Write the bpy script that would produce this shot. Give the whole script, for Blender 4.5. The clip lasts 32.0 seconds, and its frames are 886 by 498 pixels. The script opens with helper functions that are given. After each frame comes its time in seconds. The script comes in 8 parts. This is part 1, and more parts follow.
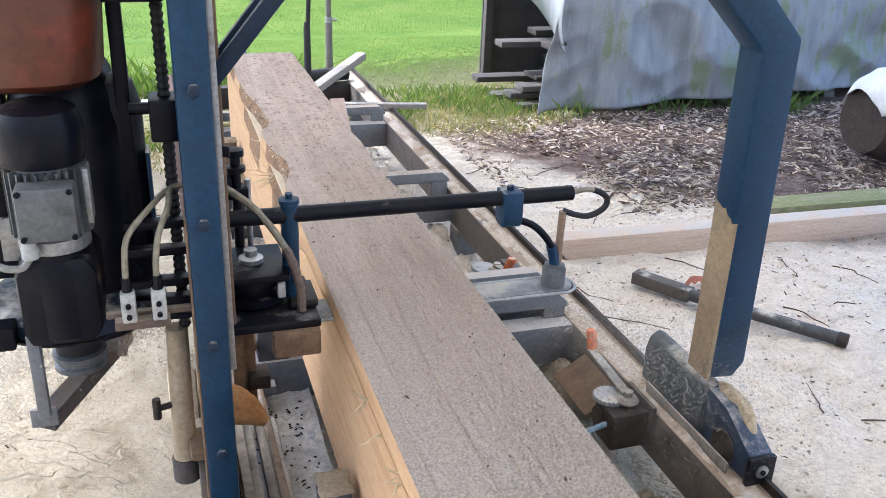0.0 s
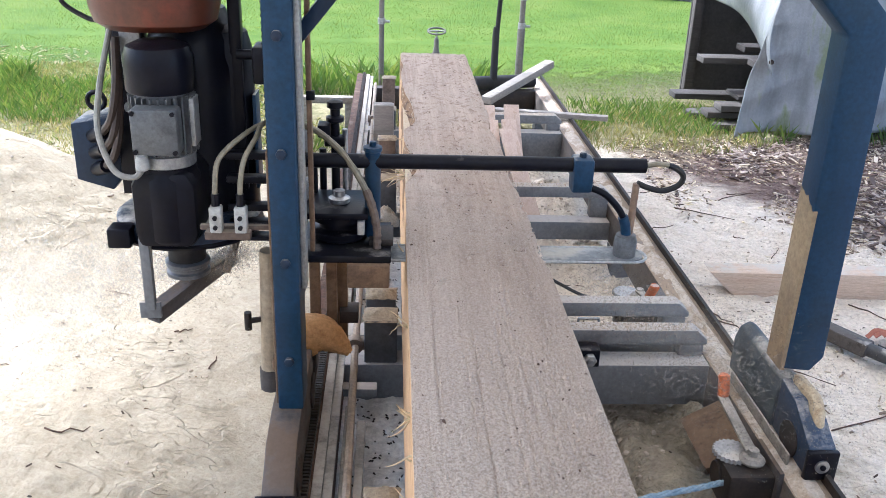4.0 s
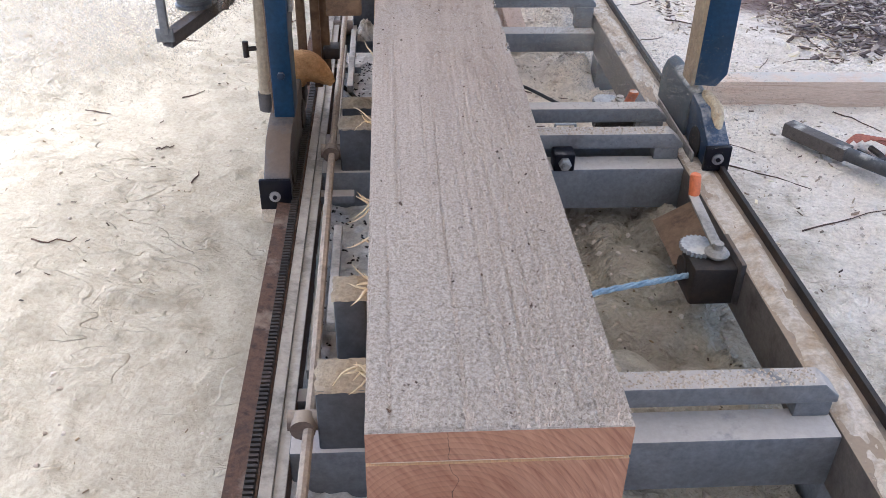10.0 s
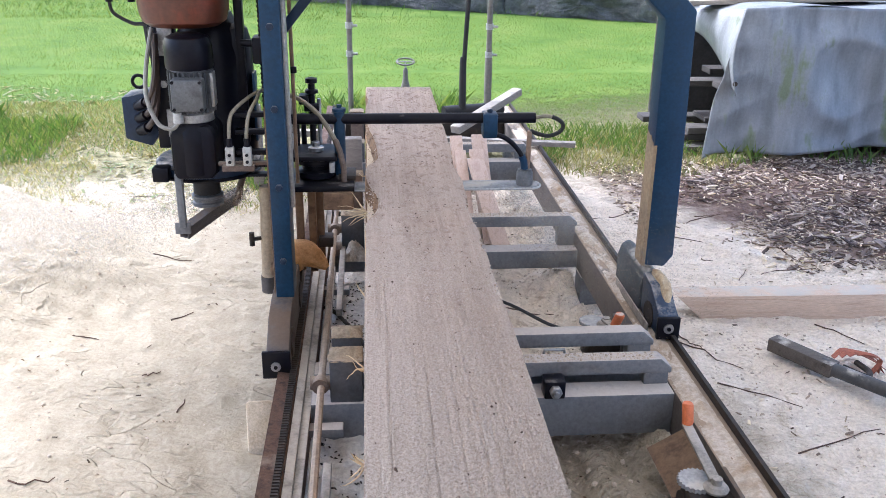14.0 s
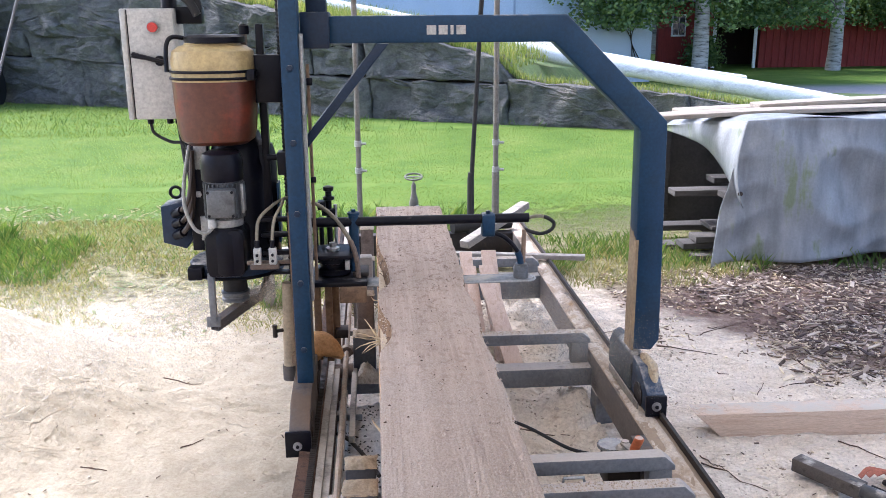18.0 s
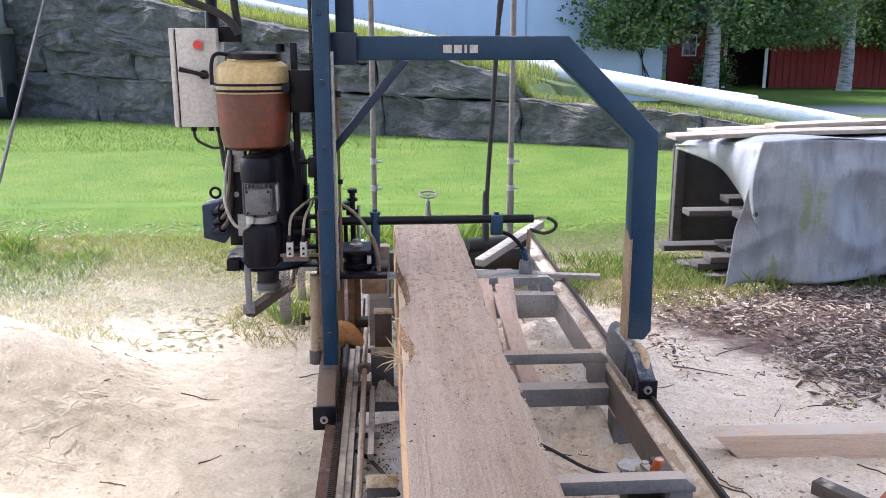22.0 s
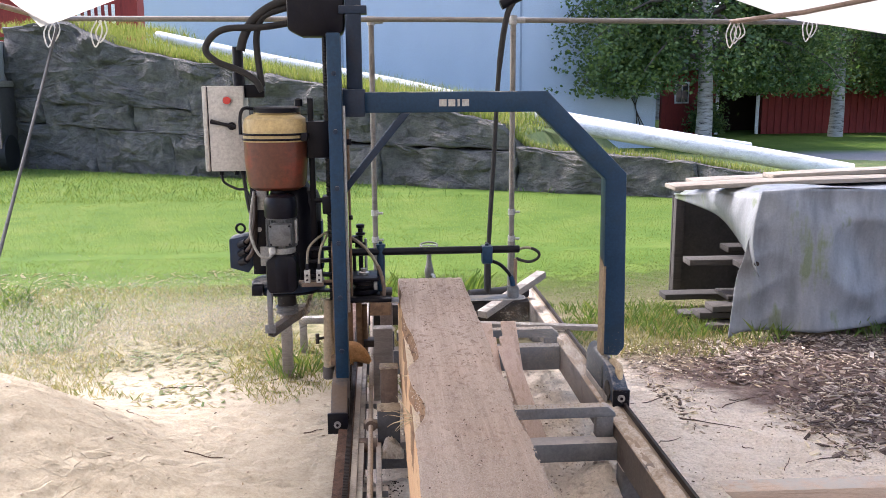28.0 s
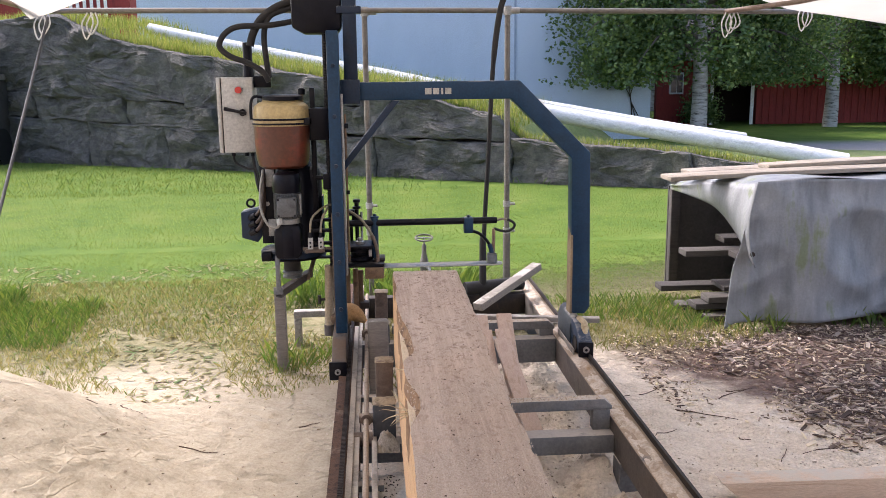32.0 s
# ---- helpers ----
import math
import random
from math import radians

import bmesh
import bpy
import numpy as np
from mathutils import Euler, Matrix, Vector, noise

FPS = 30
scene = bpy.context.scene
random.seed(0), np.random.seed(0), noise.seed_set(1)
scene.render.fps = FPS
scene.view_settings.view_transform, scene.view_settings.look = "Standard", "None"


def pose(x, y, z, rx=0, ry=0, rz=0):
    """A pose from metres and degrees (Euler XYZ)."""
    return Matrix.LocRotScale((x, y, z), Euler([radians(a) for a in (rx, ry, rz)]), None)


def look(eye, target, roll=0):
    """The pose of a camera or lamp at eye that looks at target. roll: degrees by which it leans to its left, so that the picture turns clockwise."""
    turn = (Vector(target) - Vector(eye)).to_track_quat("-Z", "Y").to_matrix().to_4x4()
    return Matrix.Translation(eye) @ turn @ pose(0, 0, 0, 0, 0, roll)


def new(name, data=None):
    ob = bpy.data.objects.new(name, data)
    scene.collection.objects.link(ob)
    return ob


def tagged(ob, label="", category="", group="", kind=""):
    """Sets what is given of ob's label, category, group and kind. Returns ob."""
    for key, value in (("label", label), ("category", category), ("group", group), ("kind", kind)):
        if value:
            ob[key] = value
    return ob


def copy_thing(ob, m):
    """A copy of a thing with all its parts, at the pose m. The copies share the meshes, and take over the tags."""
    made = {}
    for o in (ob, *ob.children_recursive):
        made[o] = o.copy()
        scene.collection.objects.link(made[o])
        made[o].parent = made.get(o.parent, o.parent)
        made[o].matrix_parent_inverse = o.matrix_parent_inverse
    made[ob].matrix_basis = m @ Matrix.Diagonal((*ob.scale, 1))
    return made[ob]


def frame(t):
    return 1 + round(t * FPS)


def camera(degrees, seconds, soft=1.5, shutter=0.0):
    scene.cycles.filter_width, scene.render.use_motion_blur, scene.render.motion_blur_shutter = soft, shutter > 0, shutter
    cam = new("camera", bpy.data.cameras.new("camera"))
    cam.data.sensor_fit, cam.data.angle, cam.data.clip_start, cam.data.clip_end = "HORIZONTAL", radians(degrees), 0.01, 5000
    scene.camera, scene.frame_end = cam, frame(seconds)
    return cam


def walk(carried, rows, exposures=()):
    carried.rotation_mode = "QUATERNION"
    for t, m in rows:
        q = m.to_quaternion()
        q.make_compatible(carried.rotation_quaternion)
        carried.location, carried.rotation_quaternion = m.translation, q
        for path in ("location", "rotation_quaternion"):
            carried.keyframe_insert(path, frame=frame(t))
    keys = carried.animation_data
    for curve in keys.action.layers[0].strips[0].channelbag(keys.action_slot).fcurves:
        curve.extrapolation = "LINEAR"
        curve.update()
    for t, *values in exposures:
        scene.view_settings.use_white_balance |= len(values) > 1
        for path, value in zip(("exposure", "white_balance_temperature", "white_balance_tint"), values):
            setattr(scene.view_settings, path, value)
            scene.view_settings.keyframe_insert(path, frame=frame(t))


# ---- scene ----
cam = camera(53.5, 32.0, 0.8)
EXPOSURE = [(0, 2.1, 5550, 11), (3, 2.08, 5500, 11), (6, 2.02, 5400, 12), (9, 1.98, 5350, 13), (13, 1.97, 5400, 14), (18, 1.95, 5600, 17), (22, 1.91, 5700, 18), (26, 1.83, 6000, 19), (30, 1.66, 6200, 20), (32, 1.56, 6350, 20)]
PATH = [
    (0, (-0.311, -0.744, 1.603), (0.269, 0.996, 0.806), 2.2),
    (0.5, (-0.283, -0.671, 1.589), (0.272, 1.082, 0.801), 2.4),
    (1, (-0.268, -0.628, 1.579), (0.211, 1.149, 0.797), 2.5),
    (1.5, (-0.261, -0.606, 1.583), (0.22, 1.17, 0.798), 2.2),
    (2, (-0.253, -0.584, 1.578), (0.22, 1.194, 0.791), 2.2),
    (2.5, (-0.205, -0.582, 1.569), (0.195, 1.214, 0.785), 2.0),
    (3, (-0.138, -0.625, 1.572), (0.142, 1.192, 0.783), 3.0),
    (3.5, (-0.08, -0.647, 1.563), (0.071, 1.188, 0.784), 2.9),
    (5.5, (0.013, -0.7, 1.537), (0.11, 1.097, 0.665), 1.7),
    (6, (0.018, -0.703, 1.53), (0.107, 1.078, 0.624), 1.7),
    (6.5, (0.021, -0.713, 1.522), (0.108, 1.052, 0.585), 1.7),
    (7, (0.024, -0.721, 1.514), (0.108, 1.032, 0.556), 1.5),
    (7.5, (0.024, -0.725, 1.503), (0.12, 1.003, 0.5), 2.0),
    (8, (0.029, -0.731, 1.492), (0.129, 0.967, 0.441), 2.0),
    (8.5, (0.032, -0.735, 1.482), (0.145, 0.931, 0.382), 2.1),
    (9, (0.034, -0.734, 1.479), (0.16, 0.912, 0.35), 1.7),
    (9.5, (0.035, -0.727, 1.478), (0.155, 0.916, 0.345), 1.4),
    (10, (0.036, -0.721, 1.49), (0.151, 0.935, 0.375), 1.2),
    (10.5, (0.035, -0.704, 1.5), (0.154, 0.984, 0.433), 1.4),
    (11, (0.034, -0.694, 1.518), (0.149, 1.032, 0.513), 1.2),
    (11.5, (0.034, -0.672, 1.529), (0.16, 1.079, 0.57), 1.2),
    (12, (0.031, -0.652, 1.547), (0.171, 1.121, 0.631), 1.1),
    (12.5, (0.028, -0.649, 1.564), (0.183, 1.148, 0.698), 1.3),
    (13, (0.025, -0.651, 1.571), (0.183, 1.159, 0.737), 1.4),
    (13.5, (0.021, -0.66, 1.586), (0.185, 1.17, 0.795), 1.3),
    (14, (0.02, -0.662, 1.597), (0.18, 1.19, 0.857), 0.8),
    (14.5, (0.018, -0.659, 1.605), (0.181, 1.208, 0.907), 0.8),
    (15, (0.017, -0.66, 1.619), (0.189, 1.219, 0.955), 0.7),
    (15.5, (0.012, -0.658, 1.627), (0.173, 1.231, 0.991), 0.6),
    (17.5, (0.009, -0.628, 1.658), (0.16, 1.295, 1.131), -0.2),
    (18, (0.005, -0.63, 1.659), (0.153, 1.296, 1.142), -0.4),
    (18.5, (0.001, -0.632, 1.661), (0.147, 1.296, 1.152), -0.4),
    (19, (-0.008, -0.639, 1.661), (0.133, 1.292, 1.159), -0.3),
    (19.5, (-0.01, -0.639, 1.664), (0.13, 1.293, 1.167), -0.0),
    (20, (-0.019, -0.642, 1.662), (0.119, 1.292, 1.17), 0.1),
    (20.5, (-0.026, -0.643, 1.661), (0.112, 1.291, 1.17), 0.0),
    (21, (-0.03, -0.644, 1.666), (0.103, 1.291, 1.175), 0.0),
    (21.5, (-0.033, -0.635, 1.666), (0.098, 1.302, 1.182), -0.0),
    (22, (-0.041, -0.639, 1.67), (0.09, 1.298, 1.19), 0.0),
    (22.5, (-0.049, -0.633, 1.672), (0.079, 1.305, 1.194), -0.0),
    (23, (-0.056, -0.635, 1.675), (0.072, 1.304, 1.202), -0.1),
    (23.5, (-0.062, -0.619, 1.671), (0.066, 1.32, 1.198), -0.1),
    (24, (-0.079, -0.624, 1.677), (0.055, 1.316, 1.208), -0.0),
    (24.5, (-0.085, -0.627, 1.686), (0.051, 1.314, 1.223), -0.1),
    (25, (-0.08, -0.617, 1.688), (0.058, 1.327, 1.239), -0.1),
    (25.5, (-0.084, -0.621, 1.697), (0.06, 1.326, 1.263), -0.1),
    (26, (-0.082, -0.623, 1.697), (0.061, 1.328, 1.282), -0.2),
    (26.5, (-0.085, -0.635, 1.703), (0.06, 1.32, 1.303), -0.3),
    (28.5, (-0.084, -0.622, 1.706), (0.058, 1.337, 1.329), -0.4),
    (29, (-0.076, -0.613, 1.704), (0.062, 1.346, 1.326), -0.4),
    (29.5, (-0.077, -0.608, 1.703), (0.06, 1.35, 1.32), -0.3),
    (30, (-0.072, -0.601, 1.699), (0.068, 1.356, 1.311), -0.3),
    (30.5, (-0.077, -0.598, 1.701), (0.067, 1.357, 1.308), -0.4),
    (31, (-0.082, -0.603, 1.702), (0.061, 1.352, 1.307), -0.5),
    (31.5, (-0.08, -0.608, 1.706), (0.064, 1.347, 1.311), -0.5),
    (32, (-0.081, -0.603, 1.703), (0.073, 1.351, 1.307), -0.6),
]
walk(cam, [(t, look(eye, target, roll)) for t, eye, target, roll in PATH], EXPOSURE)

# ---- light, sky and exposure ----
world = bpy.data.worlds.new("sky")
scene.world = world
world.use_nodes = True
wn = world.node_tree
wn.nodes.clear()
sky = wn.nodes.new("ShaderNodeTexSky")
sky.sky_type = "NISHITA"
sky.sun_disc = False
sky.sun_elevation = radians(49)
sky.sun_rotation = radians(-54)
sky.dust_density = 3.0
bg = wn.nodes.new("ShaderNodeBackground")
bg.inputs[1].default_value = 0.15
wo = wn.nodes.new("ShaderNodeOutputWorld")
wn.links.new(sky.outputs[0], bg.inputs[0])
wn.links.new(bg.outputs[0], wo.inputs[0])
sun_data = bpy.data.lights.new("sun", "SUN")
sun_data.energy = 2.0
sun_data.angle = radians(14)
sun_data.color = (1.0, 0.97, 0.93)
sun = new("sun", sun_data)
sun.matrix_world = look((-7.4, 5.4, 10.6), (0, 0, 0))


# ---- material helpers ----
def ramp(nt, fac, stops):
    r = nt.nodes.new("ShaderNodeValToRGB")
    el = r.color_ramp.elements
    while len(el) < len(stops):
        el.new(0.5)
    for e, (p, c) in zip(el, stops):
        e.position = p
        e.color = (*c, 1)
    nt.links.new(fac, r.inputs[0])
    return r.outputs[0]


def noise_node(nt, co, scale, detail=5, rough=0.6, stretch=None, dist=0.0):
    if stretch:
        mp = nt.nodes.new("ShaderNodeMapping")
        mp.inputs["Scale"].default_value = stretch
        nt.links.new(co, mp.inputs[0])
        co = mp.outputs[0]
    n = nt.nodes.new("ShaderNodeTexNoise")
    n.inputs["Scale"].default_value = scale
    n.inputs["Detail"].default_value = detail
    n.inputs["Roughness"].default_value = rough
    n.inputs["Distortion"].default_value = dist
    nt.links.new(co, n.inputs["Vector"])
    return n.outputs[0]


def mix(nt, fac, a, b, blend="MIX"):
    m = nt.nodes.new("ShaderNodeMix")
    m.data_type, m.blend_type = "RGBA", blend
    for sock, v in ((m.inputs[0], fac), (m.inputs[6], a), (m.inputs[7], b)):
        if isinstance(v, (int, float)):
            sock.default_value = v
        elif isinstance(v, tuple):
            sock.default_value = (*v, 1)
        else:
            nt.links.new(v, sock)
    return m.outputs[2]


def math_node(nt, op, a, b=0.0, c=0.0, clamp=False):
    m = nt.nodes.new("ShaderNodeMath")
    m.operation, m.use_clamp = op, clamp
    for sock, v in zip(m.inputs, (a, b, c)):
        if isinstance(v, (int, float)):
            sock.default_value = v
        else:
            nt.links.new(v, sock)
    return m.outputs[0]


def blank(name):
    m = bpy.data.materials.new(name)
    m.use_nodes = True
    nt = m.node_tree
    return m, nt, nt.nodes["Principled BSDF"]


def coords(nt, spread=True):
    """Object coordinates, shifted by the object's random number."""
    tc = nt.nodes.new("ShaderNodeTexCoord")
    if not spread:
        return tc.outputs["Object"]
    oi = nt.nodes.new("ShaderNodeObjectInfo")
    s = math_node(nt, "MULTIPLY", oi.outputs["Random"], 37.0)
    v = nt.nodes.new("ShaderNodeVectorMath")
    v.operation = "ADD"
    nt.links.new(tc.outputs["Object"], v.inputs[0])
    nt.links.new(s, v.inputs[1])
    return v.outputs[0]


def bump(nt, bsdf, height, strength, dist=0.01):
    b = nt.nodes.new("ShaderNodeBump")
    b.inputs["Strength"].default_value = strength
    b.inputs["Distance"].default_value = dist
    nt.links.new(height, b.inputs["Height"])
    nt.links.new(b.outputs[0], bsdf.inputs["Normal"])


def upward(nt):
    g = nt.nodes.new("ShaderNodeNewGeometry")
    s = nt.nodes.new("ShaderNodeSeparateXYZ")
    nt.links.new(g.outputs["Normal"], s.inputs[0])
    return s.outputs[2]


def surface(name, a, b, c=None, scale=6.0, fine=60.0, rough=0.6, metal=0.0, relief=0.3, depth=0.004,
            stretch=None, dust=0.0, vary=0.0, rough_spread=0.15, dust_col=(0.5, 0.46, 0.4), spec=0.5):
    """Two-scale noise colouring; dust: how much sawdust lies on faces that look up."""
    m, nt, bs = blank(name)
    co = coords(nt)
    big = noise_node(nt, co, scale, 6, 0.65, stretch, 0.3)
    small = noise_node(nt, co, fine, 4, 0.7, stretch)
    col = ramp(nt, big, [(0.32, a), (0.52, b), (0.7, c or a)])
    shade = ramp(nt, small, [(0.3, (0.72, 0.72, 0.72)), (0.7, (1.15, 1.15, 1.15))])
    col = mix(nt, 1.0, col, shade, "MULTIPLY")
    if vary:
        oi = nt.nodes.new("ShaderNodeObjectInfo")
        v = ramp(nt, oi.outputs["Random"], [(0, (1 - vary,) * 3), (1, (1 + vary * 0.6,) * 3)])
        col = mix(nt, 1.0, col, v, "MULTIPLY")
    rgh = math_node(nt, "MULTIPLY_ADD", big, rough_spread * 2, rough - rough_spread, True)
    if dust:
        up = math_node(nt, "SUBTRACT", upward(nt), 0.45)
        up = math_node(nt, "MULTIPLY", up, 2.2, 0, True)
        pat = noise_node(nt, co, 7, 6, 0.68)
        pat = math_node(nt, "SUBTRACT", pat, 0.62 - dust * 0.42)
        pat = math_node(nt, "MULTIPLY", pat, 7.0, 0, True)
        fac = math_node(nt, "MULTIPLY", up, pat)
        dcol = mix(nt, small, tuple(v * 0.8 for v in dust_col), tuple(min(1, v * 1.2) for v in dust_col))
        col = mix(nt, fac, col, dcol)
        rgh = math_node(nt, "MAXIMUM", rgh, fac)
        mt = math_node(nt, "SUBTRACT", metal, fac, 0, True)
        nt.links.new(mt, bs.inputs["Metallic"])
    else:
        bs.inputs["Metallic"].default_value = metal
    bs.inputs["Specular IOR Level"].default_value = spec
    nt.links.new(col, bs.inputs["Base Color"])
    nt.links.new(rgh, bs.inputs["Roughness"])
    bump(nt, bs, math_node(nt, "ADD", small, big), relief, depth)
    return m


# ---- mesh helpers ----
class Build:
    """Gathers simple solids into one mesh."""

    def __init__(self):
        self.v, self.f = [], []

    def add(self, verts, faces):
        n = len(self.v)
        self.v += [tuple(p) for p in verts]
        self.f += [tuple(i + n for i in q) for q in faces]
        return self

    def box(self, x0, x1, y0, y1, z0, z1):
        vs = [(x, y, z) for z in (z0, z1) for x, y in ((x0, y0), (x1, y0), (x1, y1), (x0, y1))]
        return self.add(vs, [(3, 2, 1, 0), (4, 5, 6, 7), (0, 1, 5, 4), (1, 2, 6, 5), (2, 3, 7, 6), (3, 0, 4, 7)])

    def prism(self, outline, axis, lo, hi):
        """An outline of 2-d points drawn out along an axis. For y the points are (x, z), for x (y, z), for z (x, y)."""
        def put(p, w):
            return {"x": (w, p[0], p[1]), "y": (p[0], w, p[1]), "z": (p[0], p[1], w)}[axis]
        n = len(outline)
        vs = [put(p, lo) for p in outline] + [put(p, hi) for p in outline]
        fs = [tuple(range(n - 1, -1, -1)), tuple(range(n, 2 * n))] + [(i, (i + 1) % n, (i + 1) % n + n, i + n) for i in range(n)]
        return self.add(vs, fs)

    def sweep(self, pts, r, n=8, cap=True):
        """A round bar or hose along points; r is one radius or one a point."""
        pts = [Vector(p) for p in pts]
        rs = r if isinstance(r, (list, tuple)) else [r] * len(pts)
        base, side = len(self.v), None
        for i, p in enumerate(pts):
            d = (pts[min(i + 1, len(pts) - 1)] - pts[max(i - 1, 0)]).normalized()
            if side is None:
                side = d.cross(Vector((0, 0, 1)) if abs(d.z) < 0.9 else Vector((1, 0, 0))).normalized()
            side = (side - d * side.dot(d)).normalized()
            other = d.cross(side)
            self.v += [tuple(p + rs[i] * (math.cos(a) * side + math.sin(a) * other)) for a in (2 * math.pi * k / n for k in range(n))]
        for i in range(len(pts) - 1):
            for k in range(n):
                a, b = base + i * n + k, base + i * n + (k + 1) % n
                self.f.append((a, b, b + n, a + n))
        if cap:
            self.f.append(tuple(base + k for k in range(n - 1, -1, -1)))
            self.f.append(tuple(base + (len(pts) - 1) * n + k for k in range(n)))
        return self

    def bar(self, p, q, r, n=12):
        return self.sweep([p, q], r, n)

    def lathe(self, profile, cx, cy, n=24, squash=1.0, power=2.0):
        """Rings of (radius, z) about an upright axis; a power over 2 makes them squarer."""
        base = len(self.v)
        for r, z in profile:
            for k in range(n):
                a = 2 * math.pi * k / n
                c, s = math.cos(a), math.sin(a)
                e = 2 / power
                self.v.append((cx + r * math.copysign(abs(c) ** e, c), cy + squash * r * math.copysign(abs(s) ** e, s), z))
        for i in range(len(profile) - 1):
            for k in range(n):
                a, b = base + i * n + k, base + i * n + (k + 1) % n
                self.f.append((a, b, b + n, a + n))
        self.f.append(tuple(base + k for k in range(n - 1, -1, -1)))
        self.f.append(tuple(base + (len(profile) - 1) * n + k for k in range(n)))
        return self


def curve_points(ctrl, steps=8):
    """A smooth line through control points."""
    c = [Vector(p) for p in ctrl]
    c = [2 * c[0] - c[1]] + c + [2 * c[-1] - c[-2]]
    out = []
    for i in range(1, len(c) - 2):
        for s in range(steps):
            t = s / steps
            p0, p1, p2, p3 = c[i - 1:i + 3]
            out.append(0.5 * (2 * p1 + (p2 - p0) * t + (2 * p0 - 5 * p1 + 4 * p2 - p3) * t * t + (3 * p1 - p0 - 3 * p2 + p3) * t ** 3))
    return out + [c[-2]]


def mesh_of(name, bd, material, bevel=0.0, smooth=False, segments=2):
    me = bpy.data.meshes.new(name)
    me.from_pydata(bd.v, [], bd.f)
    bm = bmesh.new()
    bm.from_mesh(me)
    bmesh.ops.recalc_face_normals(bm, faces=bm.faces)
    if bevel:
        sharp = [e for e in bm.edges if len(e.link_faces) == 2 and e.calc_face_angle(0) > 0.6]
        bmesh.ops.bevel(bm, geom=sharp, offset=bevel, segments=segments, profile=0.5, affect="EDGES", clamp_overlap=True)
    bm.to_mesh(me)
    bm.free()
    if smooth or bevel:
        for p in me.polygons:
            p.use_smooth = True
        me.set_sharp_from_angle(angle=radians(38))
    me.materials.append(material)
    return me


def part(name, bd, material, parent, label="", bevel=0.0, smooth=False):
    ob = new(name, mesh_of(name, bd, material, bevel, smooth))
    ob.parent = parent
    return tagged(ob, label)


def thing(name, label, category, group="", kind="", at=(0, 0, 0)):
    ob = new(name)
    ob.empty_display_size = 0.1
    ob.location = at
    return tagged(ob, label, category, group, kind)


def solid(name, bd, material, label, category, group="", kind="", bevel=0.0, smooth=False):
    return tagged(new(name, mesh_of(name, bd, material, bevel, smooth)), label, category, group, kind)


def wob(x, y, s, seed=0.0):
    return noise.noise(Vector((x * s, y * s, seed)))


# ---- materials ----
M_BLUE = surface("blue_paint", (0.006, 0.029, 0.066), (0.009, 0.038, 0.084), (0.011, 0.033, 0.063), 5, 90, 0.45, 0.0, 0.15, 0.002, dust=0.3, spec=0.3)
M_BLUEDARK = surface("dark_blue_paint", (0.008, 0.018, 0.036), (0.011, 0.024, 0.05), (0.02, 0.025, 0.04), 8, 90, 0.45, 0.0, 0.2, 0.002, dust=0.35, spec=0.3)
M_BLACK = surface("black_enamel", (0.004, 0.004, 0.007), (0.006, 0.006, 0.011), (0.012, 0.0115, 0.012), 9, 80, 0.34, 0.0, 0.15, 0.002, dust=0.1, dust_col=(0.2, 0.18, 0.16), spec=0.16)
M_RUBBER = surface("black_rubber", (0.015, 0.015, 0.016), (0.025, 0.024, 0.024), (0.03, 0.028, 0.026), 20, 120, 0.6, 0.0, 0.1, 0.001, spec=0.25)
M_GREY = surface("grey_paint", (0.125, 0.13, 0.136), (0.16, 0.163, 0.167), (0.12, 0.115, 0.11), 5, 70, 0.55, 0.0, 0.2, 0.002, dust=0.8, dust_col=(0.42, 0.375, 0.33))
M_RAIL = surface("dusty_rail_steel", (0.09, 0.08, 0.075), (0.14, 0.12, 0.105), (0.07, 0.06, 0.055), 7, 80, 0.6, 0.2, 0.3, 0.003, dust=0.72, dust_col=(0.3, 0.23, 0.165))
M_RUST = surface("rusty_steel", (0.035, 0.018, 0.012), (0.105, 0.055, 0.033), (0.018, 0.011, 0.009), 22, 120, 0.8, 0.1, 0.7, 0.004, dust=0.14, dust_col=(0.22, 0.165, 0.12))
M_STEEL = surface("bare_steel", (0.42, 0.42, 0.42), (0.5, 0.5, 0.5), (0.36, 0.35, 0.34), 12, 120, 0.35, 0.9, 0.1, 0.001)
M_DULLSTEEL = surface("dull_galvanised_steel", (0.3, 0.3, 0.29), (0.38, 0.38, 0.37), (0.24, 0.235, 0.22), 12, 120, 0.5, 0.6, 0.2, 0.001)
M_ALU = surface("grey_cast_aluminium", (0.095, 0.1, 0.105), (0.125, 0.13, 0.135), (0.075, 0.075, 0.075), 14, 120, 0.45, 0.3, 0.2, 0.001)
M_WHITEPLASTIC = surface("dirty_white_plastic", (0.36, 0.355, 0.33), (0.44, 0.43, 0.4), (0.28, 0.27, 0.24), 14, 120, 0.45, 0.0, 0.1, 0.001)
M_CREAM = surface("cream_hose", (0.19, 0.165, 0.11), (0.24, 0.21, 0.145), (0.14, 0.12, 0.08), 20, 100, 0.45, 0.0, 0.1, 0.001)
M_CABINET = surface("light_grey_enamel", (0.42, 0.41, 0.38), (0.47, 0.46, 0.43), (0.36, 0.35, 0.31), 5, 70, 0.5, 0.0, 0.1, 0.001)
M_RED = surface("red_plastic", (0.45, 0.03, 0.02), (0.5, 0.04, 0.03), None, 10, 80, 0.4, 0.0, 0.1, 0.001)
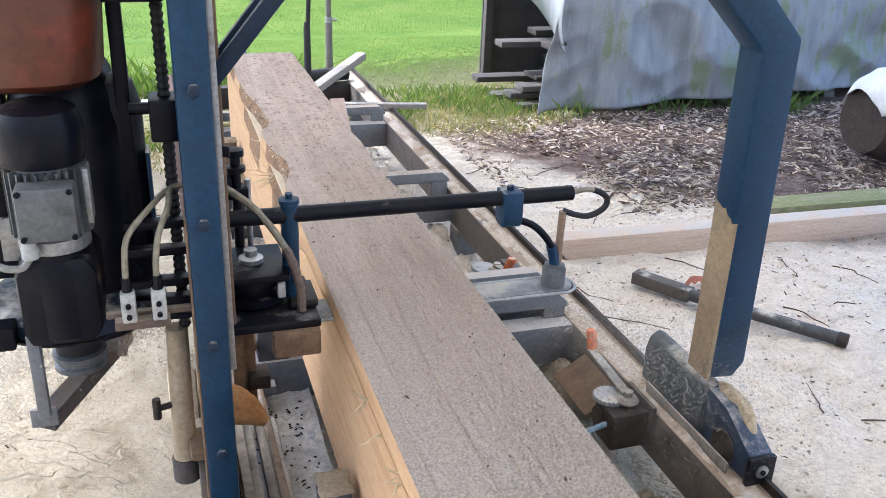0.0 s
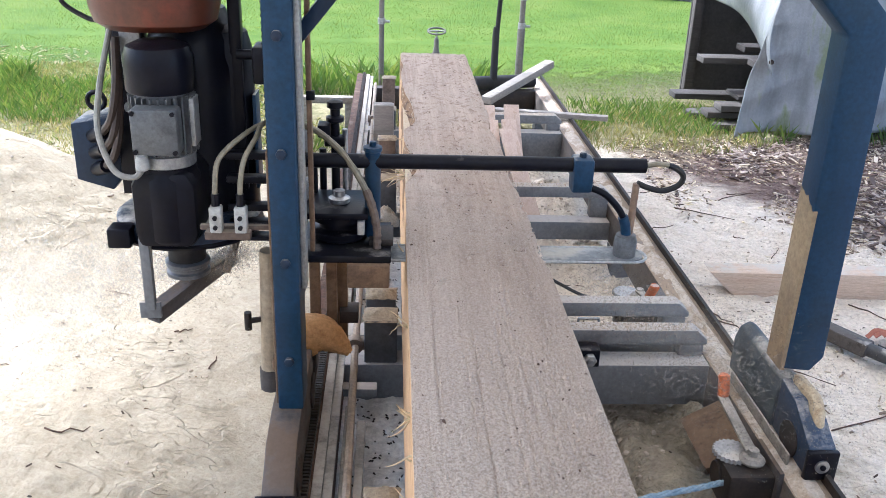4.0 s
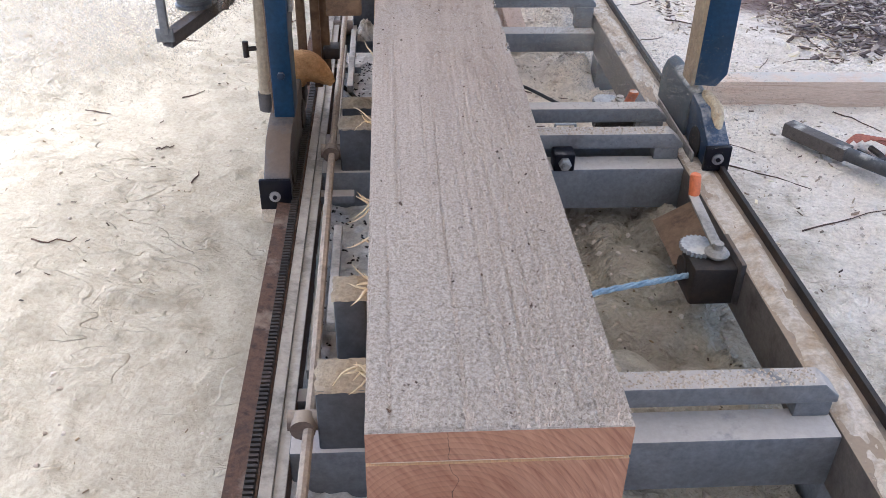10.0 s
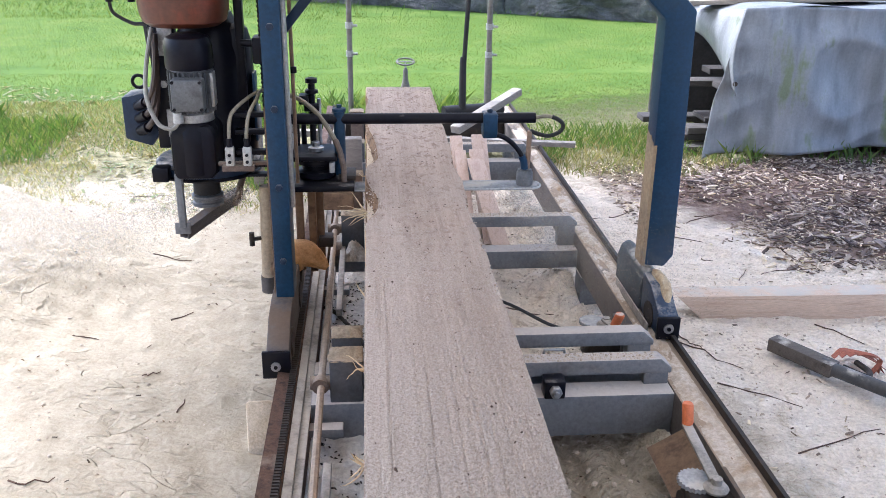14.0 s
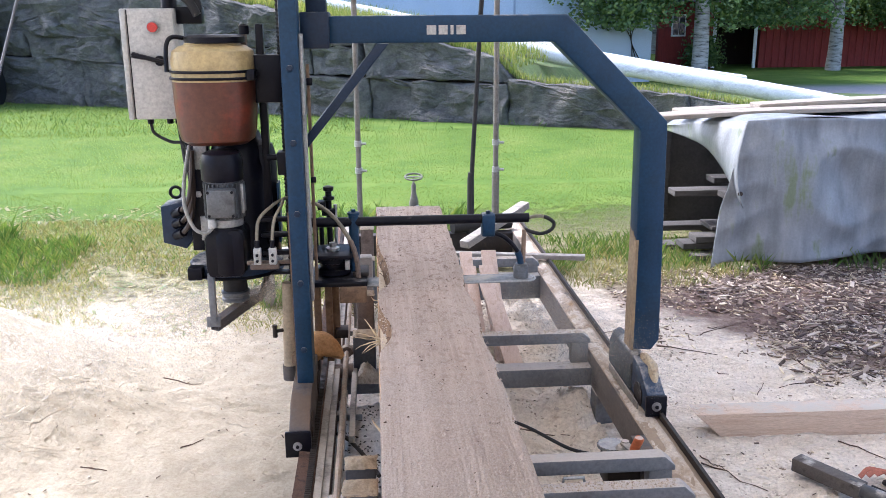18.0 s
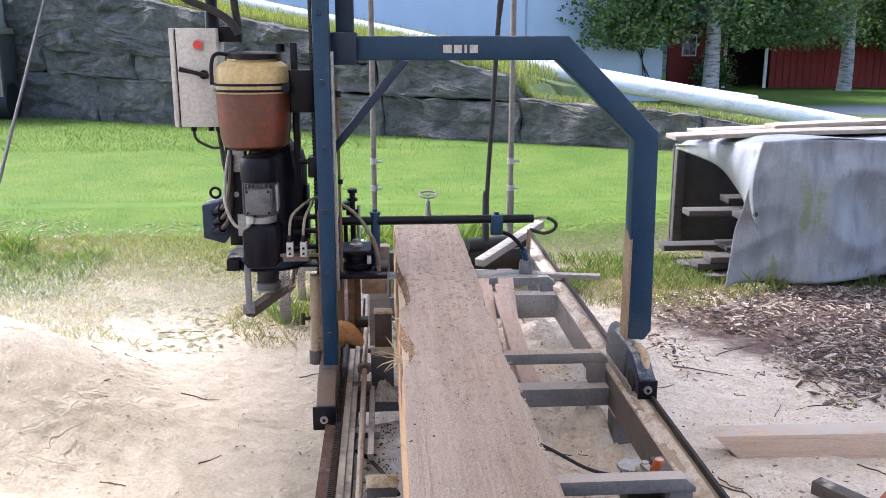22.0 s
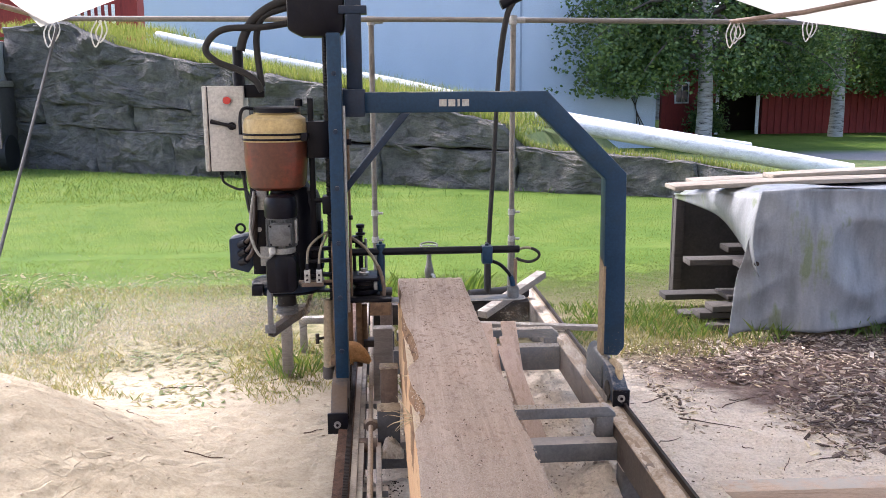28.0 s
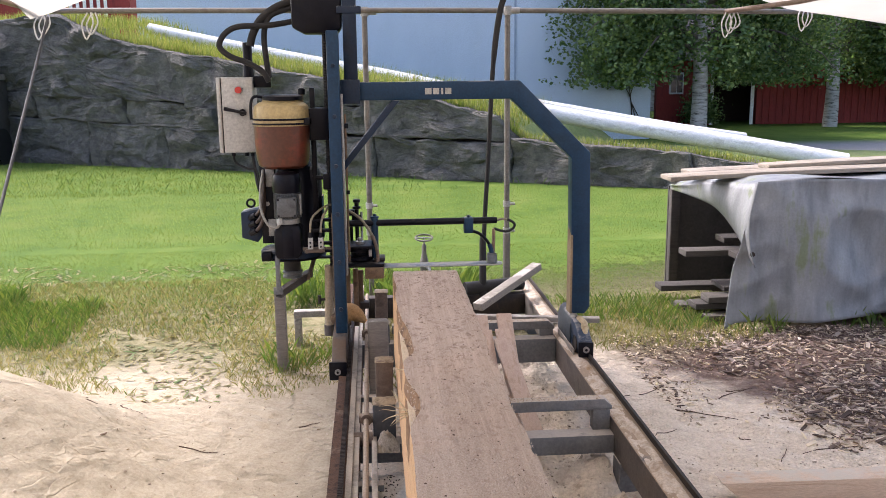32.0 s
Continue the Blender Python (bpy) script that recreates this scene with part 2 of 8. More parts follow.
M_ORANGE = surface("orange_plastic", (0.55, 0.13, 0.04), (0.62, 0.17, 0.06), (0.5, 0.13, 0.05), 15, 80, 0.55, 0.0, 0.1, 0.001, dust=0.3)
M_PIECEWOOD = surface("weathered_plank", (0.2, 0.175, 0.15), (0.27, 0.24, 0.21), (0.145, 0.125, 0.105), 3, 40, 0.8, 0.0, 0.4, 0.003, (1, 12, 12), dust=0.3, vary=0.2)
M_BARKLOG = surface("dark_wet_bark", (0.02, 0.014, 0.01), (0.045, 0.03, 0.022), (0.015, 0.012, 0.01), 10, 60, 0.7, 0.0, 0.8, 0.012)


def ground_material():
    m, nt, bs = blank("ground_of_sawdust_soil_and_grass")
    co = coords(nt, False)
    sep = nt.nodes.new("ShaderNodeSeparateXYZ")
    nt.links.new(co, sep.inputs[0])
    x, y = sep.outputs[0], sep.outputs[1]
    n1 = noise_node(nt, co, 1.3, 6, 0.65)
    n2 = noise_node(nt, co, 9, 6, 0.7)
    n3 = noise_node(nt, co, 70, 4, 0.75)
    # pale sawdust with darker scraped patches
    dust = ramp(nt, n2, [(0.2, (0.29, 0.24, 0.168)), (0.42, (0.4, 0.347, 0.257)), (0.75, (0.47, 0.415, 0.315))])
    grain = ramp(nt, n3, [(0.28, (0.78, 0.76, 0.74)), (0.6, (1.06, 1.06, 1.06))])
    dust = mix(nt, 1.0, dust, grain, "MULTIPLY")
    # pinkish trodden sand and dark bark soil
    sand = ramp(nt, n2, [(0.25, (0.48, 0.375, 0.28)), (0.38, (0.74, 0.635, 0.51)), (0.75, (0.82, 0.73, 0.61))])
    soil = ramp(nt, n2, [(0.3, (0.07, 0.045, 0.036)), (0.5, (0.16, 0.11, 0.09)), (0.7, (0.3, 0.235, 0.2))])
    # browner patches scattered over the sand by noise
    brown_patch = math_node(nt, "MULTIPLY_ADD", noise_node(nt, co, 5, 6, 0.72, (1, 1.6, 1), 0.8), 7.0, -4.1, True)
    sand = mix(nt, math_node(nt, "MULTIPLY", brown_patch, 0.35), sand, (0.36, 0.275, 0.2))
    sand = mix(nt, 1.0, sand, grain, "MULTIPLY")
    grass = ramp(nt, n1, [(0.3, (0.06, 0.114, 0.016)), (0.5, (0.094, 0.152, 0.024)), (0.72, (0.148, 0.187, 0.042))])
    blades = ramp(nt, n3, [(0.3, (0.6, 0.6, 0.6)), (0.65, (1.2, 1.2, 1.1))])
    grass = mix(nt, 1.0, grass, blades, "MULTIPLY")
    straw = ramp(nt, n2, [(0.3, (0.09, 0.1, 0.04)), (0.5, (0.2, 0.18, 0.095)), (0.75, (0.38, 0.33, 0.22))])
    # left of the mill sawdust, right of it sand, soil farther right
    off = math_node(nt, "MULTIPLY_ADD", n1, 1.6, -0.8)
    offs = math_node(nt, "MULTIPLY_ADD", n2, 0.7, -0.35)
    o = math_node(nt, "ADD", off, offs)
    right = math_node(nt, "MULTIPLY_ADD", math_node(nt, "ADD", x, offs), 3.0, -3.2, True)
    inner = math_node(nt, "MULTIPLY", math_node(nt, "MULTIPLY_ADD", x, 12.0, 2.6, True), math_node(nt, "MULTIPLY_ADD", y, 3.0, -4.9, True))
    base = mix(nt, math_node(nt, "MAXIMUM", right, inner), dust, sand)
    far = math_node(nt, "ADD", math_node(nt, "ADD", math_node(nt, "MULTIPLY", x, 0.9), math_node(nt, "MULTIPLY", y, 0.75)), o)
    s = math_node(nt, "MULTIPLY_ADD", far, 2.2, -9.4, True)
    s = math_node(nt, "MULTIPLY", s, right)
    base = mix(nt, s, base, soil)
    # damp bark litter between the rails
    lane = math_node(nt, "MULTIPLY", math_node(nt, "MULTIPLY_ADD", x, 12.0, 2.2, True), math_node(nt, "MULTIPLY_ADD", x, -6.0, 5.4, True))
    lane = math_node(nt, "MULTIPLY", lane, math_node(nt, "MULTIPLY_ADD", noise_node(nt, co, 4.5, 6, 0.7), 6.0, -2.45, True))
    lane = math_node(nt, "MULTIPLY", lane, math_node(nt, "MULTIPLY_ADD", y, 1.5, 0.6, True))
    lane = math_node(nt, "MULTIPLY", lane, math_node(nt, "MULTIPLY_ADD", inner, -0.75, 1.0))
    base = mix(nt, math_node(nt, "MULTIPLY", lane, 0.42), base, soil)
    gx = math_node(nt, "MULTIPLY", math_node(nt, "MAXIMUM", math_node(nt, "SUBTRACT", x, 1.7), 0.0), 0.35)
    edge = math_node(nt, "SUBTRACT", math_node(nt, "ADD", y, math_node(nt, "MULTIPLY", o, 0.8)), gx)
    st = math_node(nt, "MULTIPLY_ADD", edge, 2.2, -9.4, True)
    base = mix(nt, st, base, straw)
    g = math_node(nt, "MULTIPLY_ADD", math_node(nt, "ADD", edge, math_node(nt, "MULTIPLY_ADD", n2, 3.0, -1.5)), 0.9, -5.2, True)
    base = mix(nt, g, base, grass)
    # a gravel road behind the poles
    gr = math_node(nt, "MULTIPLY", math_node(nt, "SUBTRACT", x, 6.8, 0, True), math_node(nt, "MULTIPLY_ADD", y, 0.8, -12.6, True))
    gr = math_node(nt, "MULTIPLY", gr, math_node(nt, "MULTIPLY_ADD", y, -0.8, 15.8, True))
    base = mix(nt, gr, base, ramp(nt, n3, [(0.3, (0.16, 0.15, 0.14)), (0.7, (0.34, 0.32, 0.3))]))
    nt.links.new(base, bs.inputs["Base Color"])
    bs.inputs["Roughness"].default_value = 0.95
    bs.inputs["Specular IOR Level"].default_value = 0.15
    # broken scuff lines, steep on one side, away from the grass
    hgt = math_node(nt, "ADD", math_node(nt, "MULTIPLY", n2, 0.8), math_node(nt, "MULTIPLY", n3, 0.4))
    for size, turns, seed_scale, deep in ((2.6, 7.0, 4.1, 0.6), (6.5, 5.0, 1.9, 0.6)):
        line = noise_node(nt, co, size, 2, 0.45, (1, 1.7, 1), 0.9)
        saw = math_node(nt, "FRACT", math_node(nt, "MULTIPLY", line, turns))
        edge_h = math_node(nt, "MULTIPLY", math_node(nt, "MULTIPLY", saw, 16.0, 0, True), math_node(nt, "SUBTRACT", 1.0, saw))
        where = math_node(nt, "MULTIPLY_ADD", noise_node(nt, co, seed_scale, 3, 0.6), 9.0, -4.6, True)
        hgt = math_node(nt, "ADD", hgt, math_node(nt, "MULTIPLY", math_node(nt, "MULTIPLY", edge_h, where), deep))
    # the trodden sand and the litter between the rails are rougher
    lumps = math_node(nt, "ADD", math_node(nt, "MULTIPLY", noise_node(nt, co, 6, 4, 0.6, (1, 1.5, 1), 0.7), 5.2), math_node(nt, "MULTIPLY", noise_node(nt, co, 21, 4, 0.65, None, 0.5), 2.4))
    hgt = math_node(nt, "ADD", hgt, math_node(nt, "MULTIPLY", lumps, math_node(nt, "MULTIPLY_ADD", x, 6.0, 1.0, True)))
    hgt = math_node(nt, "MULTIPLY", hgt, math_node(nt, "SUBTRACT", 1.0, math_node(nt, "MULTIPLY", g, 0.85)))
    bump(nt, bs, hgt, 0.9, 0.017)
    return m


def lift(x, y):
    """The height of the ground: a sawdust mound, ripples and scuffs near the mill."""
    z = 0.5 * math.exp(-(((x + 2.12) / 0.9) ** 2 + ((y - 3.0) / 0.75) ** 2) ** 1.4)
    z += 0.16 * math.exp(-(((x + 1.5) / 0.8) ** 2 + ((y - 1.3) / 0.9) ** 2))
    near = math.exp(-((y - 2.0) / 3.0) ** 4) * math.exp(-((x - 0.3) / 3.5) ** 4)
    calm = 0.5 if x < -0.3 else 1.1
    r = calm * (0.026 * wob(x, y, 1.6) + 0.02 * wob(x, y * 1.3, 4.1, 3)) + 0.016 * (abs(wob(x + 0.15 * y, y * 1.6, 7.5, 5)) - 0.25) + 0.006 * wob(x, y, 19, 6)
    if 0.3 < x < 0.9:
        r += 0.16 * abs(noise.noise(Vector((x * 3.4, y * 3, 1.0)))) + 0.035 * noise.noise(Vector((x * 17, y * 15, 1.0)))
    # wind-blown steps in the sawdust, steep towards the camera's end
    m = noise.noise(Vector((x * 1.9, y * 2.6, 9.0)))
    if near > 0.02 and m > -0.22:
        ph = (y + 0.45 * x) / 0.22 + 1.6 * noise.noise(Vector((x * 1.6, y * 1.6, 4.0)))
        fr = ph - math.floor(ph)
        r += 0.013 * (1 - min(0.85, z * 2.5)) * min(1.0, 3.0 * (m + 0.22)) * (fr / 0.09 if fr < 0.09 else ((1 - fr) / 0.91) ** 1.5)
        p2 = (y - 0.7 * x) / 0.19 + 1.9 * noise.noise(Vector((x * 2.3, y * 2.3, 14.0)))
        f2 = p2 - math.floor(p2)
        r += 0.009 * max(0.0, noise.noise(Vector((x * 2.6, y * 2.6, 21.0)))) * (f2 / 0.12 if f2 < 0.12 else (1 - f2) / 0.88)
    return z + r * near


def build_ground():
    def axis(lo, a, b, hi, step):
        inner = list(np.arange(a, b + 1e-6, step))
        outer_lo = [a - 0.12 * (1.25 ** k - 1) * 4 for k in range(1, 60)]
        outer_hi = [b + 0.12 * (1.25 ** k - 1) * 4 for k in range(1, 60)]
        return [v for v in reversed(outer_lo) if v > lo] + inner + [v for v in outer_hi if v < hi]
    xs, ys = axis(-900, -4.2, 5.2, 900, 0.024), axis(-900, -1.2, 5.6, 1500, 0.02)
    bd = Build()
    bd.v = [(x, y, lift(x, y)) for y in ys for x in xs]
    w = len(xs)
    bd.f = [(j * w + i, j * w + i + 1, (j + 1) * w + i + 1, (j + 1) * w + i) for j in range(len(ys) - 1) for i in range(w - 1)]
    me = bpy.data.meshes.new("ground")
    me.from_pydata(bd.v, [], bd.f)
    me.polygons.foreach_set("use_smooth", [True] * len(me.polygons))
    me.materials.append(ground_material())
    tagged(new("ground", me), "pale sawdust and sand around the mill, green lawn beyond", "ground", kind="structure")


build_ground()


# ---- the log being sawn ----
BEAM_W, BEAM_L, BEAM_TOP, CUT = 0.316, 3.57, 0.75, 0.70


def sawn_top():
    m, nt, bs = blank("rough_sawn_top_with_sawdust")
    co = coords(nt, False)
    g1 = noise_node(nt, co, 2.2, 5, 0.6, (7, 0.6, 7), 0.4)
    g2 = noise_node(nt, co, 6, 6, 0.75, (26, 0.7, 26), 0.3)
    crumbs = noise_node(nt, co, 190, 4, 0.75)
    patch = noise_node(nt, co, 3.2, 6, 0.7)
    wood = ramp(nt, g1, [(0.3, (0.38, 0.275, 0.208)), (0.5, (0.575, 0.445, 0.352)), (0.72, (0.7, 0.565, 0.465))])
    wood = mix(nt, 0.32, wood, ramp(nt, g2, [(0.34, (0.25, 0.15, 0.1)), (0.64, (0.78, 0.645, 0.53))]))
    dust = ramp(nt, crumbs, [(0.34, (0.29, 0.23, 0.18)), (0.5, (0.5, 0.42, 0.348)), (0.64, (0.64, 0.555, 0.47))])
    f = math_node(nt, "MULTIPLY", math_node(nt, "SUBTRACT", math_node(nt, "ADD", patch, math_node(nt, "MULTIPLY", crumbs, 0.6)), 0.62), 4.0, 0, True)
    sep = nt.nodes.new("ShaderNodeSeparateXYZ")
    nt.links.new(co, sep.inputs[0])
    # the near stretch lies under more crumbs, the far one is redder and barer
    near = math_node(nt, "MULTIPLY_ADD", sep.outputs[1], -0.32, 1.05, True)
    f = math_node(nt, "MULTIPLY", f, math_node(nt, "MULTIPLY_ADD", near, 0.7, 0.15))
    f = math_node(nt, "MAXIMUM", f, math_node(nt, "MULTIPLY_ADD", sep.outputs[1], -0.6, 1.1, True))
    col = mix(nt, f, wood, dust)
    # torn pits where the face is bare
    pits = noise_node(nt, co, 34, 5, 0.75, (1.2, 0.75, 1), 0.6)
    pits = math_node(nt, "MULTIPLY", math_node(nt, "SUBTRACT", pits, 0.51), 7.0, 0, True)
    pits = math_node(nt, "MULTIPLY", pits, math_node(nt, "MULTIPLY_ADD", sep.outputs[1], 0.55, -0.35, True))
    col = mix(nt, math_node(nt, "MULTIPLY", pits, 0.75), col, (0.22, 0.125, 0.085))
    specks = noise_node(nt, co, 34, 3, 0.8)
    col = mix(nt, math_node(nt, "MULTIPLY", math_node(nt, "SUBTRACT", specks, 0.665), 12, 0, True), col, (0.09, 0.05, 0.035))
    nt.links.new(col, bs.inputs["Base Color"])
    bs.inputs["Roughness"].default_value = 0.9
    bump(nt, bs, math_node(nt, "ADD", crumbs, math_node(nt, "MULTIPLY", g2, 1.2)), 0.9, 0.009)
    return m


def end_grain():
    m, nt, bs = blank("end_grain_with_rings")
    co = coords(nt, False)
    mp = nt.nodes.new("ShaderNodeMapping")
    mp.inputs["Location"].default_value = (-0.10, 0, -0.575)
    nt.links.new(co, mp.inputs[0])
    sep = nt.nodes.new("ShaderNodeSeparateXYZ")
    nt.links.new(mp.outputs[0], sep.inputs[0])
    r = math_node(nt, "SQRT", math_node(nt, "ADD", math_node(nt, "POWER", sep.outputs[0], 2.0), math_node(nt, "POWER", sep.outputs[2], 2.0)))
    r = math_node(nt, "ADD", r, math_node(nt, "MULTIPLY", noise_node(nt, co, 9, 3), 0.012))
    ring = math_node(nt, "FRACT", math_node(nt, "MULTIPLY", r, 110.0))
    tilt = nt.nodes.new("ShaderNodeMapping")
    tilt.inputs["Rotation"].default_value = (0, radians(32), 0)
    nt.links.new(co, tilt.inputs[0])
    saw = noise_node(nt, tilt.outputs[0], 24, 4, 0.65, (6, 1, 0.5))
    crack = math_node(nt, "ABSOLUTE", math_node(nt, "ADD", sep.outputs[0], math_node(nt, "MULTIPLY_ADD", noise_node(nt, co, 14, 3), 0.05, -0.025)))
    crack = math_node(nt, "MULTIPLY", math_node(nt, "SUBTRACT", 0.0006, crack), 1500.0, 0, True)
    col = ramp(nt, ring, [(0.0, (0.36, 0.17, 0.095)), (0.6, (0.32, 0.145, 0.08)), (0.95, (0.22, 0.09, 0.05))])
    col = mix(nt, 0.5, col, ramp(nt, saw, [(0.3, (0.17, 0.07, 0.04)), (0.7, (0.52, 0.3, 0.19))]))
    heart = math_node(nt, "MULTIPLY_ADD", r, -9, 1.4, True)
    col = mix(nt, math_node(nt, "MULTIPLY", heart, 0.5), col, (0.2, 0.075, 0.035))
    col = mix(nt, crack, col, (0.03, 0.015, 0.01))
    nt.links.new(col, bs.inputs["Base Color"])
    bs.inputs["Roughness"].default_value = 0.8
    bump(nt, bs, math_node(nt, "ADD", ring, saw), 0.3, 0.002)
    return m


M_SAWN = sawn_top()
M_END = end_grain()
M_SIDE = surface("fresh_sawn_side", (0.46, 0.27, 0.13), (0.58, 0.37, 0.2), (0.5, 0.3, 0.15), 2.5, 30, 0.75, 0.0, 0.3, 0.002, (14, 1, 14))
M_WANE = surface("waney_edge_bark", (0.14, 0.075, 0.04), (0.27, 0.16, 0.085), (0.08, 0.045, 0.028), 14, 70, 0.85, 0.0, 0.7, 0.008)


def bite(y, spots):
    return sum(d * math.exp(-((y - c) / w) ** 2) for c, w, d in spots)


def left_wane(y):
    """How far the waney left edge is eaten in at the top: scallops that deepen slowly and end abruptly."""
    e = bite(y, ((3.3, 0.12, 0.008), (1.9, 0.05, 0.006)))
    for end, deepest, begin, d in ((2.2, 2.34, 3.02, 0.042), (1.64, 1.8, 2.14, 0.036)):
        f = (y - end) / (deepest - end) if y < deepest else (begin - y) / (begin - deepest)
        f = min(1.0, max(0.0, f))
        e += d * f * f * (3 - 2 * f)
    if y > 1.35:
        e += 0.005 * (0.5 + wob(y, 0, 9, 2)) + 0.003 * wob(y, 1, 40, 2)
    return max(e, 0.0)


def right_wane(y):
    e = bite(y, ((1.75, 0.1, 0.012), (1.47, 0.05, 0.009), (2.25, 0.12, 0.014), (1.2, 0.04, 0.006)))
    if y > 1.1:
        e += 0.007 * (0.5 + wob(y, 5, 8, 4)) + 0.004 * wob(y, 3, 45, 4)
    return max(e, 0.0)


def build_log():
    log = thing("sawn_log", "squared pine log on the mill bed with waney edges", "log", at=(0, 0, 0))
    ys = [0.0] + [0.02 + k * 0.02 for k in range(int(BEAM_L / 0.02))] + [BEAM_L]
    for name, lo, hi in (("top_board", CUT + 0.003, BEAM_TOP), ("cant", 0.335, CUT - 0.003)):
        tiers = 4 if name == "top_board" else 7
        rows = []
        for y in ys:
            row = []
            for side in (0, 1):
                e = left_wane(y) if side == 0 else right_wane(y)
                drop = 1.0 if side == 0 else 0.7
                for k in range(tiers):
                    z = hi + (lo - hi) * k / (tiers - 1)
                    f = max(0.0, 1 - (BEAM_TOP - z) / (0.02 + 3.2 * e)) * drop + (1 - drop)
                    dx = e * f + 0.0025 * wob(y, z * 3, 14, side) * (1 if e > 0.004 else 0.2)
                    row.append((dx if side == 0 else BEAM_W - dx, y, z))
            rows.append(row)
        bd = Build()
        n = 2 * tiers
        bd.v = [p for r in rows for p in r]
        top, sides, wane = [], [], []
        for j in range(len(rows) - 1):
            a = j * n
            top.append((a, a + tiers, a + n + tiers, a + n))
            bot = (a + tiers - 1, a + n - 1, a + 2 * n - 1, a + n + tiers - 1)
            sides.append(bot)
            y = ys[j]
            for k in range(tiers - 1):
                l = (a + k, a + k + 1, a + n + k + 1, a + n + k)
                r = (a + tiers + k, a + tiers + k + 1, a + n + tiers + k + 1, a + n + tiers + k)
                z = hi + (lo - hi) * k / (tiers - 1)
                (wane if left_wane(y) * 3.2 + 0.012 > BEAM_TOP - z and left_wane(y) > 0.006 else sides).append(l)
                (wane if right_wane(y) * 3.2 > BEAM_TOP - z and right_wane(y) > 0.008 else sides).append(r)
        ends = [tuple(list(range(tiers)) + list(range(n - 1, tiers - 1, -1)))]
        b = (len(rows) - 1) * n
        ends.append(tuple(b + i for i in ends[0]))
        bd.f = top + sides + wane + ends
        me = bpy.data.meshes.new(name)
        me.from_pydata(bd.v, [], bd.f)
        mats = [0 if name == "top_board" else 1] * len(top) + [1] * len(sides) + [2] * len(wane) + [3, 3]
        for mt in (M_SAWN, M_SIDE, M_WANE, M_END):
            me.materials.append(mt)
        me.polygons.foreach_set("material_index", mats)
        bm = bmesh.new()
        bm.from_mesh(me)
        bmesh.ops.recalc_face_normals(bm, faces=bm.faces)
        bm.to_mesh(me)
        bm.free()
        ob = new(name, me)
        ob.parent = log
    # uneven crust of crumbs and saw furrows on the top face
    crust = Build()
    nx, ny = 132, 1300
    rf = random.Random(15)
    ys = 0.003 + (BEAM_L - 0.006) * np.linspace(0, 1, ny) ** 1.25
    us = np.linspace(0, 1, nx)
    furrow = np.zeros((ny, nx))
    for k in range(46):
        c, w, deep = rf.uniform(0.02, 0.98) ** 0.8, rf.uniform(0.004, 0.011), rf.uniform(0.25, 1.0)
        phase, rate, slant = rf.uniform(0, 6.28), rf.uniform(2.5, 8.0), rf.uniform(-0.012, 0.02)
        mask = np.clip(0.3 + np.sin(ys * rate + phase) + 0.5 * np.sin(ys * rate * 2.7 + 2 * phase), 0, 1)
        centre = c + slant * ys + 0.004 * np.sin(ys * 9 + phase)
        furrow += deep * mask[:, None] * np.exp(-((us[None, :] - centre[:, None]) / w) ** 2)
    for j in range(ny):
        y = float(ys[j])
        x0, x1 = left_wane(y) + 0.003, BEAM_W - right_wane(y) - 0.003
        rough = 1.0 if y < 1.0 else max(0.4, 1.0 - 0.35 * (y - 1.0))
        for i in range(nx):
            x = x0 + (x1 - x0) * float(us[i])
            lump = noise.noise(Vector((x * 150, y * 110, 0))) + 0.7 * noise.noise(Vector((x * 330, y * 240, 3)))
            tuft = max(0.0, noise.noise(Vector((x * 26, y * 12, 6))))
            rim = 0 if i in (0, nx - 1) or j in (0, ny - 1) else 1
            h = 0.0052 + 0.0034 * rough * lump * (0.5 + 0.9 * x / BEAM_W) + 0.0026 * rough * tuft - 0.0048 * min(1.2, float(furrow[j, i])) * max(0.12, 1 - 0.8 * max(0.0, y - 0.7)) - 0.004 * max(0.0, noise.noise(Vector((x * 45, y * 22, 11))) - 0.25) * (3 if y > 1 else 1)
            crust.v.append((x, y, BEAM_TOP - 0.0015 + rim * max(0.0002, h)))
    crust.f = [(j * nx + i, j * nx + i + 1, (j + 1) * nx + i + 1, (j + 1) * nx + i) for j in range(ny - 1) for i in range(nx - 1)]
    me = bpy.data.meshes.new("sawdust_crust")
    me.from_pydata(crust.v, [], crust.f)
    me.polygons.foreach_set("use_smooth", [True] * len(me.polygons))
    me.materials.append(M_SAWN)
    ob = new("sawdust_crust", me)
    ob.parent = log
    part("kerf_sawdust", Build().box(0.006, BEAM_W - 0.006, 0.004, BEAM_L - 0.004, CUT - 0.004, CUT + 0.004), M_CRUMB, log, "packed sawdust in the saw cut")


M_CRUMB = surface("sawdust_crumbs", (0.55, 0.44, 0.3), (0.66, 0.55, 0.4), (0.5, 0.38, 0.25), 20, 140, 0.95, 0.0, 0.6, 0.004)
build_log()


# ---- the mill bed ----
BUNKS = (0.50, 1.585, 2.86, 4.06)


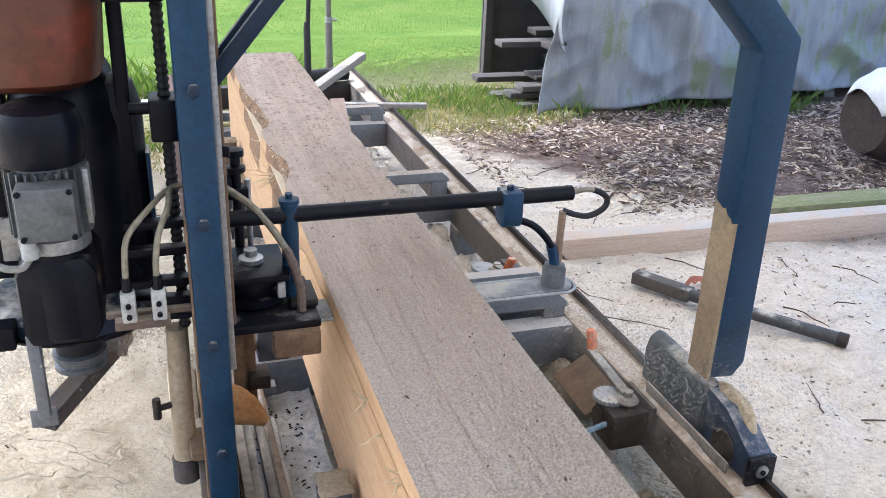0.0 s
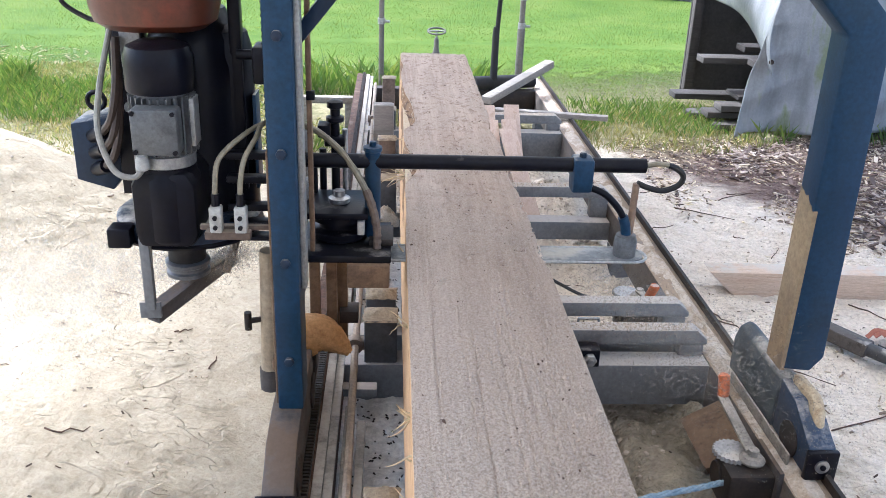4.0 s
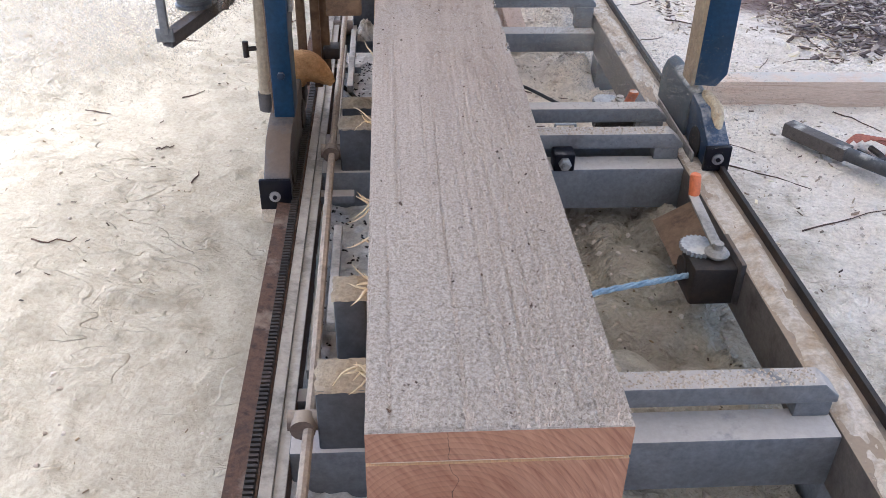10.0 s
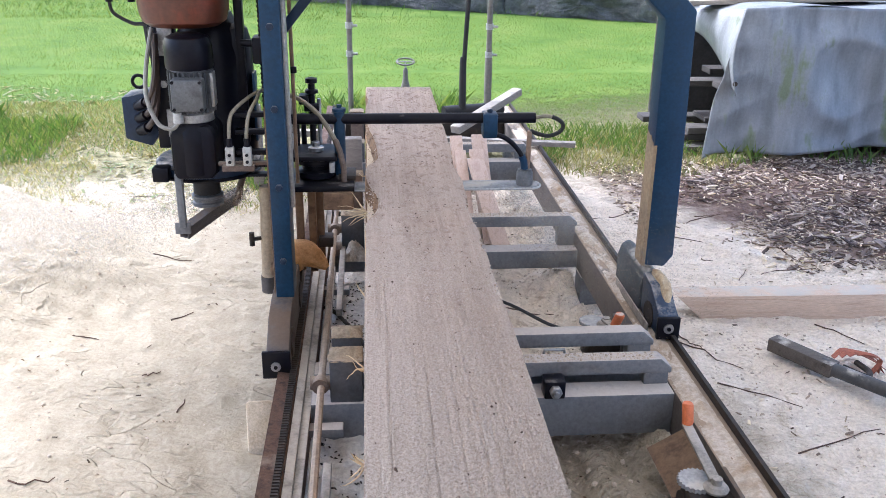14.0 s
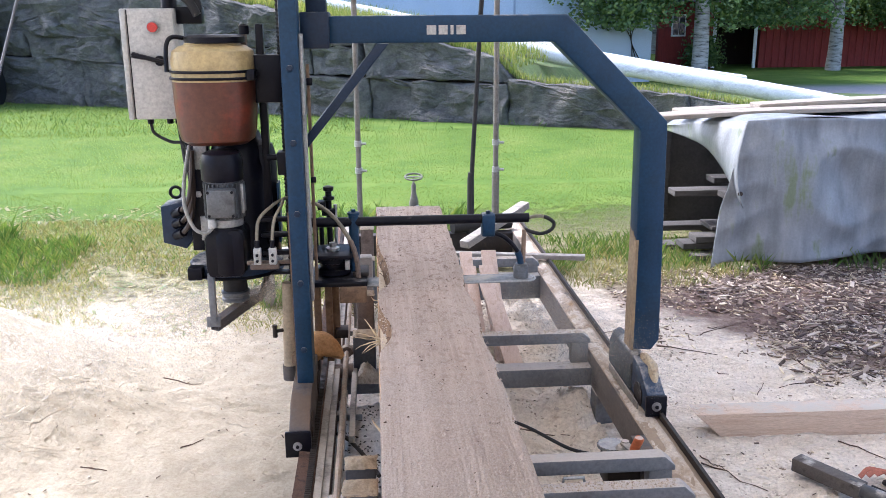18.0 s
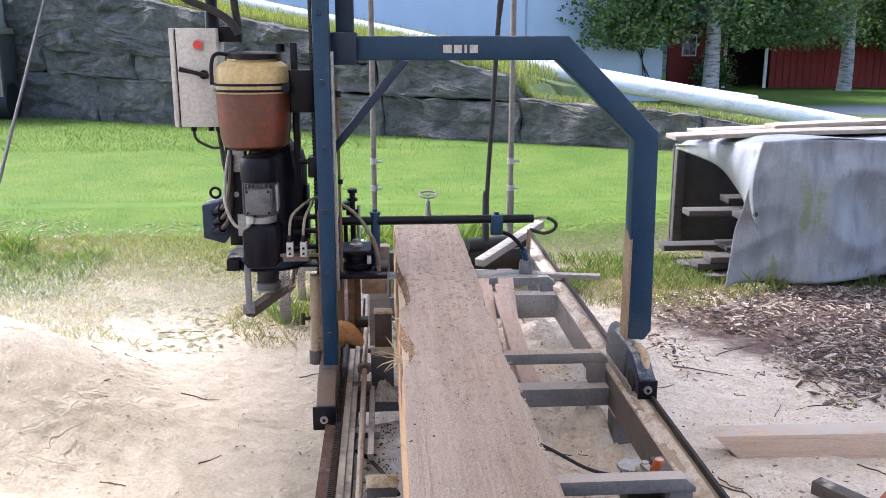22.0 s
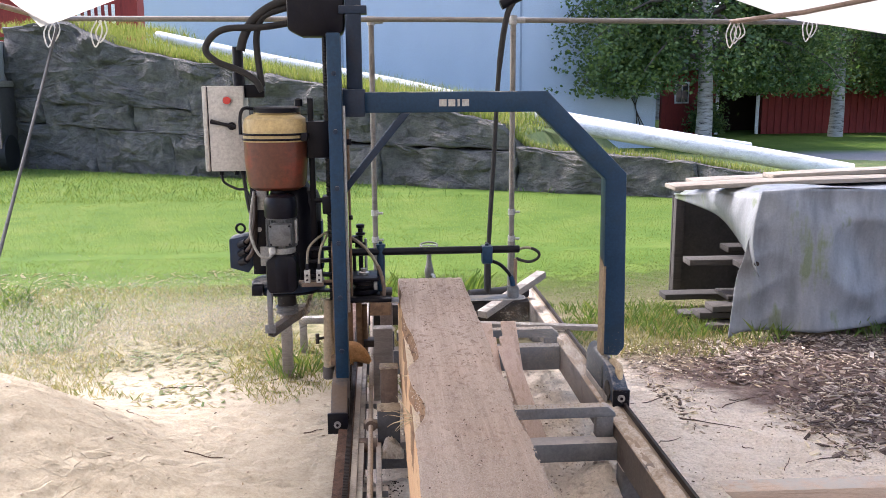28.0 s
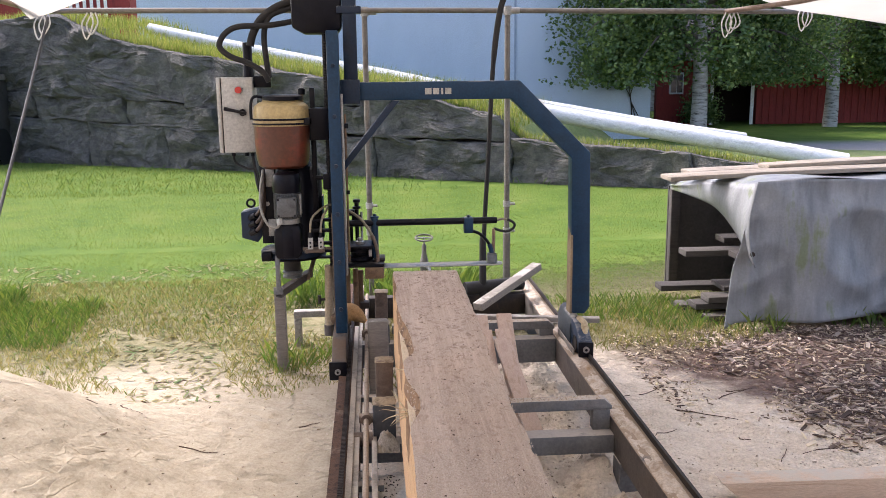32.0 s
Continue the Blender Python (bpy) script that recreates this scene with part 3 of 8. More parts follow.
def dust_cap(parent, x0, x1, y0, y1, z, h, seed, material, label="tan cap of caked sawdust"):
    """A crumbly mound of packed sawdust over the rectangle x0..x1, y0..y1."""
    bd = Build()
    n, m = 17, 15
    for j in range(m):
        for i in range(n):
            u, v = i / (n - 1), j / (m - 1)
            rim = (max(0.0, math.sin(math.pi * u)) * max(0.0, math.sin(math.pi * v))) ** 0.6
            x, y = x0 + (x1 - x0) * u, y0 + (y1 - y0) * v
            x += 0.006 * noise.noise(Vector((x * 60, y * 60, seed)))
            y += 0.006 * noise.noise(Vector((x * 60, y * 60, seed + 9)))
            bd.v.append((x, y, z - 0.004 + rim * h * (0.8 + 0.5 * noise.noise(Vector((x * 22, y * 22, seed))) + 0.22 * noise.noise(Vector((x * 110, y * 110, seed))))))
    bd.f = [(j * n + i, j * n + i + 1, (j + 1) * n + i + 1, (j + 1) * n + i) for j in range(m - 1) for i in range(n - 1)]
    part("dust_cap", bd, material, parent, label, smooth=True)


def build_bank():
    """Sawdust drifted up between the left rail and the log."""
    bd = Build()
    n, m = 24, 330
    for j in range(m):
        y = 0.15 + 2.62 * j / (m - 1)
        for i in range(n):
            x = -0.1645 + 0.2 * i / (n - 1)
            z = 0.135 + 0.03 * noise.noise(Vector((x * 9, y * 5, 31))) + 0.012 * noise.noise(Vector((x * 30, y * 26, 32))) + 0.004 * noise.noise(Vector((x * 90, y * 90, 33)))
            z += 0.03 * max(0.0, 1 - (x + 0.1645) / 0.05) - 0.06 * max(0.0, (y - 2.45) / 0.32) ** 2
            bd.v.append((x, y, z))
    bd.f = [(j * n + i, j * n + i + 1, (j + 1) * n + i + 1, (j + 1) * n + i) for j in range(m - 1) for i in range(n - 1)]
    solid("sawdust_drift", bd, M_BANK, "white sawdust drifted between the rail and the log", "sawdust", kind="stuff", smooth=True)
    bits, rg = Build(), random.Random(52)
    for k in range(900):
        x, y = rg.uniform(-0.16, 0.0), 0.15 + 2.55 * rg.random()
        if noise.noise(Vector((x * 14, y * 9, 3))) < rg.uniform(-0.5, 0.4):
            continue
        z = 0.138 + 0.03 * noise.noise(Vector((x * 9, y * 5, 31))) + 0.012 * noise.noise(Vector((x * 30, y * 26, 32))) + 0.03 * max(0.0, 1 - (x + 0.1645) / 0.05) - 0.06 * max(0.0, (y - 2.45) / 0.32) ** 2
        l, w, a = rg.uniform(0.002, 0.008), rg.uniform(0.001, 0.003), rg.uniform(0, 3.14)
        c, q = math.cos(a), math.sin(a)
        bits.add([(x + l * u * c - w * v * q, y + l * u * q + w * v * c, z + h) for u, v, h in ((-1, -1, -0.002), (1, -1, -0.002), (1, 1, -0.002), (-1, 1, -0.002), (0, 0, 0.003))], [(0, 1, 4), (1, 2, 4), (2, 3, 4), (3, 0, 4)])
    solid("bark_bits", bits, M_BLACKRUST, "dark bark bits lying on the drifted sawdust", "bark crumbs", kind="stuff")
    stick = [(-0.158, 2.28, 0.2), (-0.12, 2.24, 0.198), (-0.08, 2.17, 0.19), (-0.04, 2.08, 0.188), (-0.01, 2.0, 0.18)]
    solid("broken_branch", Build().sweep(curve_points(stick, 4), [0.007 + 0.003 * wob(k, 0, 0.9) for k in range(len(curve_points(stick, 4)))], 8), M_BLACKRUST, "dark broken branch on the drifted sawdust", "branch", smooth=True)


def build_stop(bed, n, y):
    """The paired log stops at one bunk, with their rod bearing, under caked sawdust."""
    block = part("stop_block", Build().box(-0.108, -0.014, y - 0.045, y + 0.045, 0.194, (0.395, 0.383, 0.368, 0.36)[n]), M_DARKSTOP, bed, "dark grey square stop block", 0.006)
    dust_cap(block, -0.11, -0.012, y - 0.047, y + 0.047, (0.395, 0.383, 0.368, 0.36)[n], 0.015, n * 3.0, M_CAPDUST)
    part("bearing", Build().bar((-0.165, y - 0.02, 0.3), (-0.108, y - 0.02, 0.3), 0.02, 12), M_BROWNSTEEL, block, "brown rod bearing", smooth=True)
    part("bearing_ring", Build().bar((-0.135, y - 0.05, 0.302), (-0.135, y - 0.018, 0.302), 0.024, 14), M_BROWNSTEEL, block, "brown caked bearing ring", smooth=True)
    y2, top = ((0.64, 0.462), (1.722, 0.366), (3.0, 0.488), (4.25, 0.48))[n]
    back = part("log_stop", Build().box((-0.08, -0.108, -0.093, -0.09)[n], -0.018, y2, y2 + 0.075, (0.25, 0.25, 0.2, 0.11)[n], top), M_DARKSTOP if n < 2 else M_BROWNSTEEL, bed, "upright stop under sawdust", 0.007)
    dust_cap(back, (-0.084, -0.112, -0.096, -0.093)[n], -0.014, y2 - 0.004, y2 + 0.08, top, (0.012, 0.02, 0.008, 0.008)[n], n * 3.0 + 1, M_CAPDUST)
    if n == 2:
        part("stop_drum", Build().bar((-0.205, y - 0.055, 0.222), (-0.11, y - 0.055, 0.222), 0.03, 18), M_BROWNSTEEL, back, "brown dusty drum", smooth=True)
        dust_cap(back, -0.1, 0.0, y - 0.135, y - 0.046, 0.197, 0.085, 17.0, M_CLUMP, "grey clump of fibrous sawdust")


def build_bed():
    bed = thing("sawmill_bed", "grey steel sawmill bed with two rails under sawdust", "sawmill bed")
    y0, y1 = -0.45, 5.4
    # right rail: box with a dark outer lip
    rail = part("right_rail", Build().prism([(0.905, 0.105), (1.005, 0.105), (1.005, 0.25), (0.905, 0.25)], "y", y0, y1), M_RAIL, bed, "steel rail under brown sawdust", 0.004)
    ridge = Build()
    n, w = 420, 9
    for j in range(n):
        y = y0 + 0.002 + (y1 - y0 - 0.004) * j / (n - 1)
        for i in range(w):
            f = i / (w - 1)
            x = 0.907 + 0.078 * f
            z = 0.2485 + math.sin(math.pi * f) ** 0.7 * max(0.0, 0.005 + 0.011 * (f ** 2) + 0.02 * noise.noise(Vector((x * 24, y * 6, 2))) + 0.008 * noise.noise(Vector((x * 80, y * 34, 3))))
            ridge.v.append((x, y, z))
    ridge.f = [(j * w + i, j * w + i + 1, (j + 1) * w + i + 1, (j + 1) * w + i) for j in range(n - 1) for i in range(w - 1)]
    part("dust_ridge", ridge, M_PALEDUST, rail, "uneven ridge of brown sawdust", smooth=True)
    part("outer_lip", Build().prism([(0.994, 0.251), (1.006, 0.251), (1.006, 0.276), (0.994, 0.276)], "y", y0, y1), M_BLACKRUST, rail, "dark rusty guide lip")
    left = part("left_rail", Build().prism([(-0.272, 0.105), (-0.165, 0.105), (-0.165, 0.236), (-0.205, 0.24), (-0.212, 0.252), (-0.272, 0.26)], "y", y0, y1), M_RUST, bed, "rusty steel rail")
    part("inner_ledge", Build().box(-0.186, -0.1635, y0, y1, 0.2345, 0.2425), M_DUSTRAIL, left, "pale dusty inner ledge", 0.002)
    part("rail_flange", Build().prism([(-0.21, 0.242), (-0.186, 0.238), (-0.186, 0.252), (-0.21, 0.256)], "y", y0, y1), M_DUSTRAIL, left, "pale dusty rail flange", 0.002)
    teeth = Build().box(-0.236, -0.216, y0, y1, 0.253, 0.26)
    y = y0
    while y < y1 - 0.01:
        teeth.box(-0.235, -0.217, y, y + 0.0065, 0.259, 0.267)
        y += 0.0125
    part("gear_rack", teeth, M_BLACKRUST, left, "dark toothed gear rack")
    part("control_rod", Build().sweep([(-0.127, y0 + 0.5, 0.3), (-0.124, 0.6, 0.3), (-0.133, 1.5, 0.3), (-0.137, 3.4, 0.3), (-0.14, 4.9, 0.3)], 0.0105, 8), M_DIRTPOLE2, bed, "dusty brown steel rod", smooth=True)
    for n, y in enumerate(BUNKS):
        part("cross_beam", Build().box(-0.165, 0.905, y - 0.055, y + 0.03, 0.112, 0.195 if n == 2 else 0.248), M_GREY, bed, "", 0.006)
        bars = (y, y + 0.178) if n == 1 else (y,)
        for yb in bars:
            tip = 0.908
            part("bunk_bar", Build().prism([(0.0, 0.285), (tip, 0.285), (tip, 0.302), (tip - 0.035, 0.334), (0.0, 0.334)], "y", yb, yb + 0.055), M_GREY, bed, "dusty grey bunk bar", 0.005)
            part("bar_leg", Build().box(0.825, 0.9, yb + 0.003, yb + 0.052, (0.194 if n == 2 else 0.247) if yb < y + 0.02 else 0.12, 0.286), M_GREY, bed, "", 0.004)
        if n == 1:
            part("cross_beam", Build().box(-0.165, 0.905, y + 0.12, y + 0.2, 0.112, 0.248), M_GREY, bed, "", 0.006)
        build_stop(bed, n, y)
    for y in (0.45, 2.7, 4.9):
        for x in (-0.22, 0.95):
            part("foot", Build().box(x - 0.05, x + 0.05, y, y + 0.1, -0.03, 0.11), M_GREY, bed, "", 0.004)


M_PALEDUST = surface("pale_dust_ridge", (0.3, 0.2, 0.11), (0.55, 0.48, 0.4), (0.24, 0.16, 0.09), 6, 90, 0.95, 0.0, 0.6, 0.004)
M_DUSTRAIL = surface("pale_dusty_steel", (0.2, 0.182, 0.158), (0.3, 0.275, 0.24), (0.12, 0.105, 0.09), 14, 100, 0.75, 0.1, 0.4, 0.003, dust=0.5, dust_col=(0.4, 0.36, 0.31))
M_BLACKRUST = surface("blackened_steel", (0.018, 0.014, 0.012), (0.035, 0.027, 0.022), (0.06, 0.04, 0.03), 18, 120, 0.65, 0.3, 0.3, 0.002)
M_DIRTPOLE2 = surface("dusty_brown_rod", (0.2, 0.15, 0.11), (0.3, 0.24, 0.185), (0.13, 0.095, 0.07), 9, 80, 0.8, 0.0, 0.4, 0.002)
M_DARKSTOP = surface("dark_grey_paint", (0.045, 0.047, 0.052), (0.065, 0.067, 0.072), (0.04, 0.04, 0.042), 8, 80, 0.6, 0.0, 0.3, 0.002, dust=0.75, dust_col=(0.27, 0.22, 0.16))
M_BROWNSTEEL = surface("brown_rusted_paint", (0.09, 0.06, 0.045), (0.14, 0.1, 0.075), (0.07, 0.045, 0.035), 10, 80, 0.75, 0.0, 0.3, 0.002, dust=0.6, dust_col=(0.27, 0.215, 0.16))
M_BANK = surface("drifted_white_sawdust", (0.5, 0.46, 0.4), (0.64, 0.6, 0.54), (0.4, 0.35, 0.29), 7, 60, 0.95, 0.0, 0.8, 0.008)
M_CAPDUST = surface("caked_sawdust_cap", (0.19, 0.15, 0.1), (0.31, 0.25, 0.17), (0.12, 0.09, 0.06), 16, 130, 0.95, 0.0, 0.7, 0.005)
M_CLUMP = surface("fibrous_sawdust_clump", (0.3, 0.25, 0.2), (0.46, 0.4, 0.32), (0.2, 0.16, 0.12), 24, 150, 0.95, 0.0, 0.8, 0.006)
build_bed()
build_bank()


# ---- the travelling saw carriage ----
PF, LP = 0.2, 0.065  # front faces of the portal and of the left mast post
M_WORN = surface("worn_tan_primer", (0.24, 0.17, 0.095), (0.3, 0.215, 0.12), (0.17, 0.125, 0.08), 5, 60, 0.8, 0.0, 0.2, 0.001)
M_JUGTOP = surface("yellowed_plastic", (0.4, 0.3, 0.13), (0.46, 0.35, 0.16), (0.34, 0.25, 0.11), 8, 60, 0.4, 0.0, 0.1, 0.001)
M_OIL = surface("oil_behind_plastic", (0.07, 0.025, 0.015), (0.1, 0.032, 0.017), (0.2, 0.035, 0.015), 5, 50, 0.35, 0.0, 0.1, 0.001)
M_DIRTYWOOD = surface("dirty_brown_wood", (0.12, 0.075, 0.045), (0.19, 0.12, 0.07), (0.08, 0.05, 0.035), 10, 60, 0.85, 0.0, 0.5, 0.004)
M_TAN = surface("sawdust_caked_tan", (0.42, 0.22, 0.08), (0.52, 0.3, 0.13), (0.36, 0.18, 0.07), 14, 100, 0.95, 0.0, 0.7, 0.006)
M_DIRTPOLE = surface("dirty_tan_pole", (0.3, 0.23, 0.15), (0.4, 0.32, 0.22), (0.2, 0.14, 0.09), 7, 70, 0.8, 0.0, 0.4, 0.003)


def hexagon(x, y, z, r, depth):
    """A bolt head that looks towards -y."""
    return Build().bar((x, y, z), (x, y - depth, z), r, 6)


def build_portal(g):
    out = [(-0.145, 1.655), (0.667, 1.655), (1.034, 1.287), (1.049, 0.47), (1.02, 0.43), (0.947, 0.437), (0.938, 1.26), (0.622, 1.565), (-0.145, 1.565)]
    tube = part("portal_tube", Build().prism(out, "y", PF, PF + 0.09), M_BLUE, g, "bent dark blue portal tube", 0.007)
    jag = [(PF - 0.001, 0.435)] + [(PF - 0.001 + 0.0082 * k, 0.86 + 0.0035 * k + 0.018 * wob(k, 0, 0.5, 7)) for k in range(11)] + [(PF + 0.084, 0.435)]
    part("worn_patch", Build().prism(jag, "x", 0.9405, 0.951), M_WORN, tube, "tan bare patch where the paint is gone")
    for k, w in enumerate((0.032, 0.03, 0.01, 0.031)):
        x = 0.188 + (0, 0.04, 0.08, 0.1)[k]
        part("mark_bar", Build().box(x, x + w, PF - 0.002, PF + 0.004, 1.592, 1.622), M_WHITEPLASTIC, tube, "plain white maker's mark")
    post = part("left_post", Build().prism([(-0.289, 0.405), (-0.231, 0.405), (-0.231, 1.9), (-0.289, 1.9)], "y", LP, LP + 0.1), M_BLUE, g, "dark blue upright post", 0.006)
    for z in (0.534, 0.775, 1.017, 1.254, 1.494, 1.735):
        part("bolt", hexagon(-0.26, LP + 0.002, z, 0.0115, 0.012), M_BLUEDARK, post, "blue painted hex bolt", 0.002)
    part("dirt_edge", Build().box(-0.293, -0.288, LP + 0.004, LP + 0.04, 0.42, 1.02), M_DIRTYWOOD, post, "brown dirt on the post's edge", 0.002)
    part("mast_spine", Build().box(-0.278, -0.238, LP + 0.101, LP + 0.19, 0.62, 1.9), M_BLUEDARK, g, "dark steel spine behind the post", 0.003)
    part("guide_strip", Build().box(-0.2305, -0.219, LP + 0.03, LP + 0.075, 0.7, 1.6), M_DULLSTEEL, g, "pale steel guide strip", 0.002)
    part("guide_strip", Build().box(-0.2185, -0.208, LP + 0.12, LP + 0.14, 0.75, 1.5), M_DIRTYWOOD, g, "brown steel guide strip", 0.002)
    part("strip_lug", Build().box(-0.2185, -0.198, LP + 0.115, LP + 0.128, 1.43, 1.455), M_BLACK, g, "", 0.002)
    part("strip_lug", Build().box(-0.2185, -0.2, LP + 0.115, LP + 0.128, 1.1, 1.12), M_BLACK, g, "", 0.002)
    n = 160
    part("threaded_rod", Build().sweep([(-0.306, 0.262, 0.72 + k * 0.0072) for k in range(n)], [0.0125 if k % 2 else 0.0095 for k in range(n)], 10), M_RUBBER, g, "greasy black threaded rod")
    part("back_bar", Build().box(-0.392, -0.366, PF + 0.09, PF + 0.125, 0.86, 1.63), M_BLACK, g, "black square back bar", 0.003)
    part("lift_block", Build().box(-0.4, -0.292, PF + 0.03, PF + 0.12, 1.37, 1.53), M_BLACK, g, "", 0.006)
    nut = part("lift_nut", Build().box(-0.335, -0.278, 0.225, 0.3, 1.12, 1.2), M_BLACK, g, "black lifting nut block", 0.006)
    part("nut_pin", Build().bar((-0.37, 0.25, 1.18), (-0.3, 0.25, 1.18), 0.011, 10), M_BLACK, nut, "", smooth=True)
    part("stand_tube", Build().bar((-0.438, 0.33, 1.05), (-0.438, 0.33, 1.624), 0.0135, 12), M_DIRTPOLE2, g, "dull brown upright tube", smooth=True)
    for z in (0.8, 0.84, 0.905, 0.96):
        part("carriage_arm", Build().box(-0.4, -0.285, PF + 0.0, PF + 0.03, z, z + 0.016), M_BLACK, g, "", 0.003)
    part("crossbar_sleeve", Build().box(-0.231, -0.135, PF - 0.03, PF + 0.12, 1.55, 1.668), M_BLUEDARK, g, "", 0.006)
    part("upper_post", Build().box(-0.212, -0.145, PF + 0.005, PF + 0.08, 1.665, 2.25), M_BLUEDARK, g, "", 0.005)
    for dy in (0.0, 0.07):
        part("brace", Build().prism([(-0.232, 1.255), (-0.23, 1.212), (0.062, 1.566), (0.02, 1.566)], "y", PF - 0.03 + dy, PF - 0.012 + dy), M_BLUEDARK, g, "", 0.004)
    # top drive
    drive = part("lift_motor", Build().prism([(-0.46, 1.92), (-0.4, 1.89), (-0.24, 1.89), (-0.216, 1.92), (-0.216, 2.13), (-0.42, 2.13), (-0.46, 2.05)], "y", PF + 0.02, PF + 0.15), M_BLACK, g, "black lifting gear motor", 0.015)
    part("fan_cover", Build().lathe([(0.06, 2.13), (0.068, 2.15), (0.068, 2.25), (0.05, 2.27)], -0.33, PF + 0.07, 20), M_BLACK, drive, "", smooth=True)
    part("flange", Build().box(-0.24, -0.12, PF + 0.0, PF + 0.09, 1.985, 2.02), M_BLUEDARK, drive, "", 0.004)
    part("nut_cap", Build().bar((-0.306, 0.262, 1.7), (-0.306, 0.262, 1.91), 0.011, 8), M_BLACK, drive, "", smooth=True)


def build_wheel_blocks(g):
    hump = [(0.94, 0.272), (1.012, 0.272), (1.014, 0.37), (1.002, 0.408), (0.977, 0.424), (0.952, 0.408), (0.94, 0.37)]
    right = part("right_wheel_box", Build().prism(hump, "y", 0.19, 0.49), M_GREYBLUE, g, "grey-blue rounded wheel housing", 0.008)
    nose = [(0.0, 0.262), (0.2, 0.268), (0.2, 0.415), (0.11, 0.402), (0.03, 0.355), (0.0, 0.34)]
    part("nose", Build().prism(nose, "x", 0.949, 1.017), M_BLUEDUST, right, "blue end piece under sawdust", 0.008)
    part("end_cover", Build().box(0.944, 1.02, -0.012, 0.004, 0.26, 0.337), M_BLACK, right, "black end cover", 0.003)
    part("screw", Build().bar((0.981, -0.012, 0.3), (0.981, -0.017, 0.3), 0.017, 18), M_STEEL, right, "bright washer", smooth=True)
    part("screw", Build().bar((0.981, -0.017, 0.3), (0.981, -0.021, 0.3), 0.007, 8), M_BLACK, right)
    cake = Build()
    n, m = 26, 10
    for j in range(n):
        f = j / (n - 1)
        y = 0.045 + 0.165 * f
        for i in range(m):
            a = math.pi * i / (m - 1)
            w = 0.017 * min(1, 4 * f, 5 * (1 - f)) ** 0.5 + 0.003
            zt = np.interp(y, [0.03, 0.11, 0.2], [0.357, 0.402, 0.415])
            r = 1 + 0.25 * noise.noise(Vector((a * 1.5, y * 30, 3)))
            cake.v.append((0.992 + 0.006 * math.sin(f * 4) - w * r * math.cos(a), y, zt - 0.004 + 0.02 * math.sin(a) * r * min(1, 5 * f, 6 * (1 - f)) ** 0.5))
    cake.f = [(j * m + i, j * m + i + 1, (j + 1) * m + i + 1, (j + 1) * m + i) for j in range(n - 1) for i in range(m - 1)]
    part("dust_ridge", cake, M_CAKE, right, "pale tan caked sawdust", smooth=True)
    part("wiper_strip", Build().box(0.929, 0.935, 0.05, 0.44, 0.254, 0.287), M_DUSTRAIL, right, "pale wiper strip", 0.002)
    for y in (0.1, 0.4):
        part("wheel", Build().bar((0.945, y, 0.3), (0.978, y, 0.3), 0.046, 20), M_BLACKRUST, right, "", smooth=True)
    left = part("left_wheel_box", Build().prism([(-0.14, 0.25), (0.34, 0.264), (0.34, 0.41), (0.06, 0.408), (-0.04, 0.392), (-0.11, 0.345), (-0.14, 0.325)], "x", -0.305, -0.235), M_DUSTYBOX, g, "dark wheel housing under sawdust", 0.006)
    part("end_cover", Build().box(-0.318, -0.232, -0.152, -0.138, 0.236, 0.326), M_BLACK, left, "black end cover", 0.003)
    part("screw", Build().bar((-0.277, -0.152, 0.278), (-0.277, -0.157, 0.278), 0.015, 18), M_DULLSTEEL, left, "dull washer", smooth=True)
    part("screw", Build().bar((-0.277, -0.157, 0.278), (-0.277, -0.161, 0.278), 0.006, 8), M_BLACK, left)
    for y in (-0.05, 0.3):
        part("wheel", Build().bar((-0.262, y, 0.308), (-0.23, y, 0.308), 0.047, 20), M_BLACKRUST, left, "", smooth=True)
    # pole beside the left post, with its clamp screw and foot
    pole = part("side_pole", Build().sweep([(-0.33, 0.26, 0.4), (-0.328, 0.26, 0.5), (-0.323, 0.26, 0.72)], [0.025, 0.024, 0.022], 12), M_DIRTPOLE, g, "dirty tan pole", smooth=True)
    part("pole_shoe", Build().sweep([(-0.33, 0.26, 0.345), (-0.33, 0.26, 0.402)], 0.029, 12), M_DUSTYBOX, pole, "", smooth=True)
    part("clamp_screw", Build().bar((-0.345, 0.255, 0.54), (-0.375, 0.245, 0.54), 0.007).bar((-0.378, 0.245, 0.517), (-0.378, 0.245, 0.563), 0.009, 10), M_BLACKRUST, pole, "", smooth=True)
    part("pole_bracket", Build().box(-0.32, -0.27, 0.2, 0.28, 0.42, 0.46), M_DIRTYWOOD, pole, "brown caked bracket", 0.01)
    # caked wiper by the left post
    pts = curve_points([(-0.262, 0.4, 0.412), (-0.24, 0.4, 0.42), (-0.212, 0.4, 0.42), (-0.178, 0.395, 0.402), (-0.141, 0.385, 0.372)], 5)
    rs = [0.052 * (1 - (k / len(pts)) ** 2.4) + 0.006 + 0.004 * wob(k, 0, 0.8) for k in range(len(pts))]
    part("caked_wiper", Build().sweep(pts, [max(r, 0.008) for r in rs], 14), M_TAN, g, "tan wiper caked with sawdust", smooth=True)
    for x, y, z0, z1 in ((-0.248, 0.44, 0.34, 0.66), (-0.205, 0.45, 0.33, 0.655), (-0.178, 0.47, 0.36, 0.64)):
        part("hanging_plate", Build().box(x, x + 0.028, y, y + 0.022, z0, z1), M_DIRTYWOOD, g, "brown dirty hanging plate", 0.004)
    part("rail_hook", Build().box(-0.262, -0.23, 0.36, 0.46, 0.3, 0.36), M_BLACKRUST, g, "", 0.003)
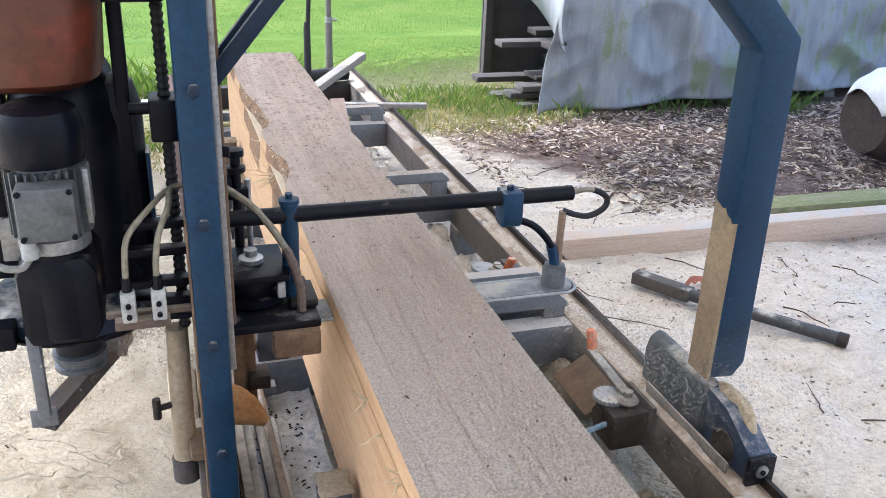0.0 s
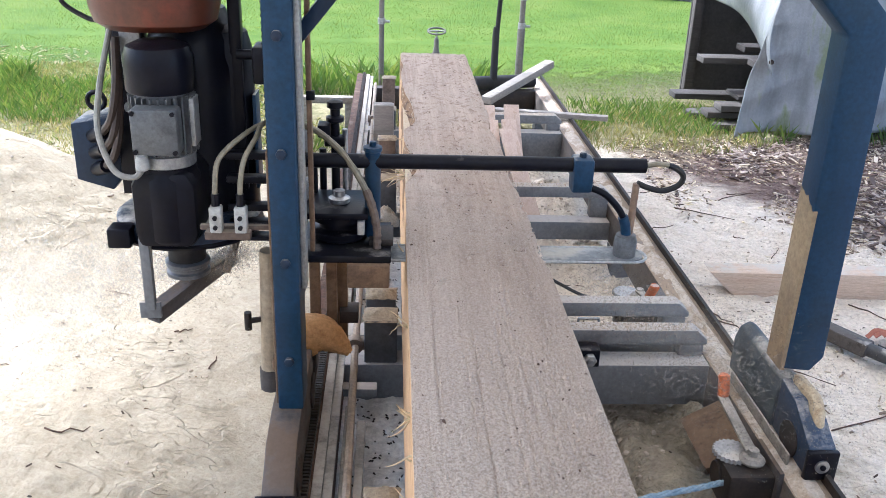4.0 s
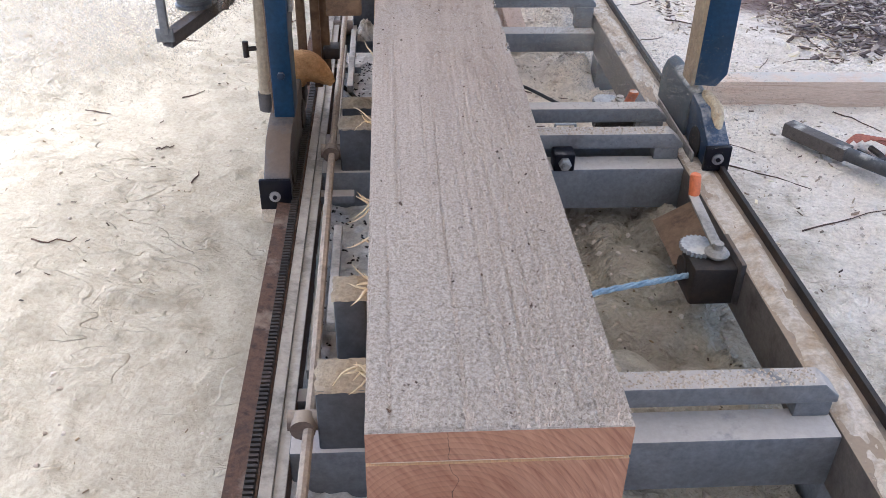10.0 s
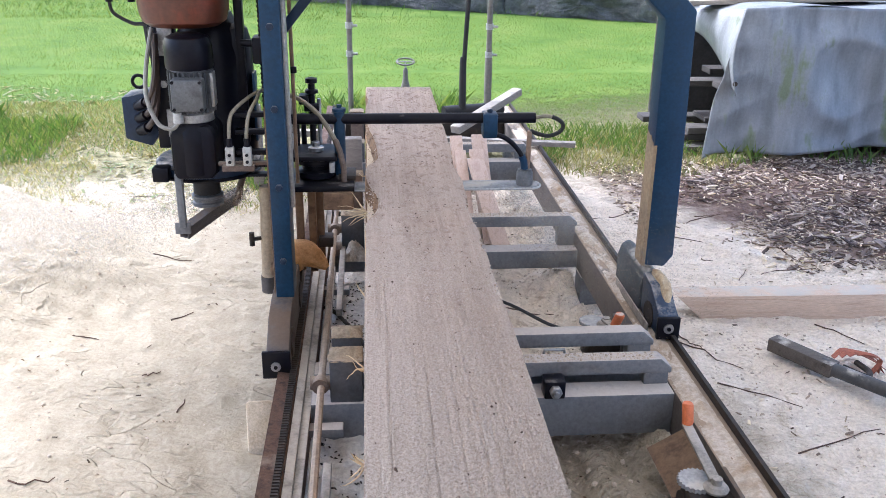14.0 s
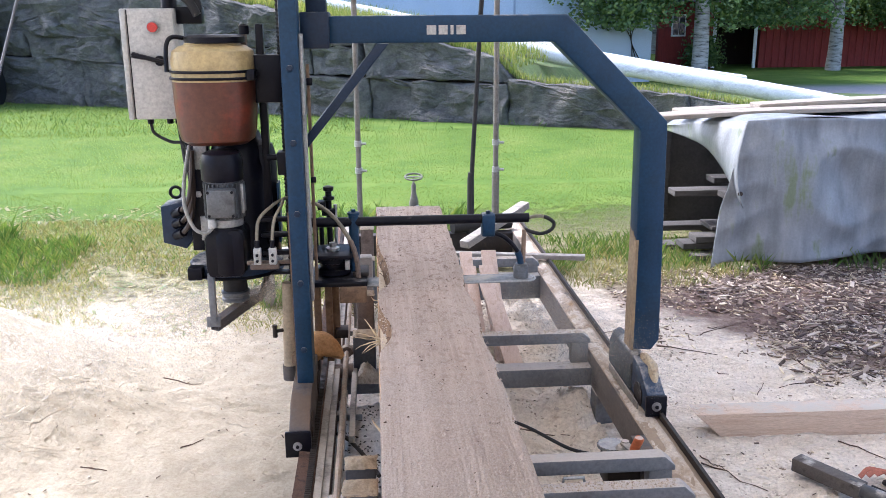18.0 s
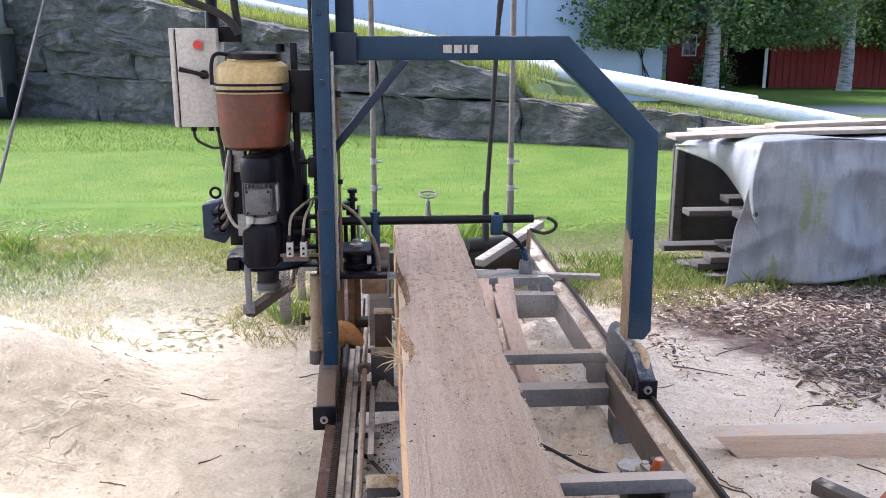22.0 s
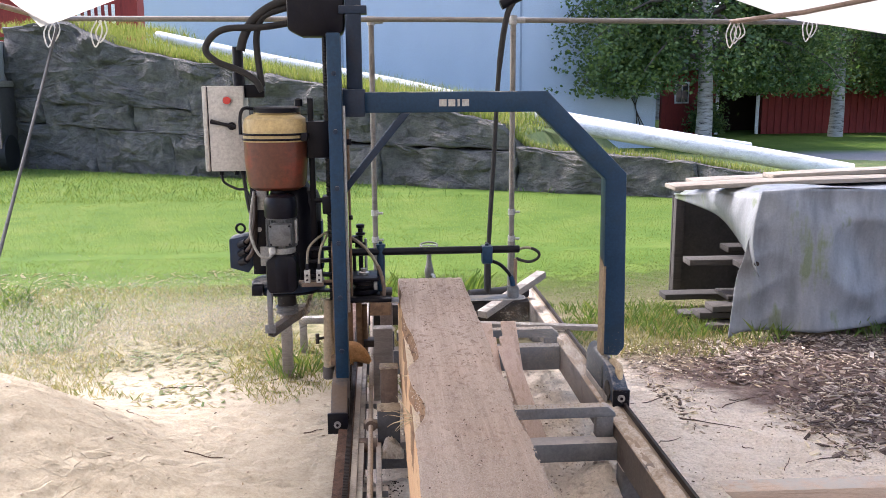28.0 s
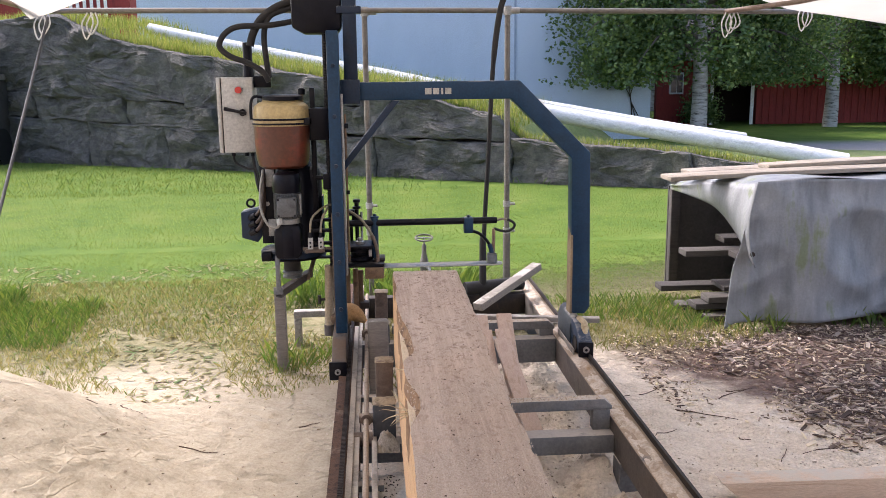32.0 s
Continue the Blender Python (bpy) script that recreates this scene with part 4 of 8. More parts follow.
    part("hook_stub", Build().box(-0.17, -0.12, 0.44, 0.5, 0.43, 0.465), M_BLACKRUST, g, "", 0.003)


def build_guides(g):
    """The bar with its chain, the guide tube over the log and the pulley side."""
    plate = part("saw_plate", Build().box(-0.255, -0.035, 0.2, 0.42, 0.715, 0.733), M_BLACK, g, "black saw plate", 0.003)
    part("pulley", Build().lathe([(0.058, 0.733), (0.068, 0.738), (0.068, 0.755), (0.05, 0.762), (0.05, 0.776), (0.068, 0.782), (0.068, 0.798), (0.055, 0.802)], -0.16, 0.33, 28), M_BLACK, plate, "", smooth=True)
    part("hub_nut", Build().lathe([(0.024, 0.818), (0.026, 0.82), (0.026, 0.83), (0.014, 0.834), (0.014, 0.848)], -0.16, 0.33, 12), M_STEEL, plate, "bright hub nut", smooth=True)
    part("top_plate", Build().box(-0.25, -0.09, 0.25, 0.42, 0.802, 0.818), M_BLACK, plate, "", 0.003)
    part("terminal", Build().box(-0.115, -0.098, 0.26, 0.3, 0.76, 0.795), M_WHITEPLASTIC, plate, "small white block", 0.003)
    part("steel_foot", Build().box(-0.088, -0.03, 0.26, 0.36, 0.733, 0.75), M_BLACKRUST, plate, "", 0.003)
    for x, y, r, z1 in ((-0.174, 0.43, 0.011, 1.0), (-0.15, 0.43, 0.007, 0.97), (-0.205, 0.43, 0.009, 0.92), (-0.225, 0.4, 0.009, 0.9)):
        part("spindle", Build().bar((x, y, 0.8), (x, y, z1), r, 10), M_BLACK if r > 0.008 else M_STEEL, plate, "", smooth=True)
    part("spindle_knob", Build().lathe([(0.01, 0.985), (0.022, 0.99), (0.022, 1.0), (0.012, 1.004), (0.012, 1.02), (0.02, 1.024), (0.02, 1.038), (0.008, 1.042)], -0.174, 0.43, 14), M_BLACK, plate, "", smooth=True)
    part("bracket", Build().box(-0.215, -0.185, 0.4, 0.45, 0.955, 0.985).box(-0.2, -0.15, 0.41, 0.44, 0.93, 0.955), M_BLACK, plate, "", 0.003)
    for k in range(4):
        part("stacked_rail", Build().box(-0.245, -0.236 + 0.002 * k, 0.33, 0.36, 0.76 + 0.06 * k, 0.81 + 0.06 * k), M_DULLSTEEL, plate, "grey bracket", 0.002)
    part("wood_block", Build().box(-0.136, -0.038, 0.185, 0.235, 0.657, 0.716), M_DIRTYWOOD, g, "brown worn wooden block", 0.006)
    # guide tube and its fittings
    part("guide_tube", Build().bar((-0.262, 0.3, 0.931), (0.563, 0.3, 0.931), 0.0175, 18), M_BLACK, g, "black guide tube across the log", smooth=True)
    part("tension_cylinder", Build().lathe([(0.016, 0.745), (0.0185, 0.75), (0.0185, 0.955), (0.022, 0.957), (0.022, 0.966), (0.008, 0.968), (0.008, 0.978)], -0.08, 0.3, 16), M_BLUE, g, "blue upright sleeve", smooth=True)
    clamp = part("tube_clamp", Build().prism([(0.3 - 0.028, 0.885), (0.3 - 0.02, 0.866), (0.3 + 0.02, 0.866), (0.3 + 0.028, 0.885), (0.3 + 0.028, 0.95), (0.3 - 0.028, 0.95)], "x", 0.388, 0.436), M_BLUE, g, "blue tube clamp", 0.006)
    part("clamp_bolt", Build().lathe([(0.009, 0.949), (0.009, 0.959), (0.006, 0.962)], 0.412, 0.3, 6), M_BLUEDARK, clamp)
    arm = curve_points([(0.405, 0.296, 0.882), (0.435, 0.296, 0.876), (0.475, 0.296, 0.858), (0.512, 0.298, 0.82), (0.53, 0.3, 0.785), (0.536, 0.3, 0.755)], 6)
    part("curved_arm", Build().sweep(arm[:-9], 0.0085, 12), M_BLACK, clamp, "black curved arm", smooth=True)
    part("arm_socket", Build().sweep(arm[-10:], 0.0125, 12), M_BLUE, clamp, "blue socket on the arm's end", smooth=True)
    roll = part("guide_roller", Build().lathe([(0.022, 0.69), (0.028, 0.693), (0.028, 0.744), (0.024, 0.75), (0.024, 0.755), (0.01, 0.757), (0.01, 0.772)], 0.537, 0.3, 22), M_ALU, g, "grey nose holder of the bar", smooth=True)
    part("water_pin", Build().bar((0.545, 0.305, 0.752), (0.548, 0.305, 0.885), 0.0088, 12), M_WORNPIN, roll, "worn brown metal pin", smooth=True)
    loop = curve_points([(0.563, 0.3, 0.931), (0.6, 0.3, 0.936), (0.635, 0.302, 0.927), (0.658, 0.303, 0.907), (0.65, 0.304, 0.883), (0.615, 0.305, 0.868), (0.58, 0.305, 0.874), (0.55, 0.305, 0.886)], 6)
    part("hose_end", Build().sweep(loop[:10], 0.0065, 8), M_CREAM, roll, "yellowed hose end", smooth=True)
    part("hose_loop", Build().sweep(loop[9:], 0.0072, 8), M_RUBBER, roll, "black looped hose", smooth=True)
    # bar and chain
    outline = [(-0.07, 0.262)] + [(0.54, 0.262)] + [(0.545 + 0.038 * math.sin(a), 0.3 - 0.038 * math.cos(a)) for a in (math.pi * k / 10 for k in range(1, 10))] + [(0.54, 0.338), (-0.07, 0.338)]
    bar = part("guide_bar", Build().prism(outline, "z", 0.6975, 0.7025), M_BARSTEEL, g, "dusty grey steel chain saw bar", 0.001)
    rim = [(-0.07, 0.255), (0.54, 0.255)] + [(0.545 + 0.046 * math.sin(a), 0.3 - 0.046 * math.cos(a)) for a in (math.pi * k / 12 for k in range(1, 12))] + [(0.54, 0.345), (-0.07, 0.345)]
    part("saw_chain", Build().sweep([(x, y, 0.7) for x, y in rim], 0.0038, 6), M_DULLSTEEL, bar, "blurred running saw chain")
    # cream pressure hose over the pulley
    hose = curve_points([(-0.25, 0.36, 1.0), (-0.2, 0.33, 0.985), (-0.14, 0.29, 0.94), (-0.09, 0.265, 0.86), (-0.07, 0.25, 0.79), (-0.068, 0.245, 0.735)], 7)
    h = part("pressure_hose", Build().sweep(hose, 0.0078, 8), M_CREAM, g, "cream pressure hose", smooth=True)
    k0 = len(hose) - 16
    part("spring_guard", Build().sweep(hose[k0:], [0.0105 if k % 2 else 0.009 for k in range(16)], 8), M_BROWNSTEEL, h, "brown spring guard")


def build_head(g):
    """The drive side: main gear motor, small motor, dust outlet, oil jug and control box."""
    big = part("main_motor", Build().lathe([(0.1, 0.745), (0.122, 0.76), (0.122, 0.84), (0.112, 0.87), (0.112, 1.14), (0.1, 1.2), (0.07, 1.262), (0.03, 1.272)], -0.48, 0.36, 32), M_BLACK, g, "black main motor", smooth=True)
    part("side_shell", Build().lathe([(0.045, 0.76), (0.052, 0.77), (0.052, 1.17), (0.04, 1.215), (0.02, 1.23)], -0.4, 0.34, 20), M_BLACK, big, "", smooth=True)
    part("blue_edge", Build().box(-0.35, -0.342, 0.3, 0.36, 0.86, 1.08), M_BLUE, big, "blue edge plate", 0.002)
    disc = part("saw_disc_guard", Build().lathe([(0.158, 0.776), (0.165, 0.781), (0.165, 0.806), (0.155, 0.814), (0.1, 0.817)], -0.505, 0.3, 40), M_BLUEDARK, g, "dark blue round chain guard", smooth=True)
    part("guard_rim", Build().lathe([(0.155, 0.768), (0.168, 0.77), (0.17, 0.776), (0.165, 0.781)], -0.505, 0.3, 40), M_BLACK, disc, "", smooth=True)
    part("guard_arm", Build().box(-0.45, -0.25, 0.2, 0.24, 0.768, 0.778), M_BLACK, disc, "", 0.003)
    part("guard_step", Build().box(-0.65, -0.6, 0.13, 0.18, 0.775, 0.82), M_BLACK, disc, "", 0.005)
    out = part("dust_outlet", Build().lathe([(0.042, 0.7), (0.043, 0.702), (0.043, 0.76)], -0.51, 0.25, 22), M_RUBBER, g, "black dust outlet", smooth=True)
    part("outlet_ring", Build().lathe([(0.04, 0.664), (0.05, 0.667), (0.05, 0.676), (0.045, 0.68), (0.045, 0.688), (0.051, 0.692), (0.051, 0.7), (0.043, 0.705)], -0.51, 0.25, 24), M_ALU, out, "grey dusty ring", smooth=True)
    # small motor with terminal box and fins
    small = part("small_motor", Build().lathe([(0.062, 0.8), (0.066, 0.806), (0.066, 0.94), (0.06, 0.95), (0.06, 0.965)], -0.512, 0.16, 28), M_BLACK, g, "black small feed motor", smooth=True)
    part("gear_case", Build().prism([(-0.572, 0.79), (-0.46, 0.79), (-0.446, 0.82), (-0.446, 0.93), (-0.462, 0.96), (-0.564, 0.96), (-0.58, 0.93), (-0.58, 0.82)], "y", 0.1, 0.28), M_BLACK, small, "black gear case under the feed motor", 0.014)
    part("motor_collar", Build().lathe([(0.058, 0.965), (0.06, 0.967), (0.06, 0.99), (0.056, 0.992)], -0.512, 0.16, 26), M_DULLSTEEL, small, "grey collar", smooth=True)
    part("motor_body", Build().lathe([(0.056, 0.99), (0.056, 1.12)], -0.512, 0.16, 26), M_ALU, small, "ribbed aluminium motor body", smooth=True)
    for k in range(26):
        fins = Build()
        a = 2 * math.pi * k / 26
        c, s = math.cos(a), math.sin(a)
        cx, cy = -0.512 + 0.06 * c, 0.16 + 0.06 * s
        fins.add([(cx - 0.008 * c - 0.0018 * s, cy - 0.008 * s + 0.0018 * c, z) for z in (0.995, 1.115)] + [(cx + 0.008 * c - 0.0018 * s, cy + 0.008 * s + 0.0018 * c, z) for z in (0.995, 1.115)]
                 + [(cx + 0.008 * c + 0.0018 * s, cy + 0.008 * s - 0.0018 * c, z) for z in (0.995, 1.115)] + [(cx - 0.008 * c + 0.0018 * s, cy - 0.008 * s - 0.0018 * c, z) for z in (0.995, 1.115)],
                 [(0, 2, 3, 1), (2, 4, 5, 3), (4, 6, 7, 5), (6, 0, 1, 7), (0, 6, 4, 2), (1, 3, 5, 7)])
        part("cooling_fin", fins, M_ALU, small)
    part("fan_hood", Build().lathe([(0.068, 1.122), (0.07, 1.126), (0.07, 1.19), (0.062, 1.212), (0.04, 1.222)], -0.512, 0.16, 28), M_BLACK, small, "glossy black fan hood", smooth=True)
    tb = part("terminal_box", Build().box(-0.553, -0.461, 0.055, 0.105, 1.01, 1.104), M_ALU, small, "grey terminal box", 0.006)
    for x in (-0.546, -0.468):
        for z in (1.018, 1.097):
            part("box_screw", Build().bar((x, 0.056, z), (x, 0.051, z), 0.005, 8), M_BLACK, tb)
    part("rating_plate", Build().box(-0.452, -0.442, 0.13, 0.18, 1.01, 1.11), M_DULLSTEEL, small, "", 0.002)
    part("cable_gland", Build().lathe([(0.011, 0.97), (0.015, 0.972), (0.015, 0.988), (0.011, 1.0)], -0.545, 0.09, 10), M_WHITEPLASTIC, tb, "pale cable gland", smooth=True)
    cable = curve_points([(-0.545, 0.09, 0.972), (-0.565, 0.085, 0.955), (-0.605, 0.09, 0.97), (-0.64, 0.13, 1.04), (-0.648, 0.2, 1.12), (-0.64, 0.28, 1.22)], 7)
    part("motor_cable", Build().sweep(cable, 0.0065, 8), M_CREAMGREY, small, "pale grey cable", smooth=True)
    # lower arm with its square foot tube
    part("adjust_rod", Build().sweep([(-0.557, 0.13, 0.97), (-0.566, 0.14, 0.8), (-0.575, 0.15, 0.62)], 0.0085, 10), M_DULLSTEEL, g, "grey steel rod", smooth=True)
    part("adjust_sleeve", Build().box(-0.584, -0.562, 0.13, 0.152, 0.625, 0.8), M_GREY, g, "", 0.003)
    foot = Build()
    d = Vector((0.16, 0.24, 0.062)).normalized()
    p0, side, up = Vector((-0.578, 0.165, 0.597)), Vector((0.24, -0.16, 0)).normalized(), Vector((0, 0, 1))
    for s0, s1, u0, u1 in ((-0.019, 0.019, 0.013, 0.018), (-0.019, 0.019, -0.018, -0.013), (-0.019, -0.014, -0.0131, 0.0131), (0.014, 0.019, -0.0131, 0.0131)):
        vs = [p0 + d * t + side * s + up * u for t in (0, 0.27) for s, u in ((s0, u0), (s1, u0), (s1, u1), (s0, u1))]
        foot.add(vs, [(3, 2, 1, 0), (4, 5, 6, 7), (0, 1, 5, 4), (1, 2, 6, 5), (2, 3, 7, 6), (3, 0, 4, 7)])
    tube = part("foot_tube", foot, M_DUSTYBOX, g, "square steel tube under sawdust")
    part("bracket_plate", Build().box(-0.6, -0.552, 0.14, 0.15, 0.6, 0.64), M_GREY, tube, "", 0.003)
    part("drop_tube", Build().bar((-0.44, 0.33, 0.63), (-0.4, 0.37, 0.75), 0.011, 10), M_BROWNSTEEL, tube, "", smooth=True)
    # two pale valves with hoses
    for x in (-0.398, -0.347):
        v = part("valve_block", Build().box(x - 0.0125, x + 0.0125, 0.047, 0.075, 0.848, 0.905), M_WHITEPLASTIC, g, "pale valve block", 0.004)
        for z in (0.862, 0.883):
            part("valve_port", Build().bar((x, 0.049, z), (x, 0.042, z), 0.005, 8), M_BLACK, v)
        pts = curve_points([(x, 0.062, 0.905), (x + 0.001, 0.066, 0.95), (x + 0.01, 0.08, 1.0), (x + 0.03 + 0.02 * (x < -0.38), 0.12, 1.035), (-0.31, 0.18, 1.048), (-0.27, 0.2, 1.045)], 6)
        part("valve_hose", Build().sweep(pts, 0.0056, 8), M_CREAM, v, "cream valve hose", smooth=True)
        part("hose_nipple", Build().bar((x, 0.062, 0.9), (x, 0.064, 0.93), 0.009, 8), M_BLACK, v)
    part("valve_rail", Build().box(-0.425, -0.33, 0.06, 0.085, 0.828, 0.846).box(-0.44, -0.28, 0.09, 0.105, 0.838, 0.85), M_BROWNSTEEL, g, "", 0.003)
    # left side: switch block with lifting eye and backing plate
    part("back_plate", Build().box(-0.665, -0.585, 0.33, 0.37, 0.83, 1.3), M_BLACK, g, "black mounting plate", 0.004)
    part("patch_plate", Build().box(-0.635, -0.59, 0.322, 0.332, 1.13, 1.25), M_DULLSTEEL, g, "", 0.002)
    part("patch_plate", Build().box(-0.63, -0.585, 0.322, 0.332, 0.87, 0.96), M_DULLSTEEL, g, "", 0.002)
    part("plate_bolt", hexagon(-0.63, 0.33, 1.04, 0.012, 0.008), M_WHITEPLASTIC, g)
    sw = part("plug_block", Build().prism([(-0.772, 0.86), (-0.69, 0.835), (-0.665, 0.87), (-0.665, 1.0), (-0.69, 1.01), (-0.772, 0.995)], "y", 0.34, 0.46), M_BLUEDARK, g, "dark blue plug block", 0.005)
    for z in (0.885, 0.925, 0.965):
        part("plug", Build().bar((-0.725, 0.345, z), (-0.69, 0.31, z + 0.02), 0.016, 14), M_BLACK, sw, "", smooth=True)
        pts = curve_points([(-0.69, 0.31, z + 0.02), (-0.66, 0.29, z + 0.06), (-0.645, 0.3, z + 0.14), (-0.64, 0.31, 1.2)], 5)
        part("lead", Build().sweep(pts, 0.0095, 8), M_LEAD, sw, "brown rubber lead", smooth=True)
    ring = [(-0.726 + 0.02 * math.cos(a), 0.4, 1.035 + 0.02 * math.sin(a)) for a in (2 * math.pi * k / 16 for k in range(17))]
    part("lifting_eye", Build().sweep(ring, 0.006, 8, False), M_BLACK, sw, "", smooth=True)
    # oil jug
    jug = part("oil_jug", Build().lathe([(0.1, 1.235), (0.122, 1.25), (0.13, 1.28), (0.136, 1.36), (0.139, 1.447)], -0.53, 0.25, 40, 0.9, 2.5), M_OIL, g, "plastic jug of dark red oil", smooth=True)
    part("jug_top", Build().lathe([(0.139, 1.4475), (0.138, 1.52), (0.132, 1.545), (0.11, 1.56), (0.092, 1.565), (0.092, 1.572)], -0.53, 0.25, 40, 0.9, 2.5), M_JUGTOP, jug, "yellowed empty upper half", smooth=True)
    part("jug_lid", Build().lathe([(0.094, 1.57), (0.1, 1.573), (0.1, 1.59), (0.085, 1.597)], -0.522, 0.25, 32), M_BLACK, jug, "black screw lid", smooth=True)
    band = [(-0.53 + 0.142 * math.copysign(abs(math.cos(a)) ** 0.8, math.cos(a)), 0.25 + 0.128 * math.copysign(abs(math.sin(a)) ** 0.8, math.sin(a)), 1.458) for a in (2 * math.pi * k / 40 for k in range(41))]
    for dz in (0.0, 0.022):
        part("jug_strap", Build().sweep([(x, y, z + dz) for x, y, z in band], 0.005, 6, False), M_BLACK, jug, "black jug strap", smooth=True)
    part("strap_clip", Build().box(-0.415, -0.385, 0.16, 0.2, 1.45, 1.485), M_BLACK, jug, "", 0.004)
    handle = curve_points([(-0.61, 0.24, 1.585), (-0.655, 0.22, 1.59), (-0.672, 0.2, 1.56), (-0.672, 0.18, 1.48)], 6)
    part("jug_hose", Build().sweep(handle, 0.0075, 8), M_BLACK, jug, "", smooth=True)
    part("filler_cap", Build().lathe([(0.018, 1.596), (0.018, 1.625), (0.012, 1.63)], -0.43, 0.3, 12), M_BLACK, jug, "", smooth=True)
    # control box
    cb = part("control_box", Build().box(-0.824, -0.665, 0.35, 0.52, 1.298, 1.684), M_CABINET, g, "light grey control box", 0.006)
    part("box_door_edge", Build().box(-0.848, -0.828, 0.345, 0.52, 1.298, 1.684), M_CABINET, cb, "", 0.005)
    part("door_seam", Build().box(-0.829, -0.823, 0.36, 0.515, 1.3, 1.68), M_BLACK, cb)
    part("button_ring", Build().bar((-0.735, 0.352, 1.62), (-0.735, 0.342, 1.62), 0.022, 22), M_DULLSTEEL, cb, "", smooth=True)
    part("stop_button", Build().bar((-0.735, 0.344, 1.62), (-0.735, 0.328, 1.62), 0.017, 20), M_RED, cb, "red stop button", smooth=True)
    sw2 = part("main_switch", Build().bar((-0.72, 0.352, 1.505), (-0.72, 0.336, 1.505), 0.018, 18), M_BLACK, cb, "black rotary switch", smooth=True)
    part("switch_lever", Build().sweep([(-0.7, 0.334, 1.499), (-0.76, 0.33, 1.515), (-0.812, 0.332, 1.527)], [0.009, 0.008, 0.011], 8), M_BLACK, sw2, "", smooth=True)
    for x in (-0.79, -0.72, -0.69):
        part("gland", Build().lathe([(0.012, 1.275), (0.012, 1.3)], x, 0.42, 8), M_BLACK, cb)
    drop = curve_points([(-0.79, 0.42, 1.28), (-0.78, 0.42, 1.24), (-0.72, 0.4, 1.21), (-0.67, 0.38, 1.2), (-0.65, 0.37, 1.1)], 6)
    part("drop_cable", Build().sweep(drop, 0.006, 8), M_RUBBER, cb, "", smooth=True)
    part("drop_cable", Build().sweep(curve_points([(-0.69, 0.42, 1.28), (-0.68, 0.41, 1.2), (-0.665, 0.38, 1.12), (-0.64, 0.36, 1.05)], 6), 0.009, 8), M_RUBBER, cb, "", smooth=True)
    part("top_bracket", Build().box(-0.665, -0.575, 0.4, 0.46, 1.63, 1.69), M_BLACK, cb, "", 0.004)
    part("conduit_nut", Build().lathe([(0.028, 1.684), (0.028, 1.74), (0.024, 1.745), (0.024, 1.86)], -0.69, 0.42, 14), M_BLACK, cb, "", smooth=True)
    for ob in [cb, *cb.children_recursive]:
        if ob.parent is g:
            ob.location = (-0.025, 0.075, 0)
    for ctrl, r in (([(-0.69, 0.42, 1.84), (-0.672, 0.42, 1.9), (-0.63, 0.42, 1.97), (-0.55, 0.42, 2.03), (-0.44, 0.42, 2.07), (-0.4, 0.43, 2.08)], 0.02),
                    ([(-0.6, 0.42, 1.68), (-0.612, 0.42, 1.78), (-0.616, 0.42, 1.9), (-0.585, 0.42, 1.985), (-0.5, 0.42, 2.02), (-0.44, 0.43, 2.03)], 0.015),
                    ([(-0.6, 0.4, 1.66), (-0.63, 0.4, 1.71), (-0.7, 0.4, 1.755), (-0.79, 0.4, 1.79), (-0.84, 0.4, 1.84), (-0.81, 0.4, 1.9), (-0.74, 0.4, 1.935), (-0.6, 0.4, 1.94), (-0.5, 0.42, 1.955), (-0.44, 0.43, 1.97)], 0.015)):
        part("conduit", Build().sweep(curve_points(ctrl, 8), r, 10), M_RUBBER, g, "black rubber conduit", smooth=True)


M_GREYBLUE = surface("grey_blue_paint", (0.03, 0.04, 0.05), (0.045, 0.058, 0.07), (0.03, 0.035, 0.042), 8, 80, 0.6, 0.0, 0.3, 0.002, dust=0.4)
M_BLUEDUST = surface("blue_paint_under_dust", (0.008, 0.024, 0.055), (0.011, 0.032, 0.075), (0.014, 0.028, 0.055), 8, 80, 0.5, 0.0, 0.3, 0.002, dust=0.35, dust_col=(0.34, 0.32, 0.3))
M_DUSTYBOX = surface("dark_steel_under_dust", (0.05, 0.045, 0.045), (0.08, 0.07, 0.065), (0.04, 0.035, 0.033), 8, 80, 0.65, 0.1, 0.3, 0.002, dust=0.55, dust_col=(0.125, 0.09, 0.064))
M_WORNPIN = surface("worn_brown_metal", (0.2, 0.13, 0.09), (0.28, 0.19, 0.13), (0.15, 0.1, 0.08), 12, 80, 0.6, 0.3, 0.2, 0.001)
M_WHITEGREY = surface("pale_grey_dusty_paint", (0.28, 0.28, 0.28), (0.36, 0.355, 0.35), (0.22, 0.22, 0.22), 8, 80, 0.55, 0.0, 0.2, 0.001, dust=0.4)
M_CREAMGREY = surface("pale_grey_cable", (0.22, 0.21, 0.185), (0.26, 0.25, 0.22), (0.18, 0.17, 0.15), 14, 80, 0.5, 0.0, 0.1, 0.001)
M_LEAD = surface("brown_rubber", (0.04, 0.027, 0.02), (0.06, 0.04, 0.03), (0.03, 0.022, 0.017), 14, 80, 0.55, 0.0, 0.1, 0.001)

